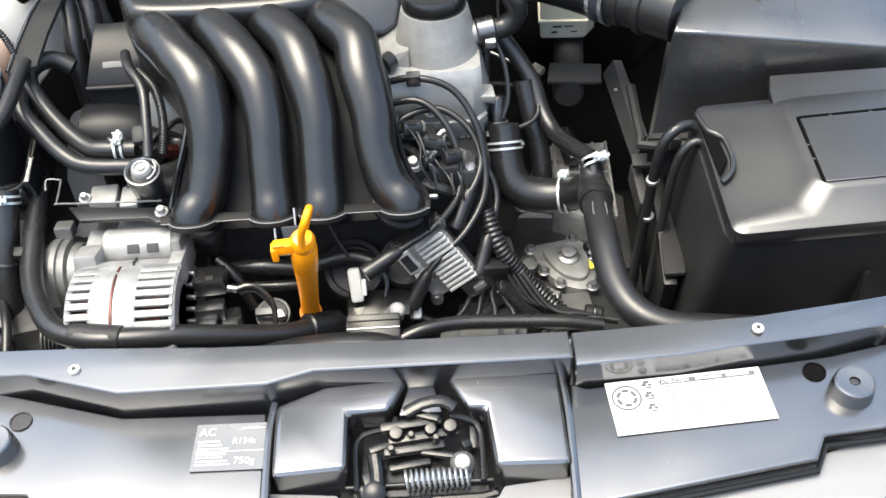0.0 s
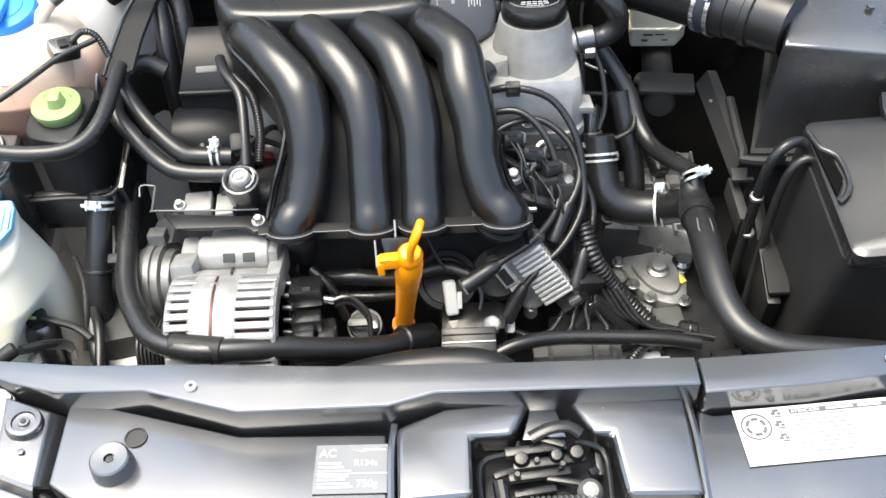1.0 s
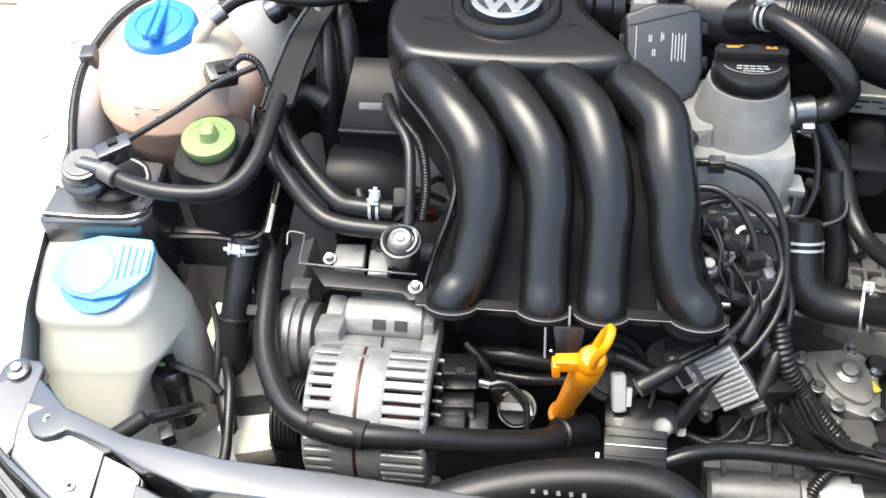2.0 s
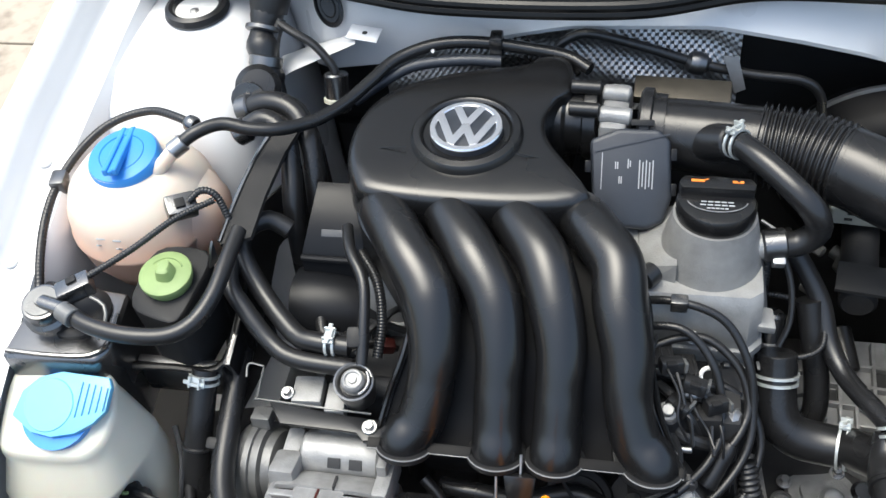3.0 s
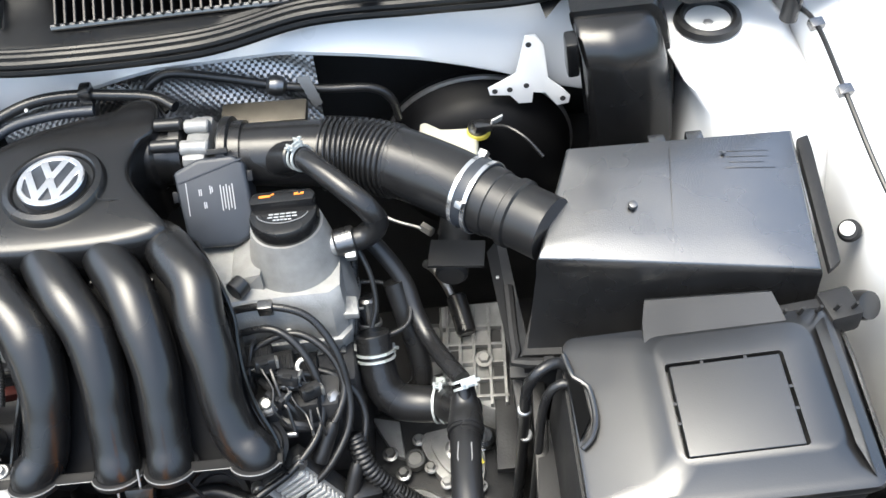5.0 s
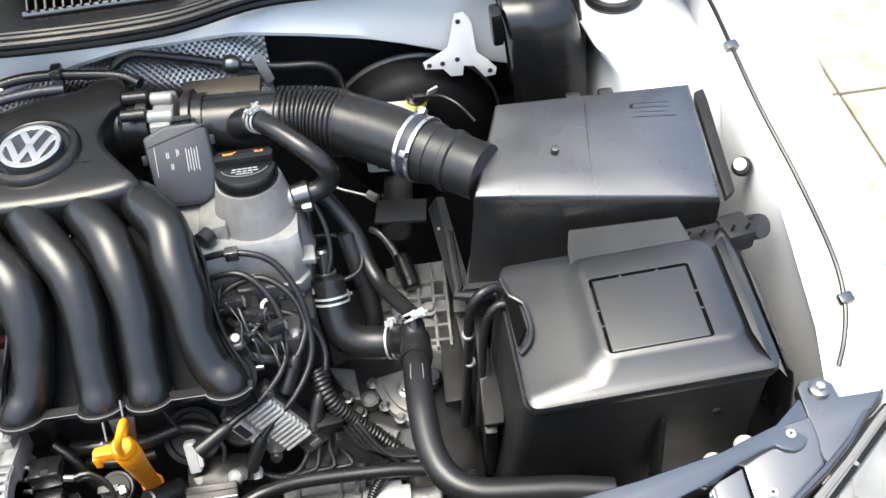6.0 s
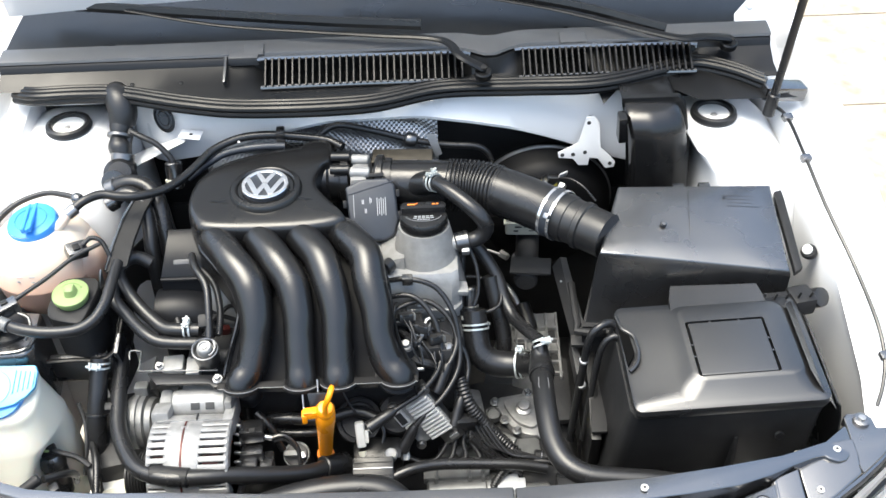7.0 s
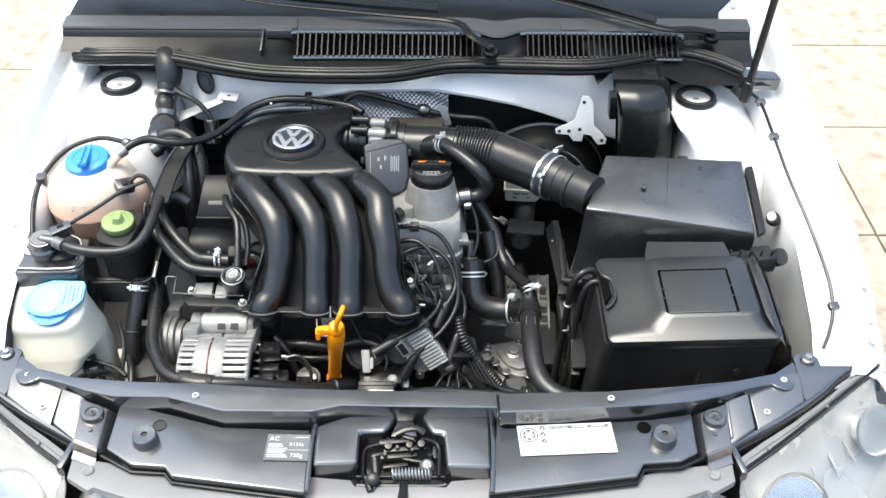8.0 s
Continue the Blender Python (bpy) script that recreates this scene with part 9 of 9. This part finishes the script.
    part("tail", hose([(0.165, 0.232, 0.610), (0.175, 0.22, 0.615), (0.20, 0.215, 0.62), (0.22, 0.21, 0.62)], 0.004, seg=8), M_WIRE, h)
    for i in range(4):
        part("tail_wire", hose([(0.160, 0.236, 0.600), (0.178, 0.222 + 0.004 * i, 0.612), (0.200, 0.212 + 0.006 * i, 0.618)], 0.0016, seg=6), M_WIRE, h)


def build_right_hoses():
    e = thing("coolant_elbow", (0.13, 0.36, 0.68), "fat black coolant elbow hose with spring clamps", "hose")
    part("tube", hose([(0.104, 0.396, 0.756), (0.105, 0.379, 0.734), (0.110, 0.361, 0.713), (0.127, 0.350, 0.700), (0.154, 0.345, 0.697), (0.184, 0.338, 0.704)], lambda u: 0.0200 + 0.0010 * math.sin(3.1 * u), seg=24), M_HOSE, e)
    spring_clamp((0.1045, 0.386, 0.744), (0.03, -0.62, -0.78), 0.0206, e, up=(0.1, 0.75, 0.65))
    spring_clamp((0.172, 0.341, 0.701), (0.95, -0.25, 0.2), 0.0210, e, up=(-0.3, 0.6, 0.7))
    part("metal_collar", rod((0.1035, 0.402, 0.764), (0.104, 0.394, 0.753), 0.0192, b=0.001), M_HOSE, e)
    t = thing("coolant_tee", (0.20, 0.31, 0.68), "black plastic coolant tee joint", "pipe joint")
    part("barrel", hose([(0.198, 0.326, 0.758), (0.198, 0.312, 0.748), (0.198, 0.296, 0.744), (0.196, 0.272, 0.748)], lambda u: 0.012 + 0.0066 * min(1, u * 1.8), seg=24), M_HOSE, t)
    part("branch", rod((0.176, 0.340, 0.703), (0.200, 0.306, 0.738), 0.0195, b=0.002), M_HOSE, t)
    part("rib", lathe([(0.0176, -0.003), (0.0194, -0.002), (0.0194, 0.002), (0.0176, 0.003)], (0.197, 0.280, 0.747), (-0.05, -0.98, 0.1), 28), M_HOSE, t)
    l = thing("bottom_hose", (0.22, 0.2, 0.68), "long black radiator hose sweeping down to the radiator", "hose")
    part("tube", hose([(0.197, 0.284, 0.746), (0.195, 0.245, 0.754), (0.194, 0.200, 0.758), (0.198, 0.150, 0.752), (0.212, 0.118, 0.746), (0.240, 0.100, 0.741), (0.285, 0.094, 0.738), (0.33, 0.090, 0.735), (0.38, 0.082, 0.73)], lambda u: 0.0160 - 0.001 * u, seg=24), M_HOSE, l)
    # thin bright lines added for the highlights along the hose
    part("edge_glint", hose([(0.189, 0.255, 0.7668), (0.188, 0.232, 0.7694), (0.200, 0.230, 0.7698), (0.202, 0.253, 0.7668)], 0.0009, seg=6, step=0.003), M_DULL, l, "bright wire-thin line")
    s = thing("small_hose", (0.16, 0.40, 0.74), "thin black bypass hose with a bright clamp", "hose")
    part("tube", hose([(0.100, 0.488, 0.842), (0.124, 0.472, 0.814), (0.144, 0.450, 0.786), (0.154, 0.422, 0.760), (0.168, 0.390, 0.750), (0.187, 0.350, 0.760), (0.198, 0.328, 0.766)], 0.0098, seg=16), M_HOSE, s)
    spring_clamp((0.199, 0.322, 0.767), (0.2, -0.75, -0.5), 0.0105, s, up=(0.2, 0.3, 1))
    part("nozzle", rod((0.199, 0.322, 0.766), (0.199, 0.304, 0.750), 0.0075, b=0.001), M_HOSE, s)
    v = thing("down_hose", (0.145, 0.39, 0.68), "black hose dropping behind the elbow", "hose")
    part("tube", hose([(0.132, 0.450, 0.790), (0.142, 0.425, 0.748), (0.150, 0.405, 0.710), (0.150, 0.388, 0.68), (0.134, 0.38, 0.660)], 0.0125, seg=16), M_HOSE, v)
    w = thing("loop_lead", (0.12, 0.44, 0.76), "corrugated sensor lead in a loop", "wire")
    part("loop", hose([(0.094, 0.464, 0.778), (0.116, 0.460, 0.778), (0.138, 0.446, 0.776), (0.148, 0.426, 0.771), (0.143, 0.409, 0.764), (0.124, 0.403, 0.757), (0.102, 0.408, 0.750), (0.086, 0.414, 0.746)], 0.0030, seg=8, ribs=0.0007, pitch=0.0028), M_WIRE, w, "", 180)
    part("sender", rod((0.100, 0.444, 0.775), (0.098, 0.424, 0.735), 0.0125, b=0.003), M_BOX, w, "black sender plug")
    part("sender_ring", lathe([(0.0128, -0.003), (0.0145, -0.002), (0.0145, 0.002), (0.0128, 0.003)], (0.0985, 0.429, 0.745), (0, -0.45, -0.9), 22), M_DULL, w)
    k = thing("filler_harness", (0.08, 0.39, 0.78), "corrugated wiring harness beside the filler neck", "wiring")
    part("conduit", hose([(0.091, 0.484, 0.822), (0.089, 0.462, 0.798), (0.087, 0.438, 0.775), (0.084, 0.414, 0.757), (0.081, 0.385, 0.745), (0.078, 0.350, 0.735)], 0.0046, seg=10, ribs=0.0014, pitch=0.0034), M_WIRE, k, "", 180)
    part("strap", hose([(0.078, 0.428, 0.780), (0.086, 0.424, 0.782), (0.096, 0.426, 0.778)], 0.0016, seg=6), M_DULL, k)
    part("wire", hose([(0.098, 0.46, 0.85), (0.110, 0.44, 0.82), (0.112, 0.42, 0.79), (0.104, 0.405, 0.77)], 0.003, seg=8), M_WIRE, k)


def build_gearbox():
    g = thing("gearbox", (0.16, 0.33, 0.45), "weathered grey cast gearbox with ribs and a selector cover", "gearbox")
    part("case", loft([squircle(0.15, 0.31, 0.12, 0.13, 0.42, 36, 4), squircle(0.15, 0.31, 0.115, 0.125, 0.545, 36, 4), squircle(0.15, 0.312, 0.10, 0.11, 0.572, 36, 3), squircle(0.15, 0.312, 0.06, 0.07, 0.578, 36, 3)]), M_DARK, g, "", 50)
    o = [(0.130, 0.368), (0.168, 0.372), (0.196, 0.380), (0.214, 0.350), (0.212, 0.300), (0.196, 0.284), (0.168, 0.296), (0.150, 0.318)]
    sc = part("selector_cover", plate(smooth_outline(o, 4), 0.570, 0.592, 0.003), M_HOUSING, g, "cast selector cover")
    part("cover_step", plate(smooth_outline([(0.182 + (x - 0.182) * 0.72, 0.335 + (y - 0.335) * 0.72) for x, y in o], 4), 0.590, 0.598, 0.002), M_HOUSING, sc)
    part("selector_hub", lathe([(0.014, 0), (0.014, 0.005), (0.009, 0.007), (0.009, 0.013), (0.004, 0.014), (0, 0.013)], (0.180, 0.338, 0.597), (0, -0.1, 1), 26), M_DULL, sc, "bright selector hub")
    part("paint_tag", box((0.204, 0.326, 0.596), (0.008, 0.020, 0.002), turn(0, 0, 30), 0.0006), M_YELLOW, sc, "yellow paint mark")
    for x, y in ((0.135, 0.360), (0.190, 0.376), (0.211, 0.345), (0.205, 0.292), (0.166, 0.300), (0.148, 0.322)):
        bolt((x, y, 0.591), (0, 0, 1), 0.0055, parent=sc)
    part("black_cap", lathe([(0.014, 0), (0.014, 0.008), (0.010, 0.012), (0, 0.012)], (0.214, 0.352, 0.59), (0, 0, 1), 22), M_BOX, g)
    # ribbed rear tower with framed pockets
    tower = part("rear_tower", loft([[(0.164, 0.40, 0.50), (0.262, 0.355, 0.50), (0.262, 0.55, 0.50), (0.166, 0.55, 0.50)], [(0.170, 0.412, 0.606), (0.250, 0.366, 0.606), (0.256, 0.544, 0.606), (0.172, 0.544, 0.606)], [(0.173, 0.416, 0.611), (0.247, 0.370, 0.611), (0.253, 0.540, 0.611), (0.175, 0.540, 0.611)]]), M_HOUSING, g, "ribbed cast tower", 30)
    for y in (0.395, 0.420, 0.446, 0.472, 0.500):
        part("cross_rib", box((0.213 if y > 0.43 else 0.230, y, 0.615), (0.076 if y > 0.43 else 0.040, 0.004, 0.010), turn(0, 0, -4), 0.001), M_HOUSING, tower)
    for x in (0.180, 0.196, 0.212, 0.232, 0.250):
        part("rib", box((x, 0.458 if x > 0.2 else 0.480, 0.615), (0.004, 0.150 if x > 0.2 else 0.110, 0.010), turn(0, 0, -3), 0.001), M_HOUSING, tower)
    for x, y in ((0.222, 0.408), (0.241, 0.408), (0.222, 0.459), (0.241, 0.486), (0.188, 0.459), (0.204, 0.512)):
        part("pocket", box((x, y, 0.6118), (0.014, 0.020, 0.001), turn(0, 0, -3)), M_SHADE, tower, "dark pocket")
    bolt((0.224, 0.447, 0.622), (0, -0.1, 1), 0.0075, parent=tower, mat=M_ALU)
    part("left_casting", loft([[(0.115, 0.410, 0.52), (0.205, 0.40, 0.52), (0.205, 0.54, 0.52), (0.150, 0.545, 0.52)], [(0.124, 0.420, 0.592), (0.196, 0.412, 0.592), (0.198, 0.525, 0.592), (0.156, 0.530, 0.592)], [(0.132, 0.428, 0.598), (0.190, 0.420, 0.598), (0.192, 0.515, 0.598), (0.160, 0.520, 0.598)]]), M_GEAR, g, "", 30)
    for y in (0.445, 0.470, 0.500):
        part("casting_rib", box((0.172, y, 0.601), (0.044, 0.0035, 0.009), turn(0, 0, 12), 0.001), M_GEAR, g)
    part("pale_shelf", box((0.152, 0.432, 0.604), (0.046, 0.018, 0.006), turn(0, 0, -18), 0.002), M_ALU, g, "machined pale edge")
    for x, y in ((0.178, 0.520), (0.182, 0.495), (0.130, 0.430)):
        bolt((x, y, 0.600), (0, -0.1, 1), 0.0055, parent=g, mat=M_ALU)
    part("flat_facet", plate([(0.076, 0.402), (0.112, 0.392), (0.118, 0.340), (0.104, 0.345)], 0.570, 0.586, 0.003), M_HOUSING, g)
    part("round_plug", lathe([(0.012, -0.01), (0.012, 0.004), (0.009, 0.006), (0.008, 0.003), (0, 0.003)], (0.130, 0.333, 0.594), (0, -0.1, 1), 24), M_GEAR, g)
    part("pale_panel", box((0.258, 0.335, 0.705), (0.012, 0.062, 0.03), turn(8, 0, 2), 0.003), M_DARK, g, "dark sheet end")
    part("black_plunger", rod((0.196, 0.536, 0.640), (0.206, 0.486, 0.622), 0.0130, b=0.003), M_HOSE, g, "black rubber gaiter")
    # bell housing edge and lower ledge
    part("bell_edge", hose([(0.065, 0.25, 0.60), (0.09, 0.272, 0.602), (0.13, 0.285, 0.60), (0.16, 0.27, 0.598)], 0.008, seg=10), M_GEAR, g)
    part("ledge", box((0.12, 0.255, 0.585), (0.16, 0.05, 0.02), turn(-6, 0, 3), 0.005), M_GEAR, g)
    for x, y in ((0.09, 0.30), (0.115, 0.318), (0.10, 0.345)):
        bolt((x, y, 0.590), (0, 0, 1), 0.0065, parent=g)
    part("mount_plate", plate([(0.225, 0.30), (0.255, 0.30), (0.262, 0.43), (0.235, 0.45)], 0.60, 0.612, 0.003), M_DARK, g)


def build_sensor_wiring():
    """Sensor lead that loops beside the cam cover, and the plugs and wires crowded by the head."""
    h = thing("head_wiring", (0.0, 0.37, 0.76), "black plugs and thin wires crowded beside the cylinder head", "wiring")
    for x, y, z, a in ((0.000, 0.338, 0.818, 15), (0.022, 0.326, 0.806, -12), (0.042, 0.318, 0.790, 24), (0.008, 0.308, 0.797, -30)):
        p = part("plug", box((x, y, z), (0.022, 0.014, 0.013), turn(-20, 8, a), 0.0025), M_BATTERY, h, "black wiring plug")
        part("plug_latch", box((x, y - 0.004, z + 0.0075), (0.010, 0.007, 0.003), turn(-20, 8, a), 0.001), M_BASE, p)
        part("plug_seal", box((x + 0.012, y, z + 0.001), (0.003, 0.011, 0.010), turn(-20, 8, a), 0.001), M_GEAR, p, "grey seal")
    rnd = random.Random(5)
    for i in range(5):
        x0, z0 = -0.006 + 0.010 * i, 0.822 - 0.006 * i
        pts = [(x0, 0.335, z0)]
        for k in range(1, 5):
            pts.append((x0 + 0.011 * k * (0.4 + 0.25 * rnd.random()), 0.335 - 0.014 * k + 0.012 * (rnd.random() - 0.5), z0 - 0.010 * k + 0.016 * (rnd.random() - 0.3)))
        part("wire", hose(pts, 0.0013 + 0.0007 * (i % 2), seg=6), M_WIRE, h)
    # loom along the front of the gearbox
    g = thing("gearbox_loom", (0.12, 0.24, 0.60), "black wires fanned along the front of the gearbox", "wiring")
    for i in range(6):
        y = 0.246 - 0.004 * i
        part("wire", hose([(0.085 + 0.006 * i, 0.262, 0.655), (0.096 + 0.010 * i, y + 0.006, 0.634 - 0.002 * i), (0.124 + 0.012 * i, y, 0.618), (0.165 + 0.008 * i, y - 0.004, 0.611), (0.20 + 0.003 * i, 0.226, 0.606)], 0.0022 + 0.0005 * (i % 3), seg=8), M_WIRE, g)
    part("loom_tape", rod((0.185, 0.234, 0.610), (0.206, 0.230, 0.608), 0.011, b=0.002, seg=18), M_BASE, g, "wound tape")
    part("loom_tie", lathe([(0.011, -0.002), (0.0125, -0.001), (0.0125, 0.001), (0.011, 0.002)], (0.196, 0.232, 0.609), (1, -0.2, -0.1), 18), M_BOX, g)


build_alternator()
build_sensor_wiring()
build_dipstick()
build_front_clutter()
build_coil()
build_right_hoses()
build_gearbox()
